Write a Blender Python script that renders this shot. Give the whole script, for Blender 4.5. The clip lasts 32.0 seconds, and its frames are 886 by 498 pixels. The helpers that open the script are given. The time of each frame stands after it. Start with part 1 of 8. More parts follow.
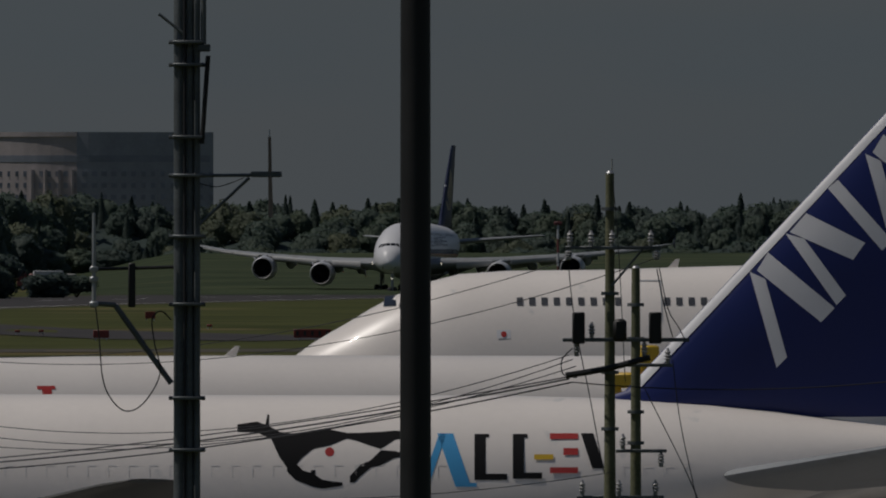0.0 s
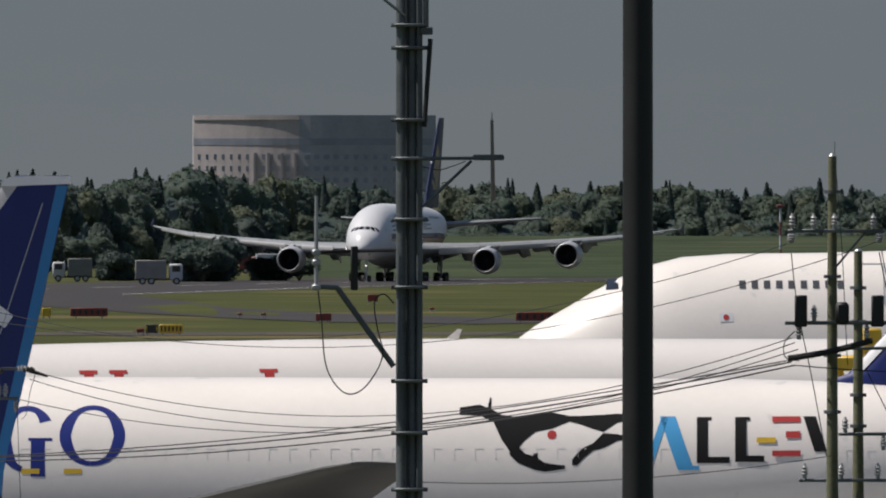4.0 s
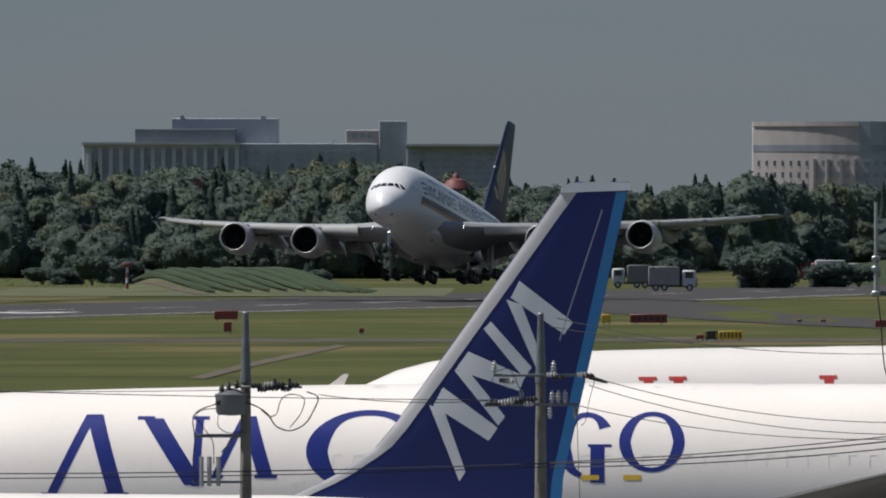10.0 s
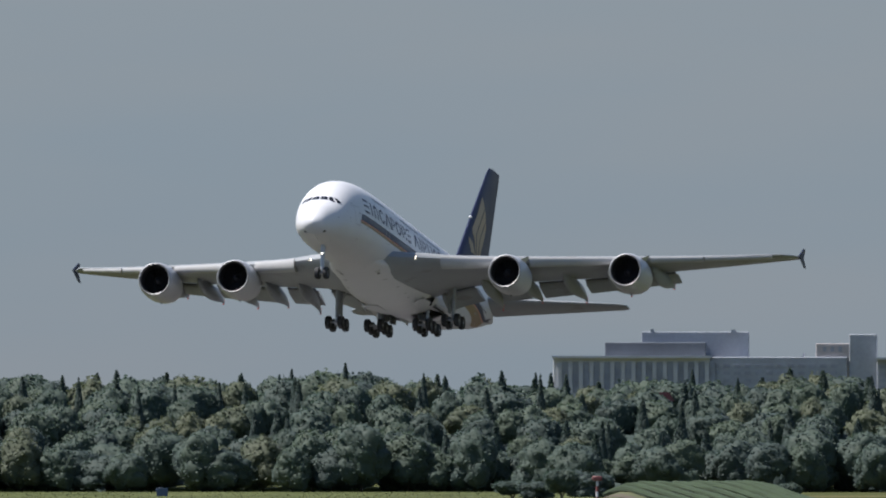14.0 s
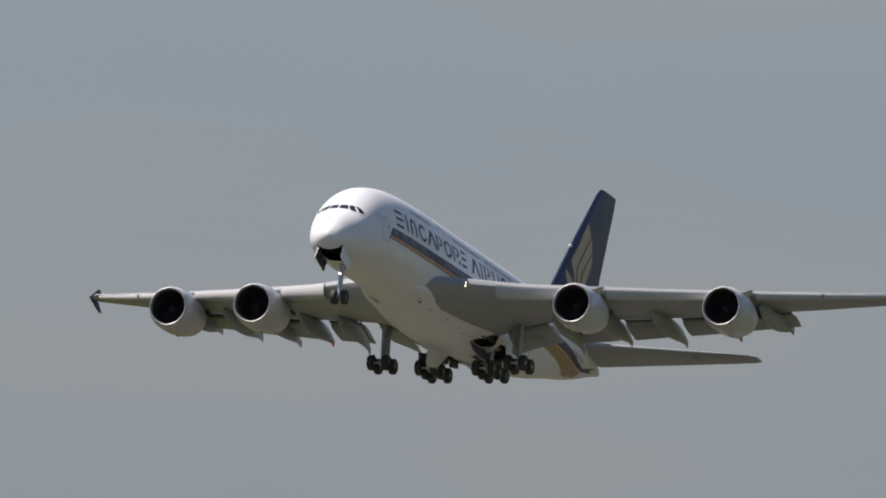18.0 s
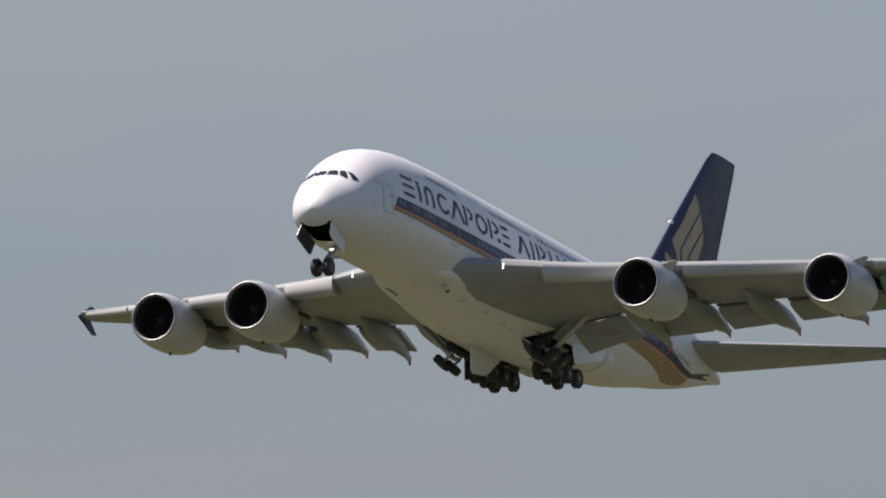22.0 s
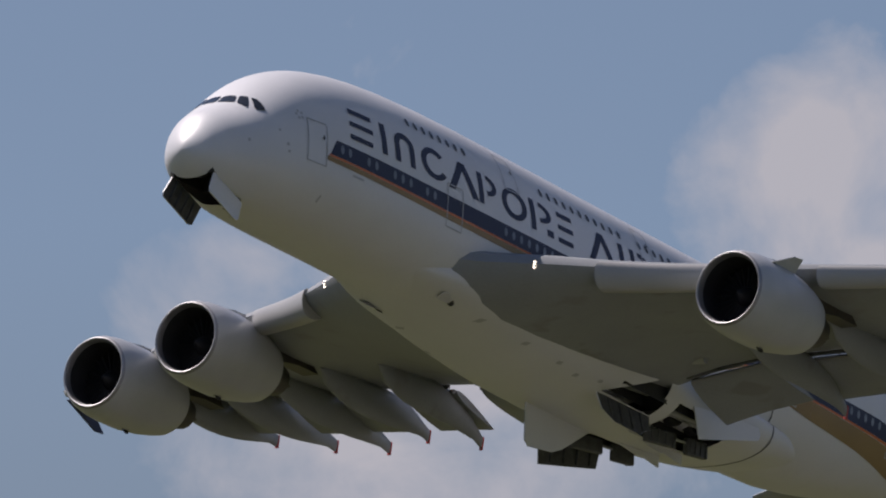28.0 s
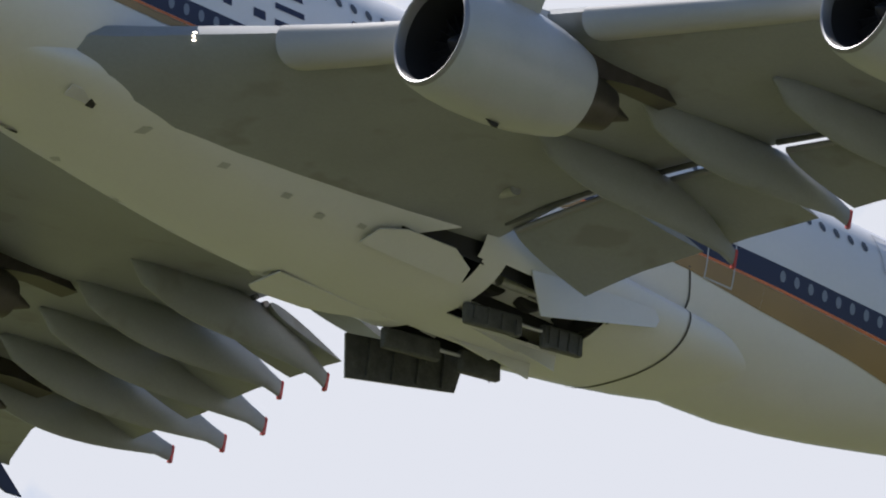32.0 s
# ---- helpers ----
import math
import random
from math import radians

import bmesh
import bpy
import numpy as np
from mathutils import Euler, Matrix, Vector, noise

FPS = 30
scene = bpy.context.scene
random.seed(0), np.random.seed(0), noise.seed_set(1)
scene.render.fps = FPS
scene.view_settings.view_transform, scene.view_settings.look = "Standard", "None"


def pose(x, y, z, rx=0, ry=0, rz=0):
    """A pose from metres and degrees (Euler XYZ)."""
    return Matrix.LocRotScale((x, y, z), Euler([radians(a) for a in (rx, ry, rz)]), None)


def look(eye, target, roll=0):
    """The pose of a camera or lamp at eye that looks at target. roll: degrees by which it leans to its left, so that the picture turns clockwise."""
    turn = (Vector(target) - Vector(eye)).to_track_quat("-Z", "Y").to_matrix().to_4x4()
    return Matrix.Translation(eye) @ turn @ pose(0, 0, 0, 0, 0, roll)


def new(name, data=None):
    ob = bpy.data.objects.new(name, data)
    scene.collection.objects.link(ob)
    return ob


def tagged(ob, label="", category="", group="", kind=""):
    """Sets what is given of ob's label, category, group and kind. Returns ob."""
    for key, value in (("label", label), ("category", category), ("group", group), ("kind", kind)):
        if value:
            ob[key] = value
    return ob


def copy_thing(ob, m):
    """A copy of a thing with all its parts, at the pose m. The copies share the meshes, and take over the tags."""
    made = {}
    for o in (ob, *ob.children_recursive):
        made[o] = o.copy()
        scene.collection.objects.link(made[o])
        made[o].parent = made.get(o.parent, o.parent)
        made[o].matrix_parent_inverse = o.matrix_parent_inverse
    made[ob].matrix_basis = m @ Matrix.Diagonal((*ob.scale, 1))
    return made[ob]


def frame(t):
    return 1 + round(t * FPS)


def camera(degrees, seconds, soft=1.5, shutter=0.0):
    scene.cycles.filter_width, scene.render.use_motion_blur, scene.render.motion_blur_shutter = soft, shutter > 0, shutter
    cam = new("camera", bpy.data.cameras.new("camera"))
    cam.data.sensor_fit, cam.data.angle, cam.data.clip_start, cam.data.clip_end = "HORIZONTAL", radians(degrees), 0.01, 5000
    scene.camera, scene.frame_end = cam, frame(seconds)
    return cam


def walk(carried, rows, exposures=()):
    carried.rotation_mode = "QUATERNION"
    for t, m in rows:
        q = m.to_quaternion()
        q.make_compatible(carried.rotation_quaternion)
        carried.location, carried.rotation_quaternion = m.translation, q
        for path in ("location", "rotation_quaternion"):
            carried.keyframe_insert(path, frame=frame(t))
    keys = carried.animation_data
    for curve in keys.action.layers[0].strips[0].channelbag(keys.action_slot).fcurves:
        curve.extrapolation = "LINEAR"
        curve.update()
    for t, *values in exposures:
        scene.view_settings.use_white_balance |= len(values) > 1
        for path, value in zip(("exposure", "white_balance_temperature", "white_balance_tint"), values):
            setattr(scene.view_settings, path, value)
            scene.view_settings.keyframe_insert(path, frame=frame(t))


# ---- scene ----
# the long lens on its tripod: seconds, turn to the right, tilt up (degrees)
EYE = (0.0, 0.0, 12.3)
FOCAL = 25500.0 / 784.0
cam = camera(math.degrees(2 * math.atan(1 / FOCAL)), 32.0, 2.0)
PAN = [
    (0, 2.806, -0.135), (0.5, 2.748, -0.135), (1, 2.663, -0.155), (1.5, 2.398, -0.160), (2, 2.235, -0.162),
    (2.5, 2.196, -0.166), (4.5, 1.763, -0.229), (5, 1.593, -0.254), (5.5, 1.417, -0.256), (6, 1.114, -0.236),
    (6.5, 0.921, -0.236), (7, 0.791, -0.234), (7.5, 0.692, -0.236), (8, 0.544, -0.234), (8.5, 0.213, -0.234),
    (9, -0.000, -0.218), (9.5, -0.142, -0.204), (10, -0.303, -0.177), (10.5, -0.640, -0.160), (11, -0.901, -0.126),
    (11.5, -1.092, 0.011), (12, -1.350, 0.126), (12.5, -1.476, 0.290), (13, -1.642, 0.407), (13.5, -1.891, 0.541),
    (14, -2.172, 0.672), (14.5, -2.584, 0.813), (15, -2.972, 1.006), (15.5, -3.384, 1.186), (17.5, -5.043, 1.971),
    (18, -5.379, 2.280), (18.5, -5.904, 2.513), (19, -6.495, 2.740), (19.5, -7.017, 2.873), (20, -7.523, 3.012),
    (20.5, -8.024, 3.360), (21, -8.687, 3.766), (21.5, -9.363, 4.117), (22, -10.027, 4.331), (22.5, -10.765, 4.650),
    (23, -11.512, 4.971), (23.5, -12.367, 5.370), (24, -13.285, 5.757), (24.5, -14.254, 6.184), (26.5, -18.805, 8.003),
    (27, -20.228, 8.540), (27.5, -21.796, 9.138), (28, -23.330, 9.455), (28.5, -24.899, 10.007), (29, -26.623, 10.638),
    (29.5, -28.742, 11.185), (30, -30.948, 11.716), (30.5, -33.362, 12.366), (31, -35.998, 13.017),
    (31.5, -39.241, 13.762), (32, -42.399, 14.542),
]
EXPOSURES = [(0.0, -1.55, 6500, 13), (0.2, -1.05, 6500, 13), (0.5, -0.3, 6500, 13), (2.0, -0.15, 6500, 13), (6.0, -0.2, 6550, 13), (9.0, -0.12, 6430, 11), (11.0, 0.15, 6350, 12), (13.0, 0.52, 6220, 14), (15.0, 0.63, 6200, 13), (18.5, 0.6, 6760, 17), (20.5, 0.66, 6860, 18), (23.0, 0.60, 6860, 20), (24.5, 0.42, 6850, 19), (27.0, 0.14, 6850, 20), (28.0, 0.02, 6500, 21), (29.0, 0.2, 6400, 22), (30.0, 0.45, 6200, 20), (31.0, 0.72, 6330, 17), (32.0, 0.84, 6330, 14)]
walk(cam, [(t, pose(*EYE, 90 + tilt, 0, -turn)) for t, turn, tilt in PAN], EXPOSURES)

# ---- daylight ----
SUN_AZ, SUN_EL = -91.0, 57.0            # degrees: to the right of the y axis, above the horizon
world = bpy.data.worlds.new("sky")
scene.world = world
world.use_nodes = True
wn, wl = world.node_tree.nodes, world.node_tree.links
wn.clear()
sky = wn.new("ShaderNodeTexSky")
sky.sky_type, sky.sun_disc = "NISHITA", False
sky.sun_elevation, sky.sun_rotation = radians(SUN_EL), radians(SUN_AZ)
sky.air_density, sky.dust_density, sky.ozone_density, sky.altitude = 1.0, 0.45, 1.8, 50.0
wco = wn.new("ShaderNodeTexCoord")
cloud_noise = wn.new("ShaderNodeTexNoise")
cloud_noise.inputs["Scale"].default_value, cloud_noise.inputs["Detail"].default_value = 95.0, 9.0
cloud_noise.inputs["Roughness"].default_value = 0.55
cloud_noise.inputs["Distortion"].default_value = 0.3
sep = wn.new("ShaderNodeSeparateXYZ")
# banks of fair-weather cloud: turn, height and spread in degrees, and density
BANKS = [(-21.7, 9.62, 0.95, 1.25), (-21.15, 9.25, 1.2, 0.92), (-21.5, 8.75, 0.8, 0.7), (-24.2, 9.15, 0.7, 0.75), (-23.4, 8.55, 1.5, 1.05), (-23.6, 10.25, 0.45, 0.55), (-18.6, 8.85, 1.0, 0.92), (-19.9, 9.6, 0.8, 0.7),
         (-13.0, 6.75, 0.8, 0.5), (-42.2, 13.6, 4.0, 1.6), (-35.7, 12.1, 0.7, 0.5), (-34.7, 13.9, 0.7, 0.5), (-60.0, 20.0, 12.0, 0.8), (30.0, 24.0, 16.0, 0.8), (120.0, 30.0, 25.0, 0.7)]
amount = None
for az_, el_, spread_, dense_ in BANKS:
    way = Vector((math.sin(radians(az_)) * math.cos(radians(el_)), math.cos(radians(az_)) * math.cos(radians(el_)), math.sin(radians(el_))))
    dist = wn.new("ShaderNodeVectorMath")
    dist.operation = "DISTANCE"
    dist.inputs[1].default_value = way
    wl.new(wco.outputs["Generated"], dist.inputs[0])
    fall = wn.new("ShaderNodeMapRange")
    fall.interpolation_type = "SMOOTHSTEP"
    fall.inputs["From Min"].default_value, fall.inputs["From Max"].default_value = 0.2 * radians(spread_), 1.15 * radians(spread_)
    fall.inputs["To Min"].default_value, fall.inputs["To Max"].default_value = dense_, 0.0
    wl.new(dist.outputs["Value"], fall.inputs["Value"])
    if amount is None:
        amount = fall.outputs["Result"]
    else:
        most = wn.new("ShaderNodeMath")
        most.operation = "MAXIMUM"
        wl.new(amount, most.inputs[0])
        wl.new(fall.outputs["Result"], most.inputs[1])
        amount = most.outputs["Value"]
edge = wn.new("ShaderNodeMath")        # noise eats the banks from their rims
edge.operation = "MULTIPLY_ADD"
edge.inputs[1].default_value, edge.inputs[2].default_value = 1.9, -1.28
cover_in = wn.new("ShaderNodeMath")
cover_in.operation = "ADD"
cover = wn.new("ShaderNodeMapRange")
cover.inputs["From Min"].default_value, cover.inputs["From Max"].default_value = 0.18, 0.85
haze = wn.new("ShaderNodeMapRange")    # grey haze: thick at the horizon, a layer at six degrees, clear above nine
haze.inputs["From Min"].default_value, haze.inputs["From Max"].default_value = 0.0, 0.2
haze_ramp = wn.new("ShaderNodeValToRGB")
for k, (at_, fac_) in enumerate(((0.175, 0.88), (0.36, 0.8), (0.5, 0.62), (0.6, 0.62), (0.68, 0.45), (0.83, 0.05))):
    stop = haze_ramp.color_ramp.elements[k] if k < 2 else haze_ramp.color_ramp.elements.new(at_)
    stop.position, stop.color = at_, (fac_, fac_, fac_, 1)
haze_mix = wn.new("ShaderNodeMix")
haze_mix.data_type = "RGBA"
veil_map = wn.new("ShaderNodeMapping")     # thin veils of cloud lie in the haze in long low streaks
veil_map.inputs["Scale"].default_value = (9.0, 9.0, 46.0)
veil_noise = wn.new("ShaderNodeTexNoise")
veil_noise.inputs["Scale"].default_value, veil_noise.inputs["Detail"].default_value = 1.0, 5.0
veil_range = wn.new("ShaderNodeMapRange")
veil_range.inputs["From Min"].default_value, veil_range.inputs["From Max"].default_value = 0.36, 0.64
veil = wn.new("ShaderNodeMix")
veil.data_type = "RGBA"
veil.inputs["A"].default_value, veil.inputs["B"].default_value = (2.05, 2.66, 3.17, 1), (2.44, 2.8, 3.09, 1)
wl.new(wco.outputs["Generated"], veil_map.inputs["Vector"])
wl.new(veil_map.outputs["Vector"], veil_noise.inputs["Vector"])
wl.new(veil_noise.outputs["Fac"], veil_range.inputs["Value"])
wl.new(veil_range.outputs["Result"], veil.inputs["Factor"])
wl.new(veil.outputs["Result"], haze_mix.inputs["B"])
cloud_mix = wn.new("ShaderNodeMix")
cloud_mix.data_type = "RGBA"
cloud_mix.inputs["B"].default_value = (6.5, 6.75, 7.1, 1)
bg = wn.new("ShaderNodeBackground")
bg.inputs["Strength"].default_value = 0.065
wout = wn.new("ShaderNodeOutputWorld")
wl.new(wco.outputs["Generated"], cloud_noise.inputs["Vector"])
wl.new(cloud_noise.outputs["Fac"], edge.inputs[0])
wl.new(edge.outputs["Value"], cover_in.inputs[0])
wl.new(amount, cover_in.inputs[1])
wl.new(cover_in.outputs["Value"], cover.inputs["Value"])
wl.new(wco.outputs["Generated"], sep.inputs["Vector"])
wl.new(sep.outputs["Z"], haze.inputs["Value"])
wl.new(haze.outputs["Result"], haze_ramp.inputs["Fac"])
wl.new(haze_ramp.outputs["Color"], haze_mix.inputs["Factor"])
wl.new(sky.outputs["Color"], haze_mix.inputs["A"])
wl.new(haze_mix.outputs["Result"], cloud_mix.inputs["A"])
wl.new(cover.outputs["Result"], cloud_mix.inputs["Factor"])
wl.new(cloud_mix.outputs["Result"], bg.inputs["Color"])
wl.new(bg.outputs["Background"], wout.inputs["Surface"])

sun = new("sun", bpy.data.lights.new("sun", "SUN"))
sun.data.energy, sun.data.angle, sun.data.color = 4.85, radians(0.55), (1.0, 0.95, 0.87)
sa, se = radians(SUN_AZ), radians(SUN_EL)
SUN_WAY = Vector((math.sin(sa) * math.cos(se), math.cos(sa) * math.cos(se), math.sin(se)))
sun.matrix_world = look(SUN_WAY * 300, (0, 0, 0))

# ---- materials ----
def mat(name, color, rough=0.5, metal=0.0, vary=0.12, scale=1.0, bump=0.0, fine=40.0, tint=None, coat=0.0, spots=None, per_piece=0.0, leafy=0.0, per_object=0.0, spec=0.5):
    """A painted or natural surface: base colour with broad and fine variation, grain and relief. scale: broad features a metre."""
    m = bpy.data.materials.new(name)
    m.use_nodes = True
    n, l = m.node_tree.nodes, m.node_tree.links
    b = n["Principled BSDF"]
    b.inputs["Metallic"].default_value = metal
    b.inputs["Roughness"].default_value = rough
    b.inputs["Coat Weight"].default_value = coat
    b.inputs["Specular IOR Level"].default_value = spec
    co = n.new("ShaderNodeTexCoord")
    big = n.new("ShaderNodeTexNoise")
    big.inputs["Scale"].default_value, big.inputs["Detail"].default_value = scale, 5.0
    small = n.new("ShaderNodeTexNoise")
    small.inputs["Scale"].default_value, small.inputs["Detail"].default_value = fine, 3.0
    l.new(co.outputs["Object"], big.inputs["Vector"])
    l.new(co.outputs["Object"], small.inputs["Vector"])
    mix = n.new("ShaderNodeMix")
    mix.data_type = "RGBA"
    dark = [c * (1 - vary) for c in color]
    lite = [min(1.0, c * (1 + vary * 0.6)) for c in color]
    if tint:
        lite = tint
    mix.inputs["A"].default_value, mix.inputs["B"].default_value = (*dark, 1), (*lite, 1)
    ramp = n.new("ShaderNodeMapRange")
    ramp.inputs["From Min"].default_value, ramp.inputs["From Max"].default_value = 0.3, 0.7
    l.new(big.outputs["Fac"], ramp.inputs["Value"])
    l.new(ramp.outputs["Result"], mix.inputs["Factor"])
    grain = n.new("ShaderNodeMix")
    grain.data_type, grain.blend_type = "RGBA", "MULTIPLY"
    grain.inputs["Factor"].default_value = min(1.0, vary * 1.6)
    l.new(mix.outputs["Result"], grain.inputs["A"])
    l.new(small.outputs["Fac"], grain.inputs["B"])
    last = grain.outputs["Result"]
    gain = n.new("ShaderNodeMix")
    gain.data_type, gain.blend_type = "RGBA", "MULTIPLY"
    gain.inputs["Factor"].default_value = 1.0
    k = 1.0 / (1 - min(1.0, vary * 1.6) * 0.5)
    gain.inputs["B"].default_value = (k, k, k, 1)
    l.new(last, gain.inputs["A"])
    last = gain.outputs["Result"]
    if spots:
        sp = n.new("ShaderNodeTexNoise")
        sp.inputs["Scale"].default_value, sp.inputs["Detail"].default_value = spots[1], 6.0
        l.new(co.outputs["Object"], sp.inputs["Vector"])
        sr = n.new("ShaderNodeMapRange")
        sr.inputs["From Min"].default_value, sr.inputs["From Max"].default_value = spots[2], spots[2] + 0.08
        l.new(sp.outputs["Fac"], sr.inputs["Value"])
        sm = n.new("ShaderNodeMix")
        sm.data_type = "RGBA"
        sm.inputs["B"].default_value = (*spots[0], 1)
        l.new(sr.outputs["Result"], sm.inputs["Factor"])
        l.new(last, sm.inputs["A"])
        last = sm.outputs["Result"]
    if per_piece:
        geo = n.new("ShaderNodeNewGeometry")
        pr = n.new("ShaderNodeMapRange")
        pr.inputs["To Min"].default_value, pr.inputs["To Max"].default_value = 1 - per_piece, 1 + per_piece
        l.new(geo.outputs["Random Per Island"], pr.inputs["Value"])
        pm = n.new("ShaderNodeMix")
        pm.data_type, pm.blend_type = "RGBA", "MULTIPLY"
        pm.inputs["Factor"].default_value = 1.0
        l.new(last, pm.inputs["A"])
        l.new(pr.outputs["Result"], pm.inputs["B"])
        last = pm.outputs["Result"]
    if per_object:
        oi = n.new("ShaderNodeObjectInfo")
        orr = n.new("ShaderNodeMapRange")
        orr.inputs["To Min"].default_value, orr.inputs["To Max"].default_value = 1 - per_object, 1 + per_object
        l.new(oi.outputs["Random"], orr.inputs["Value"])
        om = n.new("ShaderNodeMix")
        om.data_type, om.blend_type = "RGBA", "MULTIPLY"
        om.inputs["Factor"].default_value = 1.0
        l.new(last, om.inputs["A"])
        l.new(orr.outputs["Result"], om.inputs["B"])
        last = om.outputs["Result"]
    l.new(last, b.inputs["Base Color"])
    rr = n.new("ShaderNodeMapRange")
    rr.inputs["To Min"].default_value, rr.inputs["To Max"].default_value = max(0.02, rough - 0.08), min(1.0, rough + 0.08)
    l.new(big.outputs["Fac"], rr.inputs["Value"])
    l.new(rr.outputs["Result"], b.inputs["Roughness"])
    if leafy:
        tr = n.new("ShaderNodeBsdfTranslucent")
        ms = n.new("ShaderNodeMixShader")
        ms.inputs["Fac"].default_value = leafy
        l.new(last, tr.inputs["Color"])
        l.new(b.outputs["BSDF"], ms.inputs[1])
        l.new(tr.outputs["BSDF"], ms.inputs[2])
        l.new(ms.outputs["Shader"], n["Material Output"].inputs["Surface"])
    if bump:
        bp = n.new("ShaderNodeBump")
        bp.inputs["Strength"].default_value, bp.inputs["Distance"].default_value = bump, 0.05
        l.new(small.outputs["Fac"], bp.inputs["Height"])
        l.new(bp.outputs["Normal"], b.inputs["Normal"])
    return m


def glow(name, color, strength):
    m = bpy.data.materials.new(name)
    m.use_nodes = True
    b = m.node_tree.nodes["Principled BSDF"]
    b.inputs["Base Color"].default_value = (*color, 1)
    b.inputs["Emission Color"].default_value, b.inputs["Emission Strength"].default_value = (*color, 1), strength
    return m


WHITE = mat("white aircraft paint", (0.648, 0.655, 0.672), 0.42, vary=0.035, scale=0.35, fine=6, coat=0.08)
CARGO_WHITE = mat("white freighter paint", (0.88, 0.825, 0.765), 0.36, vary=0.04, scale=0.3, fine=5, coat=0.2, spots=((0.66, 0.65, 0.62), 0.9, 0.66))
GREY = mat("grey wing paint", (0.278, 0.293, 0.305), 0.46, vary=0.09, scale=0.35, fine=8, spots=((0.235, 0.24, 0.24), 0.5, 0.58), spec=0.2)
WINGDARK = mat("dark grey wing coating", (0.085, 0.083, 0.072), 0.45, vary=0.12, scale=0.5, fine=8, spots=((0.09, 0.09, 0.085), 0.8, 0.62))
NACELLE = mat("light grey nacelle paint", (0.44, 0.453, 0.468), 0.34, vary=0.06, scale=0.7, fine=9, coat=0.2)
BELLY = mat("belly fairing paint", (0.52, 0.52, 0.52), 0.42, vary=0.07, scale=0.6, fine=7, spots=((0.38, 0.37, 0.34), 0.7, 0.64))
CHROME = mat("polished inlet lip", (0.34, 0.34, 0.35), 0.58, 1.0, 0.04, 2.0)
STEEL = mat("gear leg metal", (0.42, 0.43, 0.44), 0.4, 0.6, 0.15, 3.0)
FANMETAL = mat("fan metal darkened for inlet shade", (0.035, 0.035, 0.04), 0.5, 0.5, 0.2, 2.0)
DARKMETAL = mat("dark metal of hot parts and shaded rims", (0.10, 0.09, 0.085), 0.45, 0.8, 0.2, 2.0)
# near black: black parts, and hollows whose shade is put into the colour
BLACK = mat("near-black of black parts and shaded hollows", (0.018, 0.018, 0.02), 0.6, vary=0.2)
RUBBER = mat("tyre rubber", (0.025, 0.025, 0.027), 0.75, vary=0.25, scale=4)
GLASS = mat("dark cockpit glass", (0.02, 0.022, 0.026), 0.08, vary=0.1, coat=0.5)
NAVY = mat("navy livery paint", (0.012, 0.018, 0.055), 0.5, vary=0.1, scale=0.5)
GOLD = mat("ochre gold livery paint", (0.29, 0.19, 0.08), 0.45, vary=0.1, scale=0.5)
ORANGE = mat("orange livery paint", (0.62, 0.17, 0.05), 0.36, vary=0.06)
TAILBLUE = mat("deep blue fin paint", (0.004, 0.015, 0.125), 0.5, vary=0.08, scale=0.5)
SKYBLUE = mat("light blue fin paint", (0.03, 0.20, 0.46), 0.35, vary=0.06, scale=0.5)
LETTERBLUE = mat("blue lettering paint", (0.014, 0.026, 0.19), 0.35, vary=0.06)
LETTERWHITE = mat("pale grey lettering paint", (0.78, 0.78, 0.79), 0.35, vary=0.05)
INK = mat("black lettering paint", (0.012, 0.012, 0.013), 0.75, vary=0.1, spec=0.15)
RED = mat("red paint", (0.47, 0.05, 0.045), 0.4, vary=0.08)
CYAN = mat("bright blue paint", (0.07, 0.36, 0.68), 0.4, vary=0.06)
YELLOW = mat("yellow paint", (0.68, 0.44, 0.03), 0.45, vary=0.12, scale=2)
FINEDGE = mat("dull grey-white fin edge paint", (0.47, 0.47, 0.48), 0.55, vary=0.1, scale=0.6, spec=0.2)
LINEGREY = mat("grey panel outline", (0.42, 0.43, 0.44), 0.5, vary=0.06)
PANE = mat("cabin window pane", (0.07, 0.075, 0.085), 0.4, vary=0.1)
PANELITE = mat("pale cabin window", (0.2, 0.225, 0.27), 0.2, vary=0.1)
LAMP = glow("landing light", (1.0, 0.88, 0.70), 3.6)
SLATGREY = mat("light grey slat paint", (0.38, 0.38, 0.375), 0.36, vary=0.05, scale=0.5, fine=8)
PLUG = mat("window plug outline", (0.80, 0.768, 0.729), 0.5, vary=0.05)
LINING = mat("dark gear bay lining and flap slot shade", (0.085, 0.088, 0.09), 0.6, vary=0.35, scale=2.5, fine=14)
PALEWHITE = mat("pale warm white jet paint", (0.83, 0.785, 0.735), 0.36, vary=0.04, scale=0.3, fine=5, coat=0.2)

# ---- building tools ----
def mesh_of(name, bm, material, smooth=True):
    me = bpy.data.meshes.new(name)
    bm.normal_update()
    bm.to_mesh(me)
    bm.free()
    me.materials.append(material)
    if smooth:
        me.polygons.foreach_set("use_smooth", [True] * len(me.polygons))
        me.set_sharp_from_angle(angle=radians(38))
    return me


def part(name, bm, material, parent, label="", at=None, smooth=True):
    ob = new(name, mesh_of(name, bm, material, smooth))
    ob.parent = parent
    if at is not None:
        ob.location = at
    if label:
        ob["label"] = label
    return ob


def thing(name, label, category, m=None, group="", kind=""):
    ob = new(name)
    ob.empty_display_size = 0.5
    if m is not None:
        ob.matrix_basis = m
    return tagged(ob, label, category, group, kind)


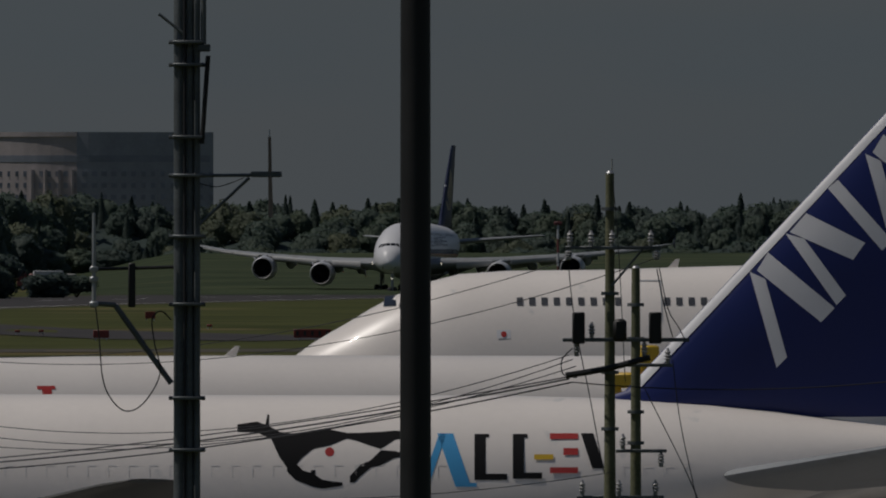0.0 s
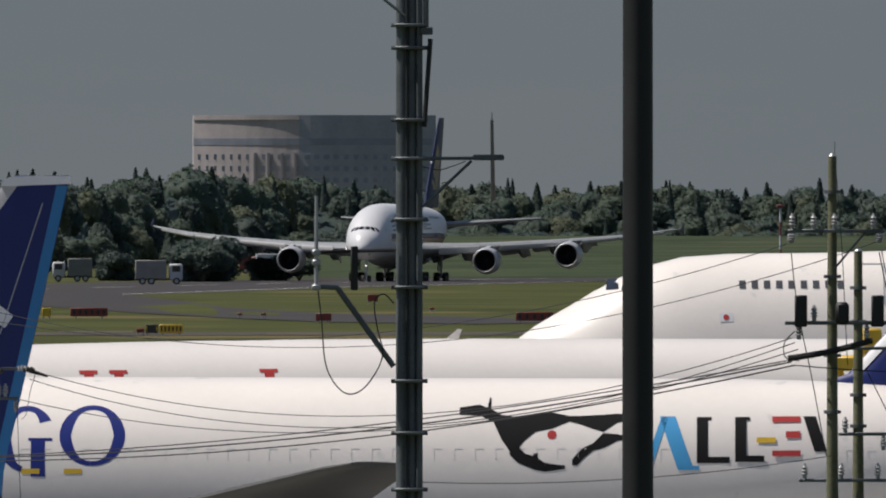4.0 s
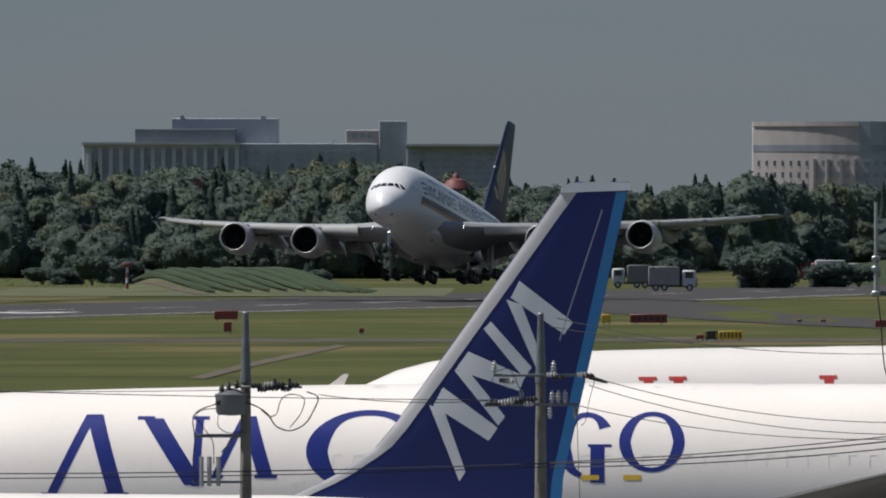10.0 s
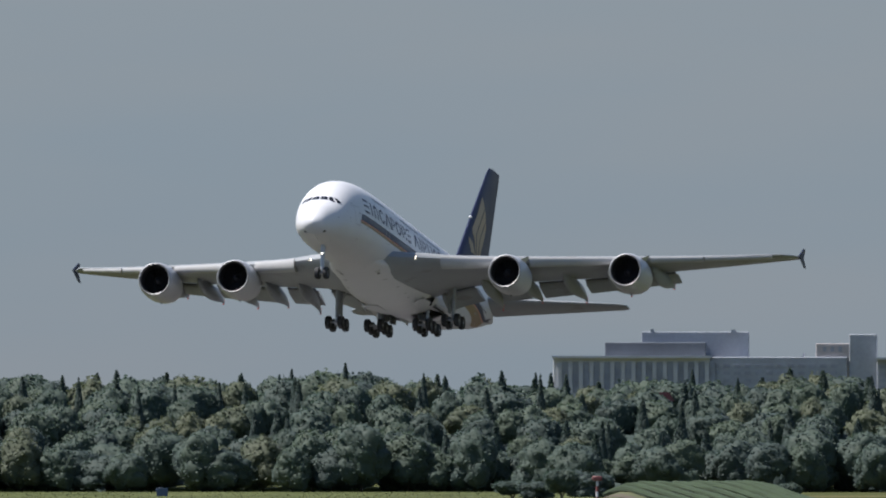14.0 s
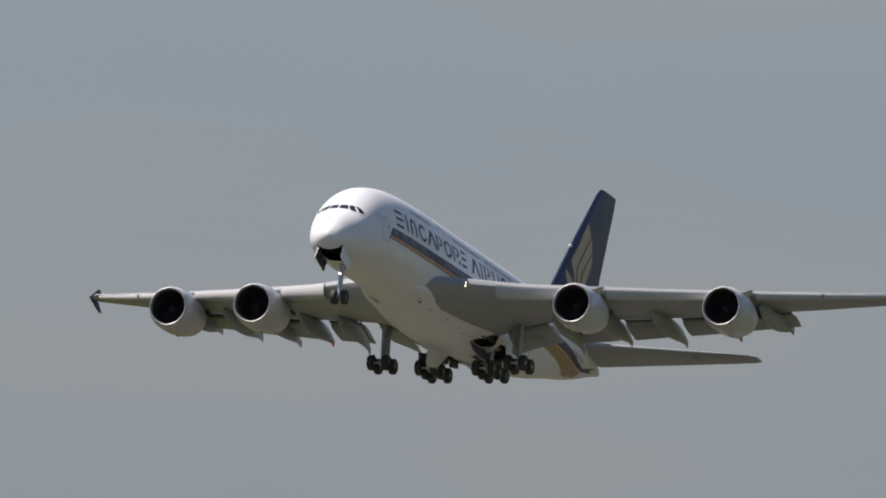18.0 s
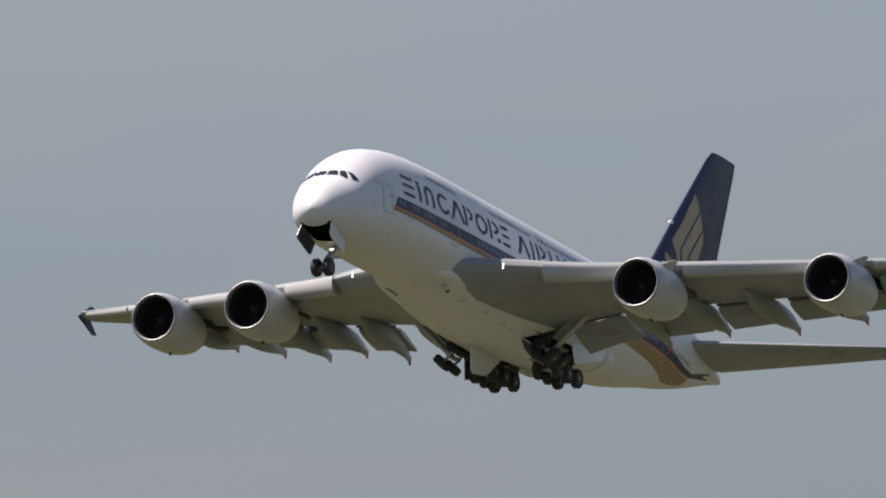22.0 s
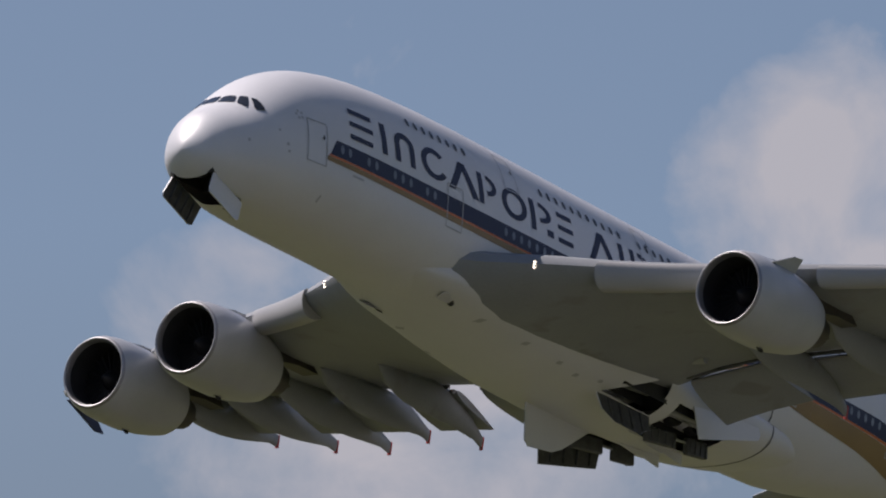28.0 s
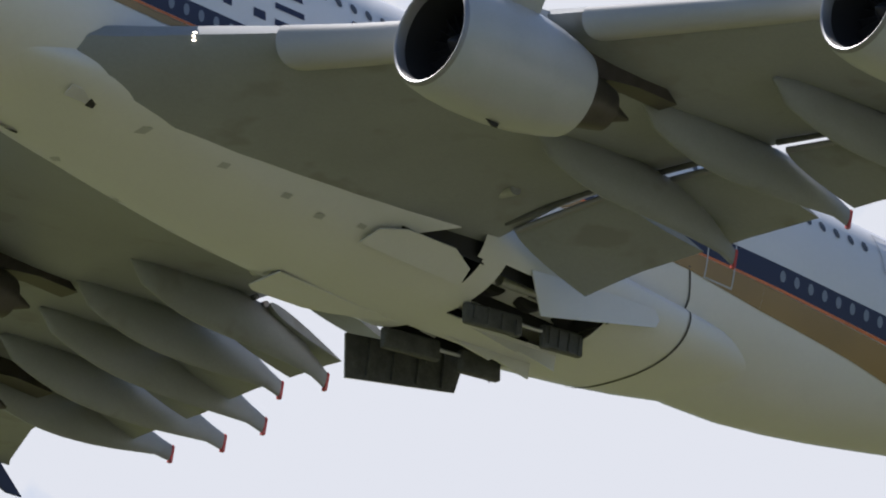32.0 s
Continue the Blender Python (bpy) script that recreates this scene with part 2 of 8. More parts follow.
def loft(rings, bm=None, caps=True, closed=True):
    """A skin through rings of equally many points."""
    bm = bm or bmesh.new()
    vs = [[bm.verts.new(p) for p in r] for r in rings]
    k = len(rings[0])
    for a, b in zip(vs, vs[1:]):
        for i in range(k if closed else k - 1):
            j = (i + 1) % k
            try:
                bm.faces.new((a[i], a[j], b[j], b[i]))
            except ValueError:
                pass
    if caps and closed:
        bm.faces.new(vs[0][::-1])
        bm.faces.new(vs[-1])
    bmesh.ops.recalc_face_normals(bm, faces=bm.faces)
    return bm


def box(bm, c, size, m=None, bevel=0.0):
    r = bmesh.ops.create_cube(bm, size=1.0)
    mm = Matrix.Translation(c) @ (m or Matrix()) @ Matrix.Diagonal((*size, 1))
    bmesh.ops.transform(bm, matrix=mm, verts=r["verts"])
    if bevel:
        es = list({e for v in r["verts"] for e in v.link_edges})
        bmesh.ops.bevel(bm, geom=es, offset=bevel, segments=1, affect="EDGES")
    return bm


def tube(bm, a, b, r0, r1=None, seg=10):
    a, b = Vector(a), Vector(b)
    r1 = r0 if r1 is None else r1
    q = (b - a).to_track_quat("Z", "Y").to_matrix()
    rings = []
    for p, r in ((a, r0), (b, r1)):
        rings.append([p + q @ Vector((r * math.cos(2 * math.pi * i / seg), r * math.sin(2 * math.pi * i / seg), 0)) for i in range(seg)])
    return loft(rings, bm)


def pipe(bm, pts, r, seg=6):
    """A round bar or cable along points."""
    pts = [Vector(p) for p in pts]
    rings = []
    for i, p in enumerate(pts):
        d = (pts[min(i + 1, len(pts) - 1)] - pts[max(i - 1, 0)]).normalized()
        q = d.to_track_quat("Z", "Y").to_matrix()
        rings.append([p + q @ Vector((r * math.cos(2 * math.pi * k / seg), r * math.sin(2 * math.pi * k / seg), 0)) for k in range(seg)])
    return loft(rings, bm)


def lathe(bm, profile, centre, axis="X", seg=32, caps=False):
    """A turned shape: profile of (along, radius) about an axis through centre."""
    c = Vector(centre)
    rings = []
    for s, r in profile:
        ring = []
        for i in range(seg):
            a = 2 * math.pi * i / seg
            u, v = r * math.cos(a), r * math.sin(a)
            ring.append(c + Vector((s, u, v) if axis == "X" else (u, s, v) if axis == "Y" else (u, v, s)))
        rings.append(ring)
    return loft(rings, bm, caps=caps)


def slab(bm, poly, thick, m=None):
    """A flat plate: a polygon in x, y with its thickness in z, set by m."""
    m = m or Matrix()
    a = [bm.verts.new(m @ Vector((x, y, -thick / 2))) for x, y in poly]
    b = [bm.verts.new(m @ Vector((x, y, thick / 2))) for x, y in poly]
    fs = [bm.faces.new(a[::-1]), bm.faces.new(b)]
    for i in range(len(poly)):
        j = (i + 1) % len(poly)
        fs.append(bm.faces.new((a[i], a[j], b[j], b[i])))
    bmesh.ops.recalc_face_normals(bm, faces=fs)
    return bm


def interp(rows, x, k):
    """Smooth value of column k of rows (sorted by falling column 0) at x."""
    n = len(rows)
    if x >= rows[0][0]:
        return rows[0][k]
    if x <= rows[-1][0]:
        return rows[-1][k]
    for i in range(n - 1):
        a, b = rows[i], rows[i + 1]
        if a[0] >= x >= b[0]:
            h = b[0] - a[0]
            u = (x - a[0]) / h
            p, q = rows[max(i - 1, 0)], rows[min(i + 2, n - 1)]
            d = (b[k] - a[k]) / h
            ma = d if p is a else 0.5 * (d + (a[k] - p[k]) / (a[0] - p[0]))
            mb = d if q is b else 0.5 * (d + (q[k] - b[k]) / (q[0] - b[0]))
            if i == 0:
                ma = d * 1.6
            return ((2 * u**3 - 3 * u**2 + 1) * a[k] + (u**3 - 2 * u**2 + u) * h * ma
                    + (3 * u**2 - 2 * u**3) * b[k] + (u**3 - u**2) * h * mb)


class Hull:
    """An aircraft body: rows of x, top, bottom, half width, height of the widest line."""

    def __init__(self, rows, shift, power=2.15):
        self.rows, self.shift, self.power = rows, shift, power

    def ring(self, x, seg=48):
        t, b, w, c = (interp(self.rows, x, k) for k in (1, 2, 3, 4))
        out = []
        for i in range(seg):
            a = 2 * math.pi * i / seg
            ca, sa_ = math.cos(a), math.sin(a)
            e = 2 / self.power
            y = w * math.copysign(abs(ca) ** e, ca)
            z = c + (t - c if sa_ > 0 else c - b) * math.copysign(abs(sa_) ** e, sa_)
            out.append(Vector((x + self.shift, y, z)))
        return out

    def y_at(self, x, z):
        t, b, w, c = (interp(self.rows, x, k) for k in (1, 2, 3, 4))
        h = (t - c) if z > c else (c - b)
        r = min(1.0, abs(z - c) / max(h, 1e-4))
        return w * (1 - r ** self.power) ** (1 / self.power)

    def skin(self, xs, seg=48, hole=None):
        bm = loft([self.ring(x, seg) for x in xs])
        if hole:
            cut = [f for f in bm.faces if hole(f.calc_center_median(), f.normal)]
            bmesh.ops.delete(bm, geom=cut, context="FACES")
        return bm

    def decal(self, bm, poly, side, lift=0.018, cell=0.6):
        """Paint of its own thickness: a quad of (x, z) corners laid on the body's side."""
        (x0, z0), (x1, z1), (x2, z2), (x3, z3) = poly
        nu = max(1, int(max(math.hypot(x1 - x0, z1 - z0), math.hypot(x2 - x3, z2 - z3)) / cell))
        nv = max(1, int(max(math.hypot(x3 - x0, z3 - z0), math.hypot(x2 - x1, z2 - z1)) / min(0.3, cell)))
        vs = []
        for j in range(nv + 1):
            for i in range(nu + 1):
                u, v = i / nu, j / nv
                x = (1 - v) * ((1 - u) * x0 + u * x1) + v * ((1 - u) * x3 + u * x2)
                z = (1 - v) * ((1 - u) * z0 + u * z1) + v * ((1 - u) * z3 + u * z2)
                y = self.y_at(x, z)
                nz = (z - interp(self.rows, x, 4)) / 5.0
                vs.append(bm.verts.new((x + self.shift, side * (y + lift), z + lift * nz)))
        fs = []
        for j in range(nv):
            for i in range(nu):
                a = j * (nu + 1) + i
                q = (vs[a], vs[a + 1], vs[a + nu + 2], vs[a + nu + 1])
                fs.append(bm.faces.new(q if side > 0 else q[::-1]))
        return bm


def airfoil(n=13):
    """Upper then lower points of a wing section, x from 0 at the nose to 1, and its half thickness."""
    up, lo = [], []
    for i in range(n):
        s = 0.5 * (1 - math.cos(math.pi * i / (n - 1)))
        th = 5 * (0.2969 * math.sqrt(s) - 0.126 * s - 0.3516 * s**2 + 0.2843 * s**3 - 0.1036 * s**4)
        up.append((s, th)), lo.append((s, -th))
    return up + lo[-2:0:-1]


def wing_ring(x, y, z, chord, thick, drop, side=1, upright=False):
    """One section: nose at x, y, z, running aft by chord; drop: degrees that the tail hangs."""
    out = []
    d = radians(drop)
    for s, h in airfoil():
        px, pz = -s * chord, h * chord * thick
        px, pz = px * math.cos(d) + pz * math.sin(d) * 0, pz + px * math.sin(d)
        out.append(Vector((x + px, y + pz, z)) if upright else Vector((x + px, side * y, z + pz)))
    return out


def wheel(bm_t, bm_r, c, r, w, axis="Y", seg=20):
    tyre = [(-w / 2, r * 0.55), (-w / 2, r * 0.88), (-w * 0.36, r * 0.98), (0, r), (w * 0.36, r * 0.98), (w / 2, r * 0.88), (w / 2, r * 0.55)]
    lathe(bm_t, tyre, c, axis, seg)
    lathe(bm_r, [(-w * 0.42, 0.02), (-w * 0.34, r * 0.25), (-w * 0.46, r * 0.56), (w * 0.46, r * 0.56), (w * 0.34, r * 0.25), (w * 0.42, 0.02)], c, axis, seg)

# ---- the double-deck airliner (x forward from its main wheels, y to its left) ----
SH = 36.0
LINER_ROWS = [
    (-1.55, 5.3, 5.15, 0.06, 5.2), (-1.8, 5.94, 4.7, 0.76, 5.25), (-2.35, 6.86, 4.2, 1.43, 5.35), (-3.1, 7.5, 3.92, 2.0, 5.5), (-3.9, 8.06, 3.74, 2.42, 5.65),
    (-4.8, 8.86, 3.6, 2.74, 5.8), (-6.0, 9.76, 3.48, 3.06, 5.95), (-7.5, 10.48, 3.42, 3.3, 6.05), (-9.5, 11.0, 3.4, 3.48, 6.1), (-12.0, 11.35, 3.4, 3.56, 6.15),
    (-16.0, 11.57, 3.38, 3.57, 6.15), (-30.0, 11.46, 3.1, 3.57, 6.15), (-44.0, 11.27, 3.05, 3.57, 6.15), (-47.0, 11.18, 2.98, 3.56, 6.3), (-50.0, 11.06, 3.04, 3.48, 6.5), (-54.0, 10.9, 3.66, 3.34, 6.9),
    (-58.0, 10.65, 4.5, 3.02, 7.4), (-62.0, 10.25, 5.2, 2.45, 7.8), (-66.0, 9.7, 6.12, 1.72, 7.9), (-69.0, 9.0, 6.92, 1.05, 7.85), (-71.3, 8.2, 7.45, 0.42, 7.75)]
hull = Hull(LINER_ROWS, SH)
liner = thing("airliner", "white double-deck airliner with navy and gold band, taking off", "airplane")

NOSE_BAY = (-4.9, -2.5, 1.05)
WING_BAY = (-35.3, -31.0)
BODY_BAY = (-41.0, -36.2, 0.95, 3.75)


def in_bay(c, n):
    """Where the skin is open: nose bay, body bays, and the notch of each wing bay that climbs to the wing root."""
    x, y = c.x - SH, abs(c.y)
    if n.z > 0.0:
        return False
    if NOSE_BAY[0] < x < NOSE_BAY[1] and y < NOSE_BAY[2] and c.z < 5.0:
        return True
    if BODY_BAY[0] < x < BODY_BAY[1] and BODY_BAY[2] < y < BODY_BAY[3] and c.z < 3.0:
        return True
    if WING_BAY[0] < x < WING_BAY[1] and y > 2.66:
        top = 2.2 + (WING_BAY[1] - x) * 0.42 if x > -34.0 else 4.3 if x > -35.05 else 2.9
        return c.z < top
    return False


xs = [-1.55, -1.6, -1.68, -1.8, -1.95, -2.15, -2.5, -2.7]
xs += [-3.0 - 0.4 * i for i in range(13)] + [-8.3, -9, -10.5, -12, -14, -17, -20, -24, -28, -32.6, -33.6, -34.6, -35.6, -36.6]
xs += [-37.0, -38, -39, -40.2, -41.2, -43.5, -46, -48, -50, -52, -54, -56, -58, -60, -62, -64, -66, -67.5, -69, -70.2, -71, -71.3]
def open_bays(bm, cuts):
    """Cut the skin along planes (point, normal), then take out what lies in the bays."""
    for co, no in cuts:
        geom = [g for g in (*bm.verts, *bm.edges, *bm.faces)]
        bmesh.ops.bisect_plane(bm, geom=geom, plane_co=Vector(co) + Vector((SH, 0, 0)), plane_no=no)
    bmesh.ops.delete(bm, geom=[f for f in bm.faces if in_bay(f.calc_center_median(), f.normal)], context="FACES")
    return bm


NOSE_CUTS = [((NOSE_BAY[0], 0, 0), (1, 0, 0)), ((0, NOSE_BAY[2], 0), (0, 1, 0)), ((0, -NOSE_BAY[2], 0), (0, 1, 0))]
MAIN_CUTS = [((x_, 0, 0), (1, 0, 0)) for x_ in (WING_BAY[0], -35.05, -34.0, WING_BAY[1], BODY_BAY[0], BODY_BAY[1])]
MAIN_CUTS += [((0, y_, 0), (0, 1, 0)) for y_ in (2.66, -2.66, BODY_BAY[2], -BODY_BAY[2], BODY_BAY[3], -BODY_BAY[3])]
MAIN_CUTS += [((0, 0, 2.9), (0, 0, 1)), ((0, 0, 3.0), (0, 0, 1)), ((WING_BAY[1], 0, 2.2), (0.42, 0, 1))]
part("fuselage", open_bays(hull.skin(xs, 96), NOSE_CUTS), WHITE, liner, "white painted double-deck fuselage")

FAIR_ROWS = [(-15.0, 4.6, 3.85, 1.7, 4.2), (-17.5, 4.8, 3.5, 2.6, 4.2), (-20.0, 5.05, 3.16, 3.3, 4.2), (-23.0, 5.2, 2.76, 3.7, 4.2), (-28.0, 5.2, 2.12, 3.95, 4.2),
             (-32.0, 5.1, 1.94, 4.0, 4.1), (-36.0, 5.0, 1.9, 4.0, 4.0), (-41.0, 4.8, 2.18, 3.85, 4.0), (-43.0, 4.75, 2.38, 3.6, 4.05), (-45.5, 4.7, 2.75, 3.2, 4.1), (-50.5, 4.6, 3.7, 1.6, 4.2)]
fairing = Hull(FAIR_ROWS, SH, 2.4)
fx = [-15 - 1.0 * i for i in range(16)] + [-31.0 - 0.28 * i for i in range(16)] + [-35.5 - 0.35 * i for i in range(17)] + [-41.7, -42.5, -44, -46, -48, -50.5]
part("belly_fairing", open_bays(fairing.skin(fx, 120), MAIN_CUTS), WHITE, liner, "white belly fairing between the wings")


SEAM = mat("dark sealant", (0.06, 0.06, 0.062), 0.7, vary=0.1)


def reach(body, x, a):
    """How far a body's skin lies from the middle of its section, at an angle."""
    lo, hi = 0.0, 7.0
    for _ in range(24):
        r = (lo + hi) / 2
        if r * math.cos(a) < body.y_at(x, 5.0 + r * math.sin(a)):
            lo = r
        else:
            hi = r
    return lo


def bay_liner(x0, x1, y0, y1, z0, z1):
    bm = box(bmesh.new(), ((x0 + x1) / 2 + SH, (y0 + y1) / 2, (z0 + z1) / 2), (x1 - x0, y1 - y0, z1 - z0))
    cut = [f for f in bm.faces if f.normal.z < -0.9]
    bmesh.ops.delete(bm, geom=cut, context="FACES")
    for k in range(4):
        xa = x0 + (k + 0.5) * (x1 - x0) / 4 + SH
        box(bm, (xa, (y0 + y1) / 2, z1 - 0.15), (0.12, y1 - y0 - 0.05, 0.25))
    # the well's deep shade is coloured in with near black
    part("wheel_well", bm, BLACK, liner, "open wheel well with ribs, its shade put into the colour")


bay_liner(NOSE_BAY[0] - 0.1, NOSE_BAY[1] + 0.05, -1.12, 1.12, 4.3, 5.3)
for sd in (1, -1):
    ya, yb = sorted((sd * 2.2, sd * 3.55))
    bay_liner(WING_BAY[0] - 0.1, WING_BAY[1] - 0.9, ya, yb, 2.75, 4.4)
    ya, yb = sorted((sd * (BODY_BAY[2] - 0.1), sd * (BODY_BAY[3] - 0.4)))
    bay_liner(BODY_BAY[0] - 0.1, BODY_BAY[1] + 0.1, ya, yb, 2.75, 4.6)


# cockpit glazing, six panes
def front_pane(corners, side):
    """A windscreen pane laid on the brow between four corners (x, y), in order round it."""
    bm = bmesh.new()
    n = 8
    vs = []
    for j in range(n + 1):
        for i in range(n + 1):
            p, q = 2 * i / n - 1, 2 * j / n - 1      # corners drawn in, so that the panes are rounded
            p, q = p * (1 - 0.10 * q ** 4 * abs(p)), q * (1 - 0.10 * p ** 4 * abs(q))
            p, q = (p + 1) / 2, (q + 1) / 2
            x, y = ((1 - q) * ((1 - p) * corners[0][k] + p * corners[1][k]) + q * ((1 - p) * corners[3][k] + p * corners[2][k]) for k in (0, 1))
            t, w, c = interp(LINER_ROWS, x, 1), interp(LINER_ROWS, x, 3), interp(LINER_ROWS, x, 4)
            r = min(0.99, abs(y) / w)
            z = c + (t - c) * (1 - r ** hull.power) ** (1 / hull.power)
            vs.append(bm.verts.new((x + SH + 0.015, side * (y + 0.01), z + 0.02)))
    for j in range(n):
        for i in range(n):
            a = j * (n + 1) + i
            bm.faces.new((vs[a], vs[a + 1], vs[a + n + 2], vs[a + n + 1]))
    bmesh.ops.recalc_face_normals(bm, faces=bm.faces)
    return bm


for sd in (1, -1):
    for pane in ([(-3.68, 0.05), (-3.84, 0.9), (-4.27, 0.7), (-4.22, 0.05)], [(-3.84, 1.02), (-3.95, 1.62), (-4.42, 1.2), (-4.3, 0.8)], [(-4.14, 1.84), (-4.56, 2.16), (-4.55, 1.6), (-4.44, 1.32)]):
        part("windscreen_pane", front_pane(pane, sd), GLASS, liner, "dark cockpit windscreen")

# livery: band, gold line, plain shapes in place of the titles, windows, doors
def between(xa, xb, za, zb, u, v):
    return xa + (xb - xa) * u, za + (zb - za) * v


def bar_of(u0, v0, u1, v1, w, w1=None):
    """A straight bar from one point to another, w wide along u."""
    w1 = w if w1 is None else w1
    return [(u0 - w / 2, v0), (u0 + w / 2, v0), (u1 + w1 / 2, v1), (u1 - w1 / 2, v1)]


def band_of(v0, v1, u0=0.0, u1=1.0):
    return [(u0, v0), (u1, v0), (u1, v1), (u0, v1)]


def arc_of(a0, a1, wu, wv, cu=0.5, cv=0.5, ru=0.5, rv=0.5, n=18):
    out = []
    for i in range(n):
        a, b = radians(a0 + (a1 - a0) * i / n), radians(a0 + (a1 - a0) * (i + 1) / n)
        out.append([(cu + ru * math.cos(a), cv + rv * math.sin(a)), (cu + ru * math.cos(b), cv + rv * math.sin(b)),
                    (cu + (ru - wu) * math.cos(b), cv + (rv - wv) * math.sin(b)), (cu + (ru - wu) * math.cos(a), cv + (rv - wv) * math.sin(a))])
    return out


SHAPES = {
    "bars": [band_of(0.84, 1.0, 0.08, 0.95), band_of(0.43, 0.58, 0.05, 0.95), band_of(0.0, 0.16, 0.02, 0.9)],
    "post": [band_of(0.0, 1.0)],
    "arch": arc_of(0, 180, 0.25, 0.2, 0.5, 0.62, 0.5, 0.38) + [band_of(0.0, 0.62, 0.0, 0.25), band_of(0.0, 0.62, 0.75, 1.0)],
    "open_ring": arc_of(45, 330, 0.19, 0.17),
    "chevron": [bar_of(0.1, 0.0, 0.5, 1.0, 0.2), bar_of(0.9, 0.0, 0.5, 1.0, 0.2)],
    "flag": [band_of(0.0, 1.0, 0.0, 0.24)] + arc_of(-90, 90, 0.22, 0.15, 0.45, 0.67, 0.5, 0.33, 10),
    "ring": arc_of(0, 360, 0.19, 0.17, n=28),
    "flag_wide": [band_of(0.0, 1.0, 0.0, 0.2), band_of(0.0, 0.22, 0.68, 0.95)] + arc_of(-90, 90, 0.2, 0.15, 0.4, 0.67, 0.5, 0.33, 10),
}
TITLE = [("bars", -9.35, -11.2), ("post", -11.74, -12.12), ("arch", -12.77, -14.3), ("open_ring", -14.84, -16.93), ("chevron", -16.95, -19.35), ("flag", -19.4, -20.95), ("ring", -21.28, -23.3),
         ("flag_wide", -23.61, -25.5), ("bars", -25.77, -27.14), ("chevron", -28.35, -30.55), ("post", -30.94, -31.3), ("flag_wide", -31.9, -33.6), ("post", -34.2, -34.55), ("post", -35.6, -35.95), ("arch", -36.5, -38.0),
         ("bars", -38.6, -40.0), ("bars", -40.5, -42.2)]


def oval(bm, x, z, w, h, sd, lift):
    """A rounded cabin window."""
    for k in range(4):
        ca, cb = math.cos(math.pi * (k - 2) / 4), math.cos(math.pi * (k - 1) / 4)
        za, zb = z + h * math.sin(math.pi * (k - 2) / 4), z + h * math.sin(math.pi * (k - 1) / 4)
        ca, cb = max(ca, 0.25), max(cb, 0.25)
        hull.decal(bm, [(x + w * ca, za), (x - w * ca, za), (x - w * cb, zb), (x + w * cb, zb)], sd, lift)
    return bm


LOWER = [-8.76, -9.3, -10.66, -11.25, -12.66, -13.27, -13.9, -15.2, -15.82] + [-21.5 - 0.625 * k for k in range(36)] + [-47.95 - 0.64 * k for k in range(9)] + [-56.4 - 0.64 * k for k in range(8)]
UPPER = [-14.36 - 0.627 * k for k in range(8)] + [-24.94 - 0.64 * k for k in range(11)] + [-33.0 - 0.64 * k for k in range(12)] + [-43.6 - 0.64 * k for k in range(14)]


def sag(x):
    """The window and band lines fall slightly towards the tail."""
    return 0.0065 * (x + 9)


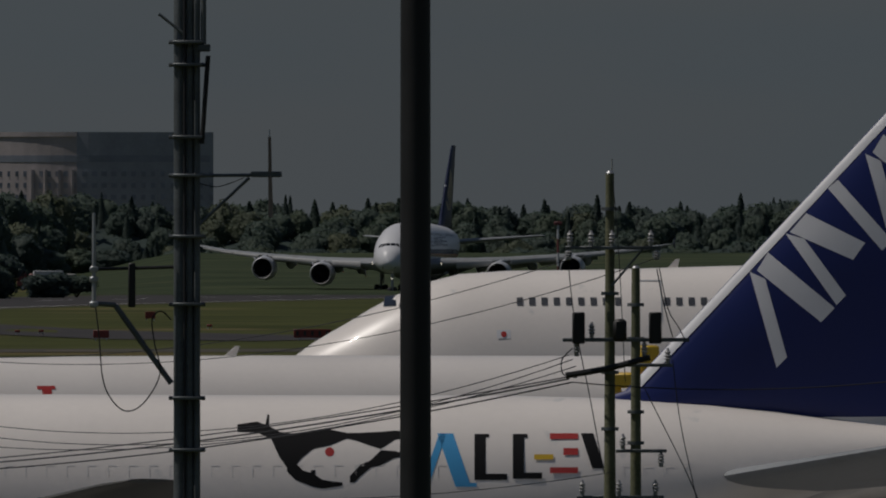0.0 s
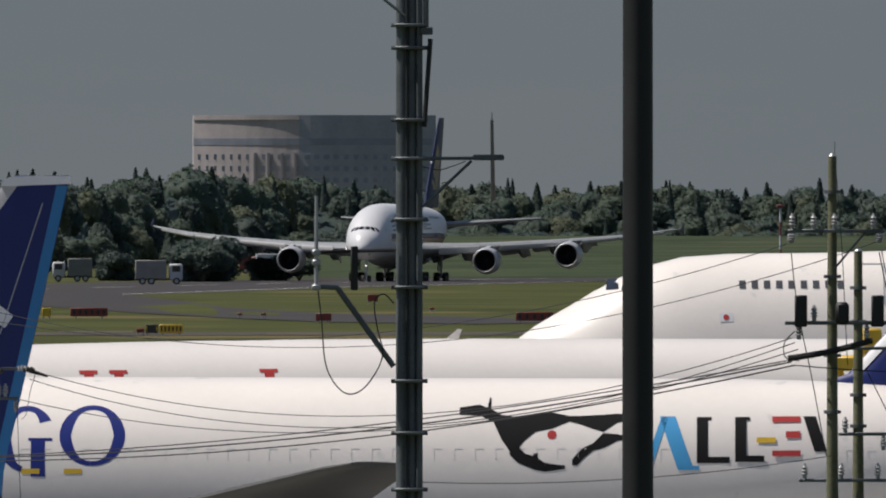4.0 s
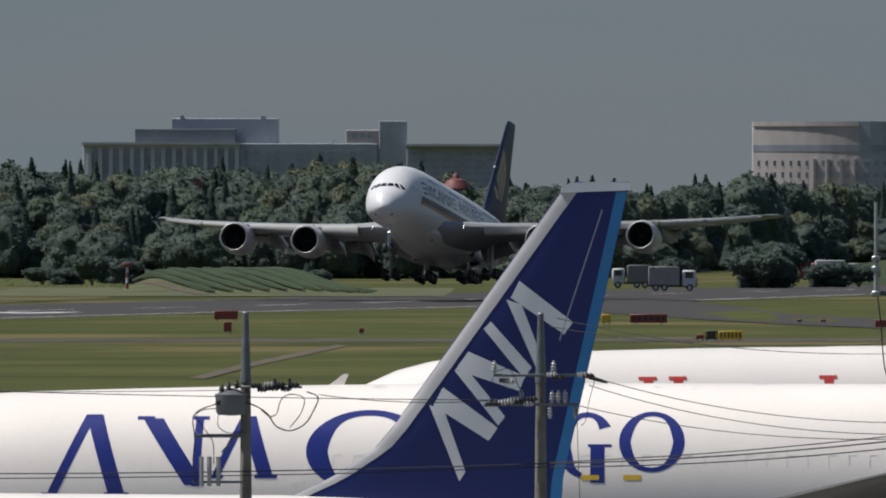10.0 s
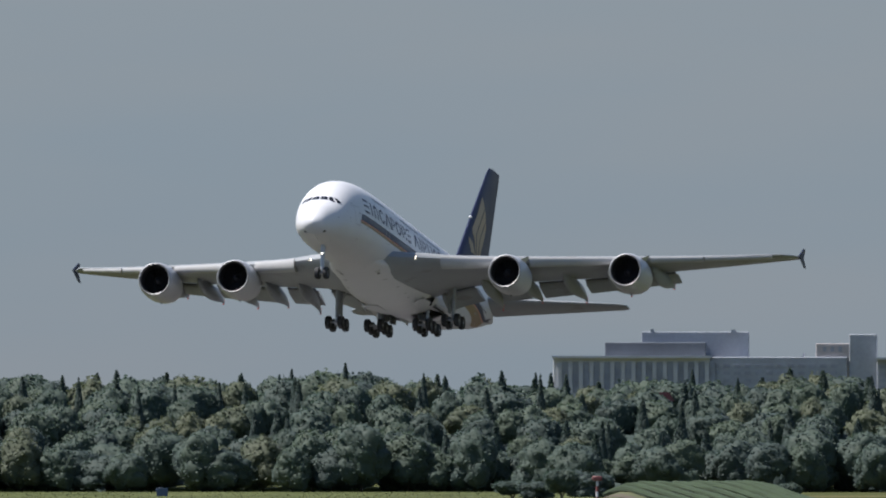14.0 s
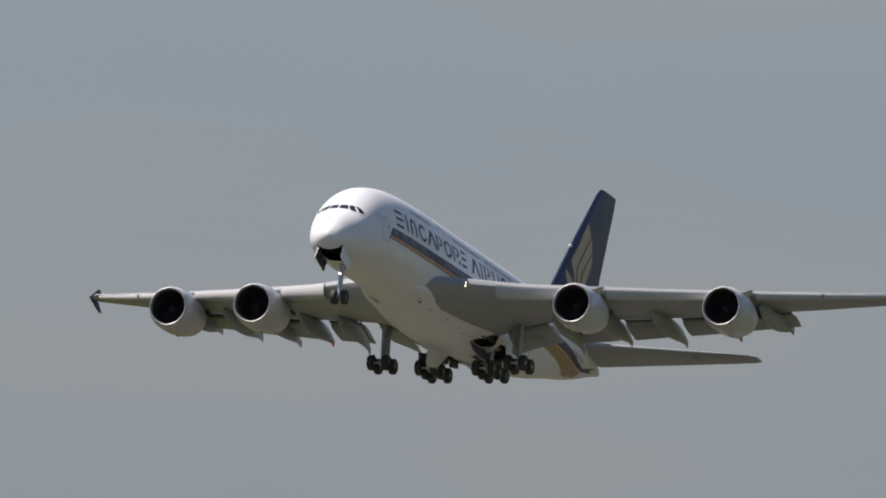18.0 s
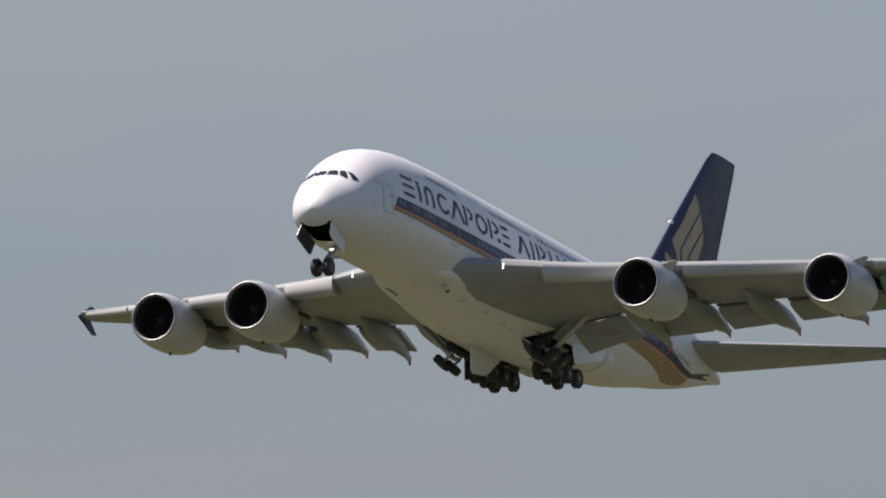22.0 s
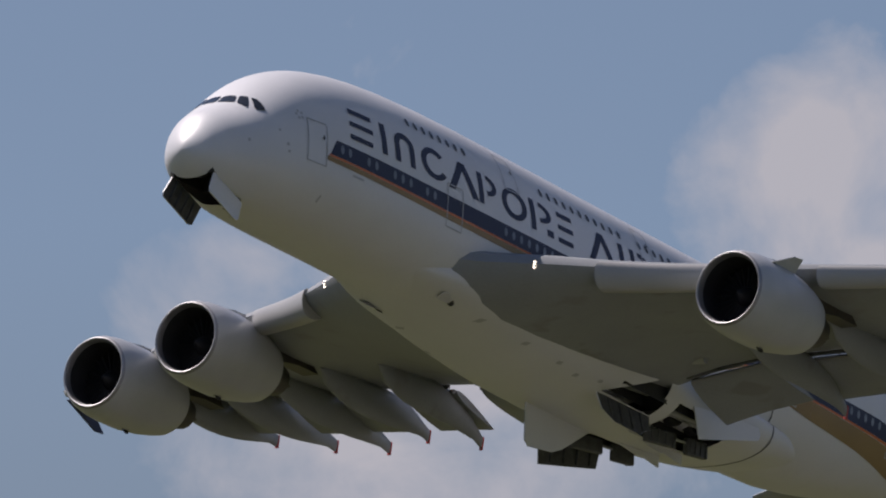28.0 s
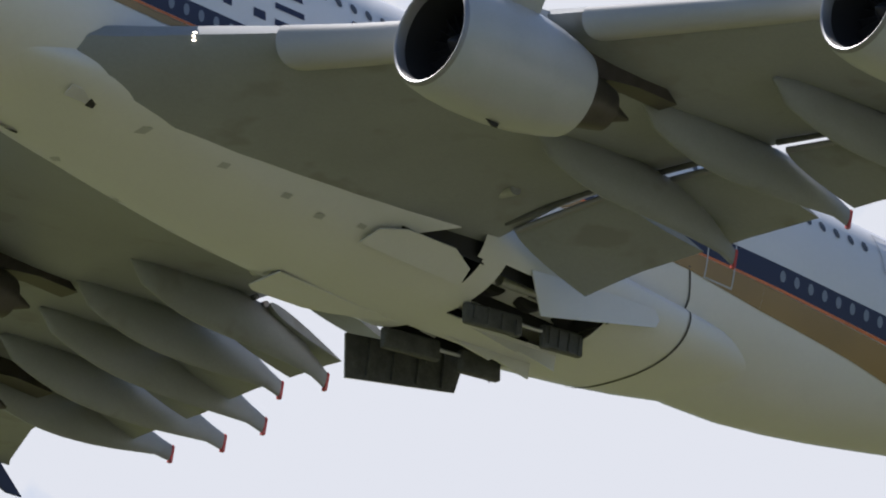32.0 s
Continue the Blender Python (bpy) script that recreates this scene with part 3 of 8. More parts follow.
for sd in (1, -1):
    def lay(name, material, rows, lift, label):
        """A painted strip: rows of x, lower and upper edge."""
        bm = bmesh.new()
        for (xa, la, ua), (xb, lb, ub) in zip(rows, rows[1:]):
            hull.decal(bm, [(xa, la), (xb, lb), (xb, ub), (xa, ua)], sd, lift)
        part(name, bm, material, liner, label)

    lay("navy_band", NAVY, [(-7.98, 6.54, 6.55), (-8.38, 6.54, 7.27), (-20, 6.48, 7.22), (-34, 6.4, 7.14), (-48, 6.24, 7.05), (-53, 6.12, 6.95), (-56, 5.96, 6.64), (-59.5, 5.88, 6.3), (-62.5, 6.02, 6.3), (-65, 6.45, 6.85), (-67.3, 6.85, 7.3)], 0.018, "navy livery band")
    lay("orange_line", ORANGE, [(-7.9, 6.44, 6.53), (-20, 6.38, 6.47), (-34, 6.3, 6.39), (-48, 6.14, 6.24), (-53, 6.0, 6.11), (-56, 5.84, 5.95), (-59.5, 5.78, 5.87), (-62.5, 5.92, 6.01)], 0.024, "thin orange livery line")
    lay("gold_band", GOLD, [(-7.78, 6.22, 6.43), (-20, 6.1, 6.37), (-34, 5.9, 6.29), (-44, 5.55, 6.18), (-47.2, 5.28, 6.14), (-51.5, 5.08, 6.02), (-55, 4.84, 5.88), (-57.5, 4.78, 5.8), (-60, 5.05, 5.77), (-62.5, 5.5, 5.9)], 0.022, "ochre gold livery band")
    for kind, xa, xb in TITLE:
        bm = bmesh.new()
        for q in SHAPES[kind]:
            hull.decal(bm, [between(xa, xb, 7.66, 9.12, u, v) for u, v in q], sd, 0.02)
        part("title_shape", bm, NAVY, liner, "navy plain shape in place of the airline title")
    for xw in LOWER:
        part("cabin_window", oval(bmesh.new(), xw, 6.94 + sag(xw), 0.13, 0.2, sd, 0.03), PANELITE, liner)
    for xw in UPPER:
        part("cabin_window", oval(bmesh.new(), xw, 9.9 + 2.6 * sag(xw) + 0.1, 0.14, 0.19, sd, 0.02), PANE, liner)
    for xd, za, zb, w in ((-6.5, 5.86, 7.76, 1.2), (-16.8, 5.78, 7.75, 1.2), (-44.6, 5.5, 7.4, 1.2), (-54.15, 5.45, 7.3, 1.1), (-21.7, 8.95, 10.6, 1.1), (-32.9, 8.8, 10.4, 1.0), (-52.6, 8.5, 10.0, 1.0)):
        bm = bmesh.new()
        for q in ([(xd, za), (xd - 0.06, za), (xd - 0.06, zb), (xd, zb)], [(xd - w, za), (xd - w - 0.06, za), (xd - w - 0.06, zb), (xd - w, zb)],
                  [(xd, za), (xd - w, za), (xd - w, za + 0.06), (xd, za + 0.06)], [(xd, zb), (xd - w, zb), (xd - w, zb + 0.06), (xd, zb + 0.06)]):
            hull.decal(bm, q, sd, 0.034)
        part("door_outline", bm, LINEGREY, liner, "thin grey cabin door outline")
        part("door_port", oval(bmesh.new(), xd - 0.85 * w, zb - 0.62, 0.07, 0.1, sd, 0.034), PANE, liner)
    for xd, za, w, h in ((-4.9, 6.75, 0.10, 0.12), (-5.3, 6.2, 0.14, 0.14), (-5.4, 5.9, 0.12, 0.12), (-3.4, 5.9, 0.12, 0.14), (-9.6, 5.95, 0.8, 0.1), (-8.0, 4.4, 0.12, 0.3)):
        part("sensor_plate", hull.decal(bmesh.new(), [(xd, za), (xd - w, za), (xd - w, za + h), (xd, za + h)], sd, 0.02), LINEGREY, liner)
    bm = bmesh.new()
    for k in range(5):
        a = 2 * math.pi * k / 5
        cx_, cz_ = -6.15 + 0.17 * math.cos(a), 7.85 + 0.17 * math.sin(a)
        hull.decal(bm, [(cx_ + 0.06, cz_ - 0.06), (cx_ - 0.06, cz_ - 0.06), (cx_ - 0.06, cz_ + 0.06), (cx_ + 0.06, cz_ + 0.06)], sd, 0.02)
    part("emblem", bm, LINEGREY, liner, "small grey ring emblem")
    tip = pose(0, 0, 0, sd * 30, 1.5, 0)
    part("air_inlet", box(bmesh.new(), (-19.55 + SH, sd * 2.1, 3.36), (1.1, 0.5, 0.05), tip, 0.02), BELLY, liner, "grey flush belly air inlet")
    # near black stands for the shade inside the mouth
    part("inlet_mouth", box(bmesh.new(), (-20.1 + SH, sd * 2.05, 3.31), (0.3, 0.45, 0.05), tip), BLACK, liner)
    part("root_vent", box(bmesh.new(), (-24.0 + SH, sd * 5.5, 4.28), (0.9, 0.6, 0.06), pose(0, 0, 0, sd * 6, 2, 10 * sd), 0.02), BELLY, liner, "grey vent under the wing root")
    bm = bmesh.new()
    rim = []
    for k in range(41):        # round the flank and under the belly, on whichever skin lies outside
        a = radians(13 - 103 * k / 40)
        xm = -44.35 + 0.45 * max(0.0, min(1.0, (a + 0.1) / 0.33))
        r = max(reach(hull, xm, a), reach(fairing, xm, a)) + 0.02
        rim.append([bm.verts.new((xm + w + SH, sd * r * math.cos(a), 5.0 + r * math.sin(a))) for w in (0.04, -0.04)])
    for a, b in zip(rim, rim[1:]):
        bm.faces.new((a[0], a[1], b[1], b[0]))
    bmesh.ops.recalc_face_normals(bm, faces=bm.faces)
    part("panel_seam", bm, SEAM, liner, "dark curved panel seam")
    for xa, za in ((-25.0, 2.75), (-27.5, 2.55), (-29.0, 2.4), (-22.0, 3.0), (-30.5, 2.5)):
        part("drain_plate", fairing.decal(bmesh.new(), [(xa, za), (xa - 0.3, za), (xa - 0.3, za + 0.1), (xa, za + 0.1)], sd, 0.03), LINEGREY, liner)

# fin and tailplane
fin_rows = [(-54.0, 10.7, 14.6, 0.05), (-56.6, 11.3, 12.6, 0.095), (-57.8, 12.6, 11.7, 0.10), (-63.0, 18.0, 8.5, 0.10), (-68.5, 23.5, 5.0, 0.10), (-69.4, 24.15, 4.2, 0.08)]
rings = [wing_ring(x + SH, 0, z, c, th, 0, upright=True) for x, z, c, th in fin_rows]
fin = part("tail_fin", loft(rings), NAVY, liner, "navy tail fin")


def fin_half(x, z):
    """Half thickness of the fin at a point of its side."""
    for (xa, za, ca, ta), (xb, zb, cb, tb) in zip(fin_rows, fin_rows[1:]):
        if za <= z <= zb:
            u = (z - za) / (zb - za)
            xl, c, th = xa + u * (xb - xa), ca + u * (cb - ca), ta + u * (tb - ta)
            s = max(0.001, min(0.999, (xl - x) / c))
            return 5 * c * th * (0.2969 * math.sqrt(s) - 0.126 * s - 0.3516 * s**2 + 0.2843 * s**3 - 0.1036 * s**4)
    return 0.2


# feathers of the fin's bird: height, fore edge, aft edge
PLUME = [[(20.3, -65.95, -66.0), (19.17, -64.9, -66.62), (17.98, -63.88, -65.42), (16.11, -61.95, -63.5), (15.7, -61.95, -63.12), (15.05, -62.4, -63.05), (13.4, -62.9, -63.15)],
         [(19.05, -66.8, -66.86), (17.93, -65.62, -67.22), (15.8, -63.45, -64.9), (15.4, -63.35, -64.5), (13.4, -63.4, -63.95)],
         [(17.75, -67.28, -67.34), (17.04, -66.55, -67.47), (15.97, -65.35, -66.89), (15.4, -64.85, -66.4), (14.5, -64.55, -65.7), (13.4, -64.25, -64.8)],
         [(14.96, -60.72, -60.9), (14.4, -60.6, -61.9), (13.4, -61.1, -62.7)]]
PLUMEGOLD = mat("faded gold fin paint", (0.36, 0.275, 0.165), 0.45, vary=0.1, scale=0.5)
part("camera_fairing", box(bmesh.new(), (-62.45 + SH, 0, 17.46), (0.5, 0.34, 0.3), bevel=0.1), WHITE, fin, "small white camera fairing on the fin's edge")
for sd in (1, -1):
    for feather in PLUME:
        bm = bmesh.new()
        cols = []
        for (za, fa, ra), (zb, fb, rb) in zip(feather, feather[1:]):
            for i in range(5 if (zb, fb, rb) == feather[-1] else 4):
                u = i / 4
                z, f, r = za + (zb - za) * u, fa + (fb - fa) * u, ra + (rb - ra) * u
                cols.append([bm.verts.new((xx + SH, sd * (fin_half(xx, z) + 0.03), z)) for xx in (f, f * 0.67 + r * 0.33, f * 0.33 + r * 0.67, r)])
        for a, b in zip(cols, cols[1:]):
            for k in range(3):
                bm.faces.new((a[k], a[k + 1], b[k + 1], b[k]))
        bmesh.ops.recalc_face_normals(bm, faces=bm.faces)
        part("gold_plume", bm, PLUMEGOLD, fin, "ochre gold feather shape on the fin")
    rings = [wing_ring(x + SH, y, z, c, 0.10, 1, sd) for x, y, z, c in ((-59.4, 1.2, 8.1, 10.2), (-61.0, 2.6, 8.25, 9.2), (-65.8, 9.0, 8.72, 6.0), (-69.8, 14.6, 9.12, 3.3), (-70.8, 15.2, 9.16, 2.0))]
    part("tailplane", loft(rings), GREY, liner, "pale grey tailplane")
part("tail_cone", lathe(bmesh.new(), [(0, 0.30), (-0.45, 0.26), (-0.45, 0.2), (-0.1, 0.16)], (-71.25 + SH, 0, 7.78), caps=True), DARKMETAL, liner, "dark exhaust of the tail cone")

# wings with engines, flaps and fairings; each wing hangs on its root and flexes
WING_ROWS = [  # y, nose x, nose z, chord, thickness, tail drop
    (2.4, -17.8, 4.75, 19.0, 0.135, 4.3), (4.0, -19.4, 4.85, 16.2, 0.15, 4.2), (6.0, -21.2, 5.1, 14.95, 0.14, 2.5), (8.0, -22.7, 5.22, 14.3, 0.125, 0.8), (10.0, -24.2, 5.4, 13.1, 0.125, 0.8),
    (14.65, -27.2, 5.88, 11.2, 0.125, 1.2), (20.0, -31.0, 6.56, 9.9, 0.115, 1.2), (25.5, -34.9, 7.26, 8.1, 0.11, 0.8), (33.0, -40.7, 8.38, 5.5, 0.105, 0.2),
    (38.4, -46.0, 9.5, 3.6, 0.10, -0.4), (39.5, -48.5, 9.78, 1.9, 0.08, -0.4)]


def wing_at(y):
    for a, b in zip(WING_ROWS, WING_ROWS[1:]):
        if a[0] <= y <= b[0]:
            u = (y - a[0]) / (b[0] - a[0])
            return [p + u * (q - p) for p, q in zip(a, b)]


def moved(bm, at):
    bmesh.ops.translate(bm, vec=-Vector(at), verts=bm.verts)
    return bm


BLADE = mesh_of("fan_blade", slab(bmesh.new(), [(-0.12, -0.5), (0.12, -0.5), (0.2, 0.5), (-0.2, 0.5)], 0.03, Matrix.Translation((-1.5, 0, 0.95)) @ Matrix.Rotation(radians(90), 4, "X") @ Matrix.Rotation(radians(38), 4, "Y")), FANMETAL, False)
wings = {}
for sd in (1, -1):
    root = Vector((-28.0 + SH, sd * 3.2, 4.6))
    rings = [wing_ring(r[1] + SH, r[0], r[2], r[3], r[4], r[5], sd) for r in WING_ROWS]
    wing = part("wing", moved(loft(rings), root), GREY, liner, "grey swept wing", at=root)
    wings[sd] = wing

    def wpart(name, bm, material, label=""):
        return part(name, moved(bm, root), material, wing, label)

    # leading edge lamp, slats
    for k in range(3):
        wpart("landing_light", box(bmesh.new(), (-20.93 + SH - 0.03 * abs(k - 1), sd * 5.66, 5.16 - 0.13 * k), (0.1, 0.12, 0.05), bevel=0.02), LAMP, "bright landing light")
    for ya, yb in ((7.9, 13.2), (16.0, 24.2), (26.9, 31.6), (31.8, 37.6)):
        rr_ = []
        for k in range(7):
            y = ya + (yb - ya) * k / 6
            q = wing_at(y)
            rr_.append(wing_ring(q[1] + 0.2 + SH, y, q[2] - 0.2, q[3] * 0.13, 0.62 * q[4] / 0.115, 14, sd))
        wpart("slat", loft(rr_), SLATGREY, "drooped light grey slat")
    for ya, yb, ca, cb, da, db, dz in ((4.5, 7.9, 3.4, 3.9, 19.5, 10, 0.25), (9.4, 12.9, 3.4, 3.3, 16, 15, 0.0), (14.3, 17.6, 3.2, 2.8, 16, 16, 0.0), (18.8, 21.6, 2.7, 2.5, 16, 16, 0.0), (22.7, 27.8, 2.4, 2.1, 16, 16, 0.0)):
        rr_ = []
        for k in range(5):
            u = k / 4
            y = ya + (yb - ya) * u
            q = wing_at(y)
            te, zt = q[1] - q[3], q[2] - q[3] * math.sin(radians(q[5]))
            rr_.append(wing_ring(te - 0.02 + SH, y, zt - 0.3 + dz * (1 - 0.5 * u), ca + (cb - ca) * u, 0.11, da + (db - da) * u, sd))
        wpart("flap", loft(rr_), GREY, "lowered grey flap")
        # added bright bar: imitates sunlight that falls through the flap gap
        bm = bmesh.new()
        qa, qb = wing_at(ya), wing_at(yb)
        pa = (qa[1] - qa[3] + 0.06 + SH, sd * (ya + 0.1), qa[2] - qa[3] * math.sin(radians(qa[5])) - 0.32 + dz)
        pb = (qb[1] - qb[3] + 0.06 + SH, sd * (yb - 0.1), qb[2] - qb[3] * math.sin(radians(qb[5])) - 0.32 + 0.5 * dz)
        tube(bm, pa, pb, 0.11, seg=8)
        wpart("flap_gap_glint", bm, CHROME, "bright metal bar standing for the sunlit flap gap")
        # added dark bar: imitates the shade in the slot
        bm = bmesh.new()
        tube(bm, Vector(pa) + Vector((0.45, 0, 0.1)), Vector(pb) + Vector((0.45, 0, 0.1)), 0.1, seg=8)
        wpart("flap_slot_shade", bm, LINING, "dark bar standing for the shade in the flap slot")
    for y, gx, gz in ((9.95, -40.4, 3.3), (13.85, -41.65, 4.25), (17.95, -44.4, 4.75), (22.3, -46.2, 5.65), (26.6, -47.4, 6.55)):
        q = wing_at(y)
        zt = q[2] - q[3] * math.sin(radians(q[5]))
        x0 = q[1] - q[3] + 5.6
        rings = []
        m = 14
        for i in range(m + 1):
            u = i / m
            x = x0 + (gx - x0) * u
            base = q[2] - (q[1] - x) * math.sin(radians(q[5])) - 0.055 * q[3] * max(0.0, 1 - (q[1] - x) / q[3]) if x > q[1] - q[3] else zt
            v = max(0.0, (u - 0.45) / 0.55)
            z = (base - 0.35 - 0.55 * math.sin(math.pi * min(1.0, u / 0.95))) * (1 - v ** 1.6) + gz * v ** 1.6
            s = max(0.05, (1 - abs(2 * u - 0.9) ** 2.6 / 1.5))
            rw, rh = 0.42 * s, 0.84 * s
            if i == 0:
                rw = rh = 0.04
            if i == m:
                rw, rh = 0.06, 0.3
            rings.append([Vector((x + SH, sd * y + rw * math.cos(a), z + rh * math.sin(a))) for a in [2 * math.pi * k / 16 for k in range(16)]])
        wpart("flap_fairing", loft(rings), GREY, "canoe-shaped grey flap track fairing")
        bm = slab(bmesh.new(), [(gx + 0.04 + SH, gz + 0.3), (gx - 0.05 + SH, gz + 0.26), (gx - 0.02 + SH, gz - 0.34), (gx + 0.1 + SH, gz - 0.34)], 0.15, Matrix(((1, 0, 0, 0), (0, 0, 1, sd * y), (0, 1, 0, 0), (0, 0, 0, 1))))
        wpart("fairing_tip", bm, RED, "red fairing tip")
    # wing tip fence
    bm = slab(bmesh.new(), [(-48.2 + SH, 9.78), (-50.2 + SH, 10.9), (-50.8 + SH, 10.85), (-50.2 + SH, 9.85), (-51.3 + SH, 8.95), (-50.6 + SH, 8.9)], 0.09,
              Matrix(((1, 0, 0, 0), (0, 0, 1, sd * 39.75), (0, 1, 0, 0), (0, 0, 0, 1))))
    wpart("wingtip_fence", bm, NAVY, "navy wing tip fence")
    # engines
    for y, ex, ez in ((14.65, -23.1, 3.85), (25.5, -30.95, 5.25)):
        c = (ex + SH, sd * y, ez)
        outer = [(-0.10, 1.74), (-0.35, 1.84), (-0.9, 1.93), (-1.8, 1.985), (-3.0, 1.97), (-4.2, 1.83), (-5.2, 1.62), (-5.7, 1.47), (-5.72, 1.42), (-4.6, 1.4)]
        wpart("nacelle", lathe(bmesh.new(), outer, c, seg=48), NACELLE, "pale grey engine nacelle")
        lip = [(-0.10, 1.74), (0.0, 1.69), (0.03, 1.64), (0.0, 1.585), (-0.12, 1.54), (-0.3, 1.51)]
        wpart("inlet_lip", lathe(bmesh.new(), lip, c, seg=48), CHROME, "polished bare metal inlet lip")
        # duct and fan are near black: the inlet's shade is in their colour
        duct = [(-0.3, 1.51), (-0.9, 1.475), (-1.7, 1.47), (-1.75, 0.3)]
        wpart("inlet_duct", lathe(bmesh.new(), duct, c, seg=40), BLACK, "inlet duct, its shade put into the colour")
        for k in range(24):
            blade = new("fan_blade", BLADE)
            blade.parent = wing
            blade.matrix_basis = Matrix.Translation(Vector(c) - root) @ Matrix.Rotation(2 * math.pi * k / 24, 4, "X")
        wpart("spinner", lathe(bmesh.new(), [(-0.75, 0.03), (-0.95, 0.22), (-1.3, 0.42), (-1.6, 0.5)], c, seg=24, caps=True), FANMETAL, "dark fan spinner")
        core = [(-4.6, 1.1), (-5.9, 1.02), (-6.9, 0.82), (-7.3, 0.72), (-7.3, 0.6), (-6.6, 0.55)]
        wpart("core_nozzle", lathe(bmesh.new(), core, c, seg=32), DARKMETAL, "dark hot core nozzle")
        wpart("exhaust_plug", lathe(bmesh.new(), [(-6.6, 0.5), (-7.5, 0.38), (-8.3, 0.06)], c, seg=24, caps=True), DARKMETAL)
        q = wing_at(y)
        prof = [(ex - 1.6, ez + 1.93), (ex - 3.2, ez + 2.15), (q[1] + 0.5, q[2] + 0.12), (q[1] - 1.2, q[2] + 0.25), (q[1] - 4.2, q[2] - 0.55), (ex - 9.4, q[2] - 1.0),
                (ex - 8.2, ez + 1.1), (ex - 6.6, ez + 0.85), (ex - 5.0, ez + 1.2), (ex - 3.0, ez + 1.7)]
        bm = slab(bmesh.new(), [(x + SH, z) for x, z in prof], 0.62, Matrix(((1, 0, 0, 0), (0, 0, 1, sd * y), (0, 1, 0, 0), (0, 0, 0, 1))))
        wpart("pylon", bm, NACELLE, "grey engine pylon")
        prof = [(ex - 4.6, ez + 1.72), (ex - 7.0, ez + 1.85), (ex - 9.3, q[2] - 0.6), (ex - 9.9, q[2] - 1.05), (ex - 8.3, ez + 0.98), (ex - 6.6, ez + 0.75), (ex - 5.0, ez + 1.0)]
        bm = slab(bmesh.new(), [(x + SH, z) for x, z in prof], 0.84, Matrix(((1, 0, 0, 0), (0, 0, 1, sd * y), (0, 1, 0, 0), (0, 0, 0, 1))))
        wpart("heat_shield", bm, DARKMETAL, "dark heat shield under the pylon")
        bm = slab(bmesh.new(), [(-1.2, 0), (-2.4, 0.75), (-3.0, 0.8), (-3.2, 0)], 0.05, Matrix.Translation(c) @ Matrix.Rotation(radians(-sd * 42), 4, "X") @ Matrix.Translation((0, 0, 1.9)) @ Matrix.Rotation(radians(90), 4, "X"))
        wpart("nacelle_strake", bm, NACELLE)
        wpart("drain_mast", slab(bmesh.new(), [(-2.6, 0), (-2.9, -0.16), (-3.1, -0.16), (-3.15, 0)], 0.06, Matrix.Translation(c) @ Matrix.Translation((0, 0, -1.96)) @ Matrix.Rotation(radians(90), 4, "X")), BLACK)


# undercarriage: each leg swings on its hinge; the long bogies stay level as they go up
def wheels_on(owner, axles, half_track, r, w, z):
    for a in axles:
        for q in (1, -1):
            bt, br = bmesh.new(), bmesh.new()
            wheel(bt, br, (a, q * half_track, z), r, w)
            part("tyre", bt, RUBBER, owner)
            # rims in dark metal: the shade under the aircraft is in their colour
            part("rim", br, DARKMETAL, owner)


def axle_beams(bm, axles, half_track, w, z):
    if len(axles) > 1:
        tube(bm, (axles[0], 0, z), (axles[-1], 0, z), 0.17, 0.17, 10)
    for a in axles:
        tube(bm, (a, -half_track - w / 2, z), (a, half_track + w / 2, z), 0.1, 0.1, 8)


def leg(name, hinge, length, label, side=0):
    bm = bmesh.new()
    tube(bm, (0, 0, 0.1), (0, 0, -length + 0.15), 0.24, 0.2, 14)
    tube(bm, (0, 0, -length * 0.55), (0, 0, -length), 0.14, 0.14, 12)
    tube(bm, (-0.9 if not side else 0, 0 if not side else -side * 1.0, -0.1), (0, 0, -length * 0.62), 0.09, 0.09, 8)
    tube(bm, (0.25, 0, -length * 0.5), (0.3, 0, -length * 0.78), 0.05, 0.05, 8)
    return part(name, bm, STEEL, liner, label, at=Vector(hinge))


NOSE_LEN, BODY_LEN, WING_LEN = 3.0, 2.3, 3.6
nose_leg = leg("nose_gear", (-5.6 + SH, 0, 3.6), NOSE_LEN, "nose gear leg with two wheels")
wheels_on(nose_leg, (0.0,), 0.45, 0.63, 0.45, -NOSE_LEN)
part("axle", tube(bmesh.new(), (0, -0.6, -NOSE_LEN), (0, 0.6, -NOSE_LEN), 0.1, seg=8), STEEL, nose_leg)
part("taxi_light", box(bmesh.new(), (0.24, 0, -1.0), (0.08, 0.24, 0.12), bevel=0.03), LAMP, nose_leg, "bright light on the nose gear")
body_legs, body_bogies, wing_legs = {}, {}, {}
for sd in (1, -1):
    hinge = Vector((-37.0 + SH, sd * 2.63, 3.0))
    body_legs[sd] = leg("body_gear", hinge, BODY_LEN, "body gear leg")
    bm = bmesh.new()
    axle_beams(bm, (1.65, 0.0, -1.65), 0.72, 0.52, 0)
    body_bogies[sd] = part("bogie", bm, STEEL, liner, "six-wheel bogie", at=hinge - Vector((0, 0, BODY_LEN)))
    wheels_on(body_bogies[sd], (1.65, 0.0, -1.65), 0.72, 0.7, 0.52, 0)
    wing_legs[sd] = leg("wing_gear", (-34.0 + SH, sd * 6.3, 4.3), WING_LEN, "four-wheel wing gear", sd)
    bm = bmesh.new()
    axle_beams(bm, (0.85, -0.85), 0.68, 0.52, -WING_LEN)
    part("bogie", bm, STEEL, wing_legs[sd])
    wheels_on(wing_legs[sd], (0.85, -0.85), 0.68, 0.7, 0.52, -WING_LEN)


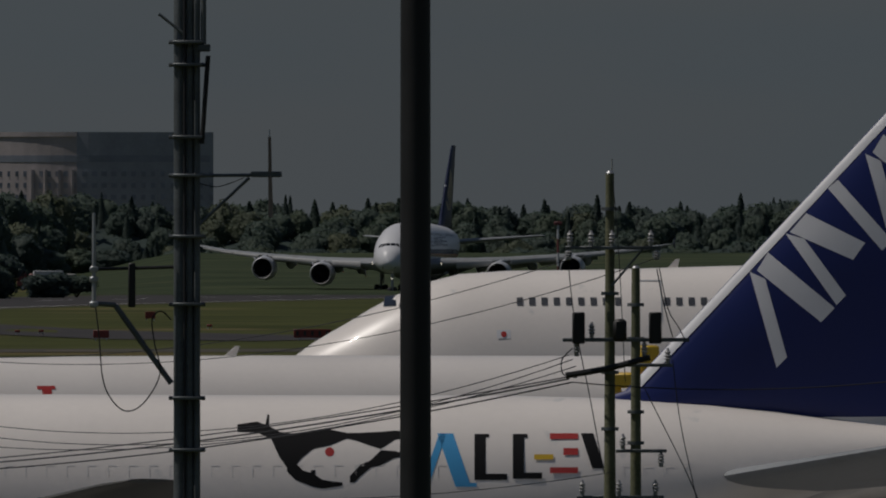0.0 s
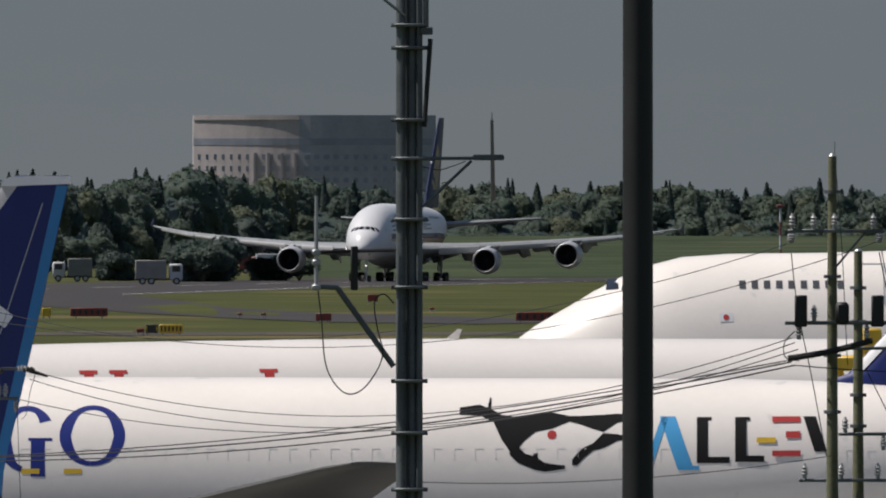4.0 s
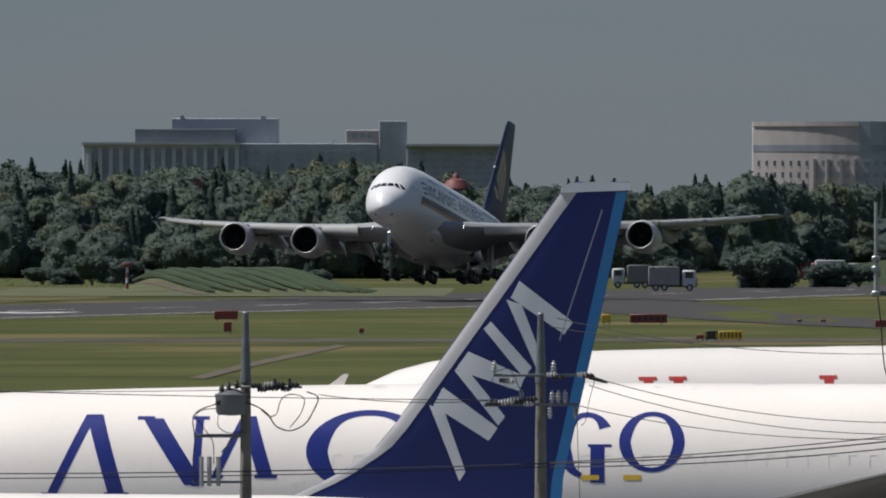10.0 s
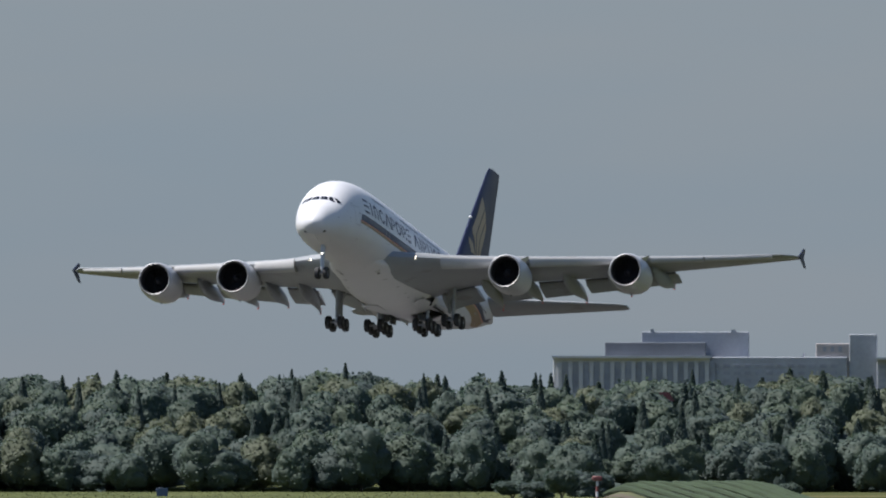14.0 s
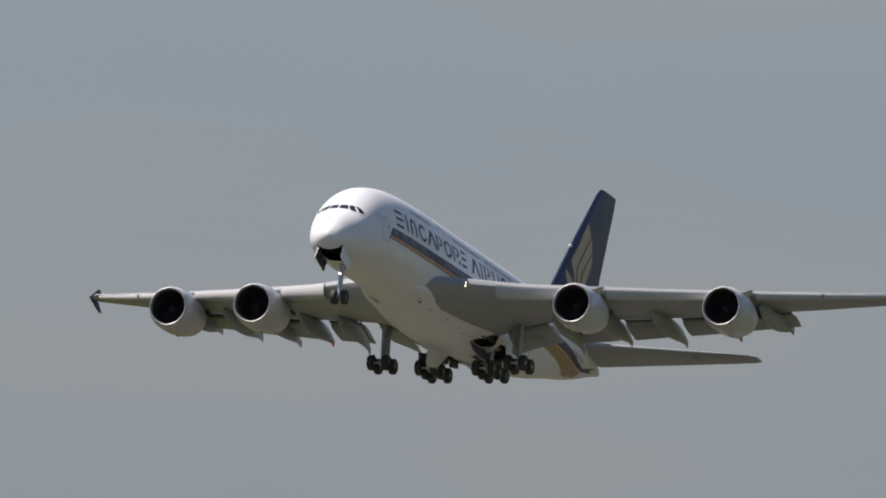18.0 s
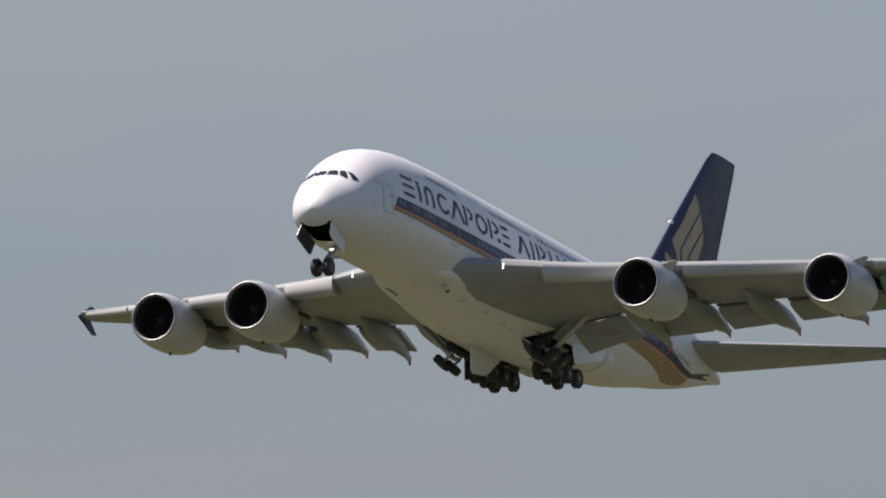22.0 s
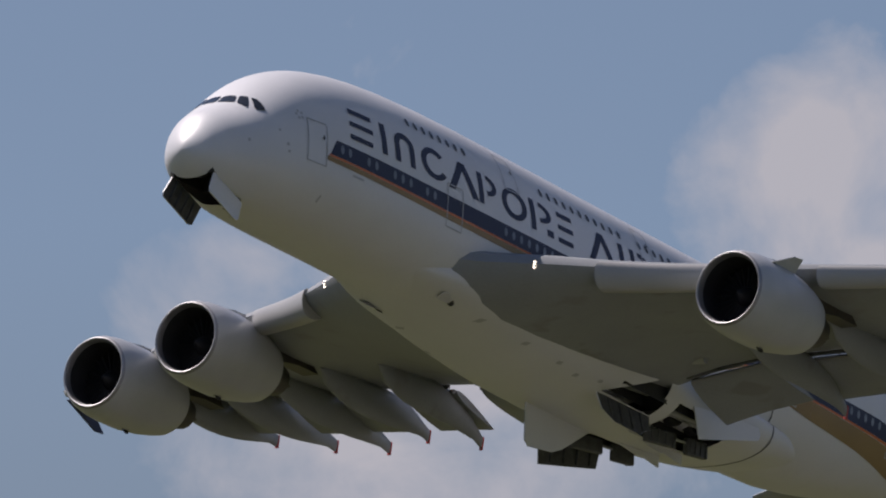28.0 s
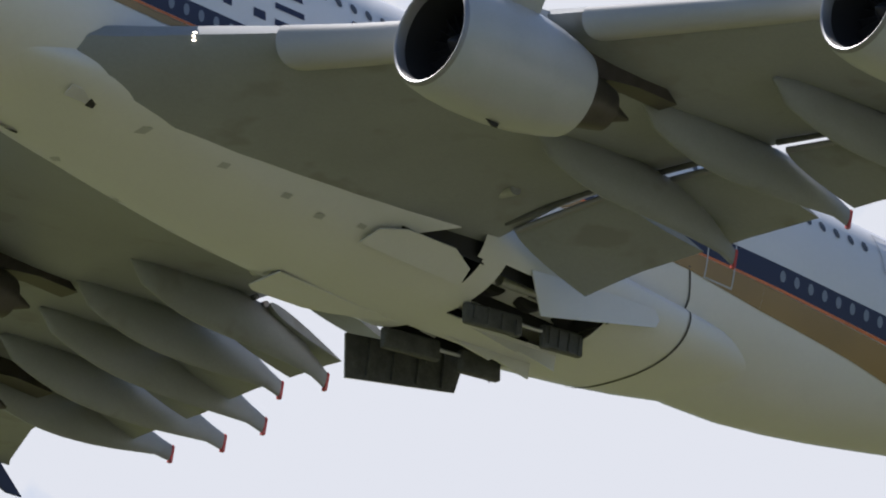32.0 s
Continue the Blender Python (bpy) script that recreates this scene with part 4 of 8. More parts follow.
def door(name, hinge, corners, lined, label="", material=WHITE, thick=0.05):
    """A gear door: a plate in the hinge's x and z, hanging down when open; its ribbed lining faces the side lined."""
    face = Matrix(((1, 0, 0, 0), (0, 0, 1, 0), (0, 1, 0, 0), (0, 0, 0, 1)))
    d = part(name, slab(bmesh.new(), corners, thick, face), material, liner, label, at=Vector(hinge))
    cx = sum(x for x, z in corners) / len(corners)
    cz = sum(z for x, z in corners) / len(corners)
    inner = [(cx + (x - cx) * 0.995, cz + (z - cz) * 0.99) for x, z in corners]
    off = Matrix.Translation((0, lined * (thick / 2 + 0.012), 0))
    part("door_lining", slab(bmesh.new(), inner, 0.02, off @ face), LINING, d, "dark ribbed door lining")
    wide = max(x for x, z in corners) - min(x for x, z in corners)
    for k in range(4):
        xr = min(x for x, z in corners) + wide * (k + 1) / 5
        zs = []
        for (xa, za), (xb, zb) in zip(corners, corners[1:] + corners[:1]):
            if (xa - xr) * (xb - xr) <= 0 and xa != xb:
                zs.append(za + (zb - za) * (xr - xa) / (xb - xa))
        lo, hi = min(zs), max(zs)
        part("door_rib", box(bmesh.new(), (xr, lined * (thick / 2 + 0.06), (lo + hi) / 2), (0.09, 0.1, max(0.05, (hi - lo) * 0.86))), LINING, d)
    return d


nose_doors, main_doors = {}, {1: [], -1: []}
for sd in (1, -1):
    nose_doors[sd] = door("nose_gear_door", (-3.72 + SH, sd * 1.1, 3.95), [(1.2, 0.0), (-1.2, 0.0), (-1.15, -0.98), (-0.95, -1.1), (1.2, -1.1), (1.3, -0.95)], -sd, "white nose gear door")
    part("leg_door", box(bmesh.new(), (0.1, -sd * 0.42, -1.5), (1.15, 0.07, 2.5), bevel=0.03), GREY, wing_legs[sd], "grey door fixed to the leg")
    # what still hangs under the open body bay: two dark panels joined by a rod
    for xa, xb, z0, z1 in ((-36.1, -38.5, 1.5, 2.2), (-39.4, -41.1, 1.72, 2.5)):
        bm = box(bmesh.new(), ((xa + xb) / 2 + SH, sd * 2.0, (z0 + z1) / 2), (abs(xa - xb), 0.3, z1 - z0), pose(0, 0, 0, 0, 7, 0), 0.06)
        for k in range(4):
            box(bm, (xb + (xa - xb) * (k + 0.5) / 4 + SH, sd * 2.17, (z0 + z1) / 2), (0.07, 0.06, (z1 - z0) * 0.8))
        part("bogie_door", bm, LINING, liner, "small dark ribbed gear door")
    part("door_rod", tube(bmesh.new(), (-38.2 + SH, sd * 2.0, 2.05), (-39.7 + SH, sd * 2.0, 2.2), 0.07, seg=8), STEEL, liner)
    part("keel_panel", slab(bmesh.new(), [(-36.2 + SH, 2.1), (-39.5 + SH, 1.76), (-39.65 + SH, 1.86), (-41.2 + SH, 1.68), (-41.2 + SH, 2.3)], 0.08,
                            Matrix(((1, 0, 0, 0), (0, 0, 1, sd * 0.62), (0, 1, 0, 0), (0, 0, 0, 1)))), WHITE, liner, "white keel panel between the bays")
# open main gear doors, each with its hinge, outline and the turn that shuts it
main_doors[1].append((door("wing_gear_door", (-33.0 + SH, 2.72, 2.16), [(2.1, 0.0), (1.9, -0.8), (1.0, -1.2), (-1.0, -1.25), (-2.0, -0.75), (-2.2, 0.0)], 1, "white wing gear door with dark lining"), 18, 122, True))
main_doors[-1].append((door("wing_gear_door", (-33.4 + SH, -1.0, 1.93), [(2.6, 0.0), (2.45, -1.7), (2.1, -1.95), (0.2, -1.7), (-0.6, -1.35), (-2.6, 0.0)], -1, "white wing gear door hanging open"), 0, -92, True))
main_doors[1].append((door("body_gear_door", (-40.0 + SH, 3.8, 3.2), [(2.8, -0.05), (2.2, -1.45), (-2.6, -0.2), (-2.75, 0.1), (-2.5, 0.4), (0.2, 0.25)], -1, "white body gear door hanging open"), 0, -75, False))
main_doors[-1].append((door("body_gear_door", (-38.5 + SH, -3.8, 2.7), [(2.5, -0.5), (2.3, -2.0), (-2.3, -0.98), (-2.45, -0.3), (-2.75, 0.45)], 1, "body gear door with dark ribbed lining", BELLY), 0, 75, False))
# ---- the airfield ----
F_PX, HORIZON, MID = 25500.0, 344.0, 784.0      # the reference view straight along y
AXIS = Vector((math.sin(radians(191.58)), math.cos(radians(191.58)), 0))   # along the runway, towards the camera
ACROSS = Vector((-AXIS.y, AXIS.x, 0))
RUN0 = Vector((111.9, 2356.8, 0))               # a point of the runway's centre line


def rise(y):
    """The runway swells slightly on the way."""
    rows = [(0, 0), (900, 0), (1050, 0.2), (1180, 0.65), (1300, 1.05), (1400, 1.12), (1500, 1.0), (1620, 0.68), (1750, 0.5), (1890, 0.5), (1950, 0.38), (2070, 0.16), (2244, -0.27), (2357, -0.43), (2600, -0.5), (5000, -0.5)]
    for a, b in zip(rows, rows[1:]):
        if a[0] <= y <= b[0]:
            return a[1] + (b[1] - a[1]) * (y - a[0]) / (b[0] - a[0])
    return 0.0


def ground_depth(v):
    """Distance at which the ground lies at height v of the reference view."""
    d = 1400.0
    for _ in range(40):
        d += 0.5 * (F_PX * (EYE[2] - rise(d)) / (v - HORIZON) - d)
    return d


def sheet(name, pts_rows, material, lift, label, category):
    """A paved or grown surface that follows the ground: rows of left and right edge points."""
    bm = bmesh.new()
    vs = [[bm.verts.new((p.x, p.y, rise(p.y) + lift)) for p in r] for r in pts_rows]
    for a, b in zip(vs, vs[1:]):
        for i in range(len(a) - 1):
            bm.faces.new((a[i], a[i + 1], b[i + 1], b[i]))
    bmesh.ops.recalc_face_normals(bm, faces=bm.faces)
    for f in bm.faces:
        if f.normal.z < 0:
            f.normal_flip()
    ob = new(name, mesh_of(name, bm, material, False))
    return tagged(ob, label, category, kind="structure")


GRASS = mat("mown airfield grass", (0.058, 0.069, 0.025), 0.95, vary=0.24, scale=0.03, fine=0.25, bump=0.3, tint=(0.086, 0.092, 0.034), spots=((0.125, 0.105, 0.050), 0.018, 0.57), spec=0.05)
ASPHALT = mat("runway asphalt", (0.052, 0.048, 0.047), 0.85, vary=0.2, scale=0.06, fine=2.0, bump=0.1, spots=((0.055, 0.05, 0.045), 0.03, 0.6), spec=0.2)
CONCRETE = mat("apron concrete", (0.25, 0.245, 0.23), 0.85, vary=0.15, scale=0.05, fine=1.5, bump=0.1, spots=((0.2, 0.2, 0.19), 0.06, 0.64))
MARK = mat("white runway marking", (0.72, 0.72, 0.70), 0.7, vary=0.15, scale=0.6)
DIRT = mat("bare earth", (0.090, 0.072, 0.047), 0.95, vary=0.25, scale=0.2, fine=2)
TREAD = mat("dusty streaked asphalt", (0.076, 0.069, 0.054), 0.85, vary=0.3, scale=0.1, spec=0.2)
DULLMARK = mat("worn taxiway edge marking", (0.14, 0.13, 0.115), 0.85, vary=0.3, scale=0.2, spec=0.2)

bm = bmesh.new()
gy = [-600, 0, 300, 600, 900, 1050, 1180, 1300, 1400, 1500, 1620, 1750, 1890, 1950, 2070, 2244, 2357, 2600, 3200, 4000, 4900]
gx = [-3000, -1500, -700, -400, -200, -100, 0, 100, 200, 400, 700, 1500, 3000]
gv = [[bm.verts.new((x, y, rise(max(0, y)))) for x in gx] for y in gy]
for a, b in zip(gv, gv[1:]):
    for i in range(len(gx) - 1):
        bm.faces.new((a[i], a[i + 1], b[i + 1], b[i]))
tagged(new("ground", mesh_of("ground", bm, GRASS, False)), "mown green airfield grass reaching to the woods", "grass", kind="structure")

STEPS = list(range(-1300, 2300, 25))


def strip(o0, o1):
    return [[RUN0 + AXIS * s + ACROSS * o for o in (o0, o1)] for s in STEPS]


sheet("runway_shoulder", strip(-33, 33), TREAD, 0.02, "dark asphalt shoulder along the runway", "runway")
sheet("runway", strip(-30, 30), ASPHALT, 0.04, "dark grey asphalt runway with white markings", "runway")
for o, paint in ((-29, DULLMARK), (29, MARK)):
    sheet("runway_edge_line", strip(o - 0.3, o + 0.3), paint, 0.05, "painted white runway edge line", "marking")


def on_ground(u, v):
    d = ground_depth(v)
    return Vector((d * (u - MID) / F_PX, d, rise(d)))


# touchdown bars and centre line dashes
for s in range(-1000, 2200, 60):
    a = RUN0 + AXIS * s
    sheet("centre_dash", [[a + ACROSS * -0.3, a + ACROSS * 0.3], [a + AXIS * 30 + ACROSS * -0.3, a + AXIS * 30 + ACROSS * 0.3]], MARK, 0.05, "white runway centre line dash", "marking")
for s in range(860, 1180, 150):
    for o in (-14, -9, 9, 14):
        a = RUN0 + AXIS * s + ACROSS * o
        sheet("touchdown_bar", [[a + ACROSS * -1.4, a + ACROSS * 1.4], [a + AXIS * 24 + ACROSS * -1.4, a + AXIS * 24 + ACROSS * 1.4]], MARK, 0.05, "white touchdown zone bar on the runway", "marking")

# taxiways, exit, service road, apron
sheet("taxiway", [[Vector((x, 1209 + 0.05 * x, 0)), Vector((x, 1231 + 0.05 * x, 0))] for x in range(-400, 460, 40)], TREAD, 0.03, "grey asphalt taxiway across the grass", "taxiway")
ex_l = [on_ground(*q) for q in ((930, 498), (1010, 506), (1080, 516), (1180, 527), (1250, 538), (1420, 548), (1700, 556), (1980, 561))]
ex_r = [on_ground(*q) for q in ((760, 522), (860, 533), (990, 540), (1100, 548), (1240, 556), (1420, 564), (1700, 568), (1980, 563))]
sheet("exit_taxiway", [[a, b] for a, b in zip(ex_l, ex_r)], ASPHALT, 0.06, "dark asphalt runway exit", "taxiway")
sheet("apron", [[Vector((-90, y, 0)), Vector((60, y, 0)), Vector((240, y, 0))] for y in (270, 400, 500, 640)], CONCRETE, 0.03, "pale concrete parking apron", "apron")
for u, v, w in ((420, 583, 60), (700, 584, 50), (960, 581, 130), (-150, 583, 40), (1330, 585, 90)):
    a, b = on_ground(u, v + 1.5), on_ground(u + w, v - 1)
    sheet("bare_patch", [[Vector((a.x, a.y, 0)), Vector((b.x, a.y, 0))], [Vector((a.x, b.y, 0)), Vector((b.x, b.y, 0))]], DIRT, 0.045, "bare orange earth patch in the grass", "earth")
pa = [on_ground(*q) for q in ((200, 652), (292, 628), (382, 609), (462, 593))]
pb = [on_ground(*q) for q in ((226, 654), (318, 630), (402, 612), (482, 595))]
sheet("dirt_track", [[a, b] for a, b in zip(pa, pb)], DIRT, 0.045, "brown dirt track through the grass", "track")

DRYGRASS = mat("pale dry meadow", (0.098, 0.096, 0.044), 0.95, vary=0.4, scale=0.04, fine=0.5, tint=(0.142, 0.124, 0.066), spots=((0.085, 0.095, 0.036), 0.02, 0.55), spec=0.05)
LUSH = mat("lush meadow", (0.074, 0.092, 0.034), 0.95, vary=0.4, scale=0.05, fine=0.5, tint=(0.108, 0.122, 0.048), spots=((0.125, 0.115, 0.056), 0.02, 0.6), spec=0.05)


def beside_runway(d):
    """Side of the runway's shoulder that faces the woods."""
    s = (d - RUN0.y) / AXIS.y
    return (RUN0 + AXIS * s).x - 42


def meadow_row(d):
    right = min(beside_runway(d), d * (60 + (d - 1870) * 0.05 - MID) / F_PX)
    left = d * (-1300 - MID) / F_PX
    return [Vector((left + (right - left) * k / 4, d, 0)) for k in range(5)]


sheet("dry_meadow", [meadow_row(d) for d in (1600, 1700, 1800, 1870, 2000, 2130)], DRYGRASS, 0.05, "pale dry meadow between runway and woods", "meadow")
sheet("lush_meadow", [meadow_row(d) for d in (2130, 2250, 2350, 2480)], LUSH, 0.05, "green rough meadow along the foot of the woods", "meadow")

FIELD = mat("rough green field", (0.042, 0.060, 0.033), 0.95, vary=0.3, scale=0.03, fine=0.4, tint=(0.066, 0.082, 0.044), spots=((0.080, 0.082, 0.046), 0.015, 0.6), spec=0.05)


def field_z(u, d):
    a = max(0.0, min(1.0, (u - 1360) / 220.0))
    return rise(d) + 0.06 + 4.6 * a * a * (3 - 2 * a) * ((d - 2260) / 840.0)


bm = bmesh.new()
fv = [[bm.verts.new((d * (u - MID) / F_PX, d, field_z(u, d))) for u in range(1300, 3001, 50)] for d in range(2260, 3101, 70)]
for a, b in zip(fv, fv[1:]):
    for i in range(len(a) - 1):
        bm.faces.new((a[i], a[i + 1], b[i + 1], b[i]))
tagged(new("field", mesh_of("field", bm, FIELD)), "rough green field climbing gently to the woods", "field", kind="structure")

# the tea-row mound past the runway
HEDGE = mat("clipped hedge leaves", (0.022, 0.042, 0.012), 0.9, vary=0.4, scale=1.2, fine=6, bump=0.6)
MEADOW = mat("rough meadow grass", (0.065, 0.085, 0.028), 0.95, vary=0.3, scale=0.08, fine=1.0, tint=(0.11, 0.11, 0.045))


def mound_z(x, y):
    a = max(0.0, min(1.0, (y - 1850) / 130)) * max(0.0, min(1.0, (2080 - y) / 40))
    b = max(0.0, min(1.0, (x + 56) / 8)) * max(0.0, min(1.0, (-20 - x) / 14))
    return rise(y) + 0.10 + 2.5 * (a * a * (3 - 2 * a)) * (b * b * (3 - 2 * b))


bm = bmesh.new()
vs = [[bm.verts.new((x, y, mound_z(x, y) - (0.3 if x in (-74, -8) else 0))) for x in range(-74, -7, 2)] for y in range(1840, 2100, 10)]
for a, b in zip(vs, vs[1:]):
    for i in range(len(a) - 1):
        bm.faces.new((a[i], a[i + 1], b[i + 1], b[i]))
tagged(new("mound", mesh_of("mound", bm, MEADOW)), "low grassy mound with clipped hedge rows", "mound", kind="structure")
lane = bmesh.new()
lv = []
for i in range(14):
    y = 1862 + 8.5 * i
    x = -41.0 - 15.0 * i / 13
    lv.append([lane.verts.new((q, y, mound_z(q, y) + 0.06)) for q in (x - 0.9, x + 0.9)])
for a, b in zip(lv, lv[1:]):
    lane.faces.new((a[0], a[1], b[1], b[0]))
tagged(new("lane", mesh_of("lane", lane, DIRT)), "brown lane climbing beside the hedge rows", "path", kind="structure")
for k in range(10):
    hd_ = thing("hedge_row", "clipped dark green hedge row on the mound", "hedge", group="hedge rows on the mound")
    pts = []
    for i in range(13):
        u = i / 12
        x = -50 + 2.3 * k + (1 - u) * 13 - 2.5
        y = 1868 + 104 * u + 3.1 * k
        pts.append(Vector((x, y, mound_z(x, y) + 0.34)))
    bm = bmesh.new()
    rings = []
    rnd = random.Random(k)
    for i, p in enumerate(pts):
        fat = (0.25, 0.7, 1.0)[min(2, i)]
        rings.append([p + fat * Vector((0.5 * math.cos(a) * rnd.uniform(0.85, 1.15), 0, 0.45 * math.sin(a) * rnd.uniform(0.85, 1.15))) for a in [2 * math.pi * j / 8 for j in range(8)]])
    part("foliage", loft(rings, bm), HEDGE, hd_)
# ---- parked aircraft ----
def jet_rows(L, w, zc, up, dn):
    """A single-deck body: length, half width, middle height, rise to crown and keel."""
    return [(0, zc - 0.35 * up / 2.7, zc - 0.45 * up / 2.7, 0.05, zc - 0.4), (-0.4, zc + 0.05 * up, zc - 0.42 * dn, w * 0.33, zc - 0.35), (-1.2, zc + 0.26 * up, zc - 0.62 * dn, w * 0.56, zc - 0.25),
            (-2.4, zc + 0.48 * up, zc - 0.79 * dn, w * 0.75, zc - 0.15), (-4.0, zc + 0.78 * up, zc - 0.91 * dn, w * 0.90, zc - 0.06), (-6.0, zc + 0.95 * up, zc - 0.98 * dn, w * 0.98, zc),
            (-8.5, zc + up, zc - dn, w, zc), (-0.70 * L, zc + up, zc - dn, w, zc), (-0.78 * L, zc + 0.98 * up, zc - 0.72 * dn, w * 0.95, zc + 0.1), (-0.86 * L, zc + 0.88 * up, zc - 0.2 * dn, w * 0.75, zc + 0.45),
            (-0.93 * L, zc + 0.70 * up, zc + 0.2 * dn, w * 0.48, zc + 1.0), (-0.98 * L, zc + 0.6 * up, zc + 0.34 * dn, w * 0.22, zc + 1.3), (-L, zc + 0.55 * up, zc + 0.42 * dn, w * 0.1, zc + 1.35)]


def jet(name, label, m, rows, L, wing, fin_rows_, fin_paint, stab, engines, paint, gears, pane=(-2.15, None)):
    """A parked airliner, x forward with its nose at 0, standing on z = 0."""
    j = thing(name, label, "airplane", m, group="parked airliners")
    body = Hull(rows, 0.0)
    xs_ = [0, -0.08, -0.2, -0.45, -0.8, -1.3, -1.9, -2.6, -3.4, -4.3, -5.3, -6.5, -8, -10] + [-(0.2 + 0.05 * i) * L for i in range(14)] + [-0.88 * L, -0.91 * L, -0.94 * L, -0.97 * L, -0.99 * L, -L]
    xs_ = sorted(set(xs_), reverse=True)
    part("fuselage", body.skin(xs_, 120), paint, j, "white painted fuselage")
    f = part("tail_fin", loft([wing_ring(x, 0, z, c, th, 0, upright=True) for x, z, c, th in fin_rows_]), fin_paint, j, "painted tail fin")
    for sd in (1, -1):
        rings = [wing_ring(x, y, z, c, th, dr, sd) for y, x, z, c, th, dr in wing]
        w_ = part("wing", loft(rings), WINGDARK, j, "dark grey swept wing")
        part("tailplane", loft([wing_ring(x, y, z, c, 0.10, 0, sd) for y, x, z, c in stab]), GREY, j, "grey tailplane")
        for y, x, z, r in engines:
            c = (x, sd * y, z)
            part("nacelle", lathe(bmesh.new(), [(-0.3, r * 0.8), (0, r * 0.86), (-0.1, r * 0.93), (-0.8, r), (-2.0, r), (-3.6, r * 0.8), (-4.2, r * 0.7), (-4.2, r * 0.6), (-1.0, r * 0.6)], c, seg=32), paint, w_, "white engine nacelle")
            # fan coloured near black for the shade in the inlet
            part("fan", lathe(bmesh.new(), [(-0.8, r * 0.8), (-0.8, r * 0.25), (-0.4, 0.04)], c, seg=24), BLACK, w_, "engine fan, inlet shade put into its colour")
            part("core_nozzle", lathe(bmesh.new(), [(-3.4, r * 0.6), (-5.2, r * 0.4), (-5.2, r * 0.3)], c, seg=24), DARKMETAL, w_)
            part("pylon", slab(bmesh.new(), [(x - 1.2, z + r * 0.95), (x - 3.6, z + r + 0.55), (x - 7.5, z + r + 0.5), (x - 4.2, z + r * 0.5)], 0.3, Matrix(((1, 0, 0, 0), (0, 0, 1, sd * y), (0, 1, 0, 0), (0, 0, 0, 1)))), paint, w_)
    for gx_, gy_, top, r, axles, *dz in gears:
        wz = r + (dz[0] if dz else 0)
        bm = tube(bmesh.new(), (gx_, gy_, top), (gx_, gy_, wz), 0.13, 0.11)
        g = part("landing_gear", bm, STEEL, j, "landing gear leg with wheels")
        for a in axles:
            for s in (0.5, -0.5):
                bt, br = bmesh.new(), bmesh.new()
                wheel(bt, br, (gx_ + a, gy_ + s, wz), r, 0.36)
                part("tyre", bt, RUBBER, g)
                part("rim", br, STEEL, g)
    # cockpit panes
    for sd in (1, -1):
        for k in range(3):
            x0 = pane[0] - 0.62 * k
            zz = pane[1] or interp(rows, -2.4, 1) - 0.42
            bm = body.decal(bmesh.new(), [(x0, zz - 0.05), (x0 - 0.52, zz - 0.02), (x0 - 0.52, zz + 0.40), (x0 - 0.12, zz + 0.36)], sd, 0.02, 0.2)
            part("windscreen_pane", bm, GLASS, j, "dark cockpit pane")
    return j, body, f


FR_UP = 0.0062          # it stands slightly nose down


def nose_at(u, d, turn):
    """Standing place of a jet whose nose lies at u of the reference view, nose to the left, its tail turned nearer by turn degrees."""
    return pose(d * (u - MID) / F_PX, d, -29.0 * FR_UP, 0, math.degrees(FR_UP), 180 - turn)


# the freighter
FR_L, FR_TURN, FR_D, FR_U = 53.7, 4.0, 372.0, -625.0
fr_rows = jet_rows(FR_L, 2.52, 4.9, 2.72, 2.7)
fr_fin = [(-41.17, 7.0, 11.6, 0.04), (-43.47, 7.7, 9.4, 0.09), (-47.17, 11.6, 7.0, 0.1), (-50.87, 15.5, 3.9, 0.1), (-51.57, 15.85, 3.0, 0.08)]
fr_wing = [(2.0, -18.7, 3.2, 10.2, 0.12, 2.5), (8.0, -21.9, 3.75, 7.2, 0.115, 2), (16.0, -26.7, 4.7, 4.8, 0.11, 1), (23.2, -30.9, 5.75, 2.3, 0.1, 0), (23.8, -31.7, 5.9, 1.3, 0.08, 0)]
fr_stab = [(0.8, -45.15, 5.4, 6.6), (2.0, -46.05, 5.55, 5.9), (9.0, -51.05, 6.5, 2.3), (9.4, -51.65, 6.55, 1.5)]
freighter, fr_body, fr_tail = jet("freighter", "white twin-engined freighter with deep blue fin, parked", nose_at(FR_U, FR_D, FR_TURN), fr_rows, FR_L, fr_wing, fr_fin, TAILBLUE,
                                  fr_stab, [(7.9, -19.5, 1.95, 1.35)], CARGO_WHITE, [(-5.5, 0, 2.6, 0.5, (0,), 0.145), (-29.0, 4.65, 3.6, 0.58, (0.65, -0.65)), (-29.0, -4.65, 3.6, 0.58, (0.65, -0.65))])
FR_X0 = FR_D * (FR_U - MID) / F_PX


def fr_x(u):
    """Station along the freighter that shows at u."""
    k = (u - MID) / F_PX
    ct, st = math.cos(radians(FR_TURN)), math.sin(radians(FR_TURN))
    return -(k * (FR_D - 2.4) - FR_X0 + 0.17) / (ct + k * st)


def fr_z(v, u):
    x = fr_x(u)
    d = FR_D + x * math.sin(radians(FR_TURN)) - 2.0
    return EYE[2] - (v - HORIZON) * d / F_PX - FR_UP * (-x - 29.0)


def fr_quad(bm, pts, lift=0.007):
    """Paint on the camera's side between four u, v corners."""
    q = [(fr_x(u), fr_z(v, u)) for u, v in pts]
    fr_body.decal(bm, q, 1, lift, 0.12)
    return bm


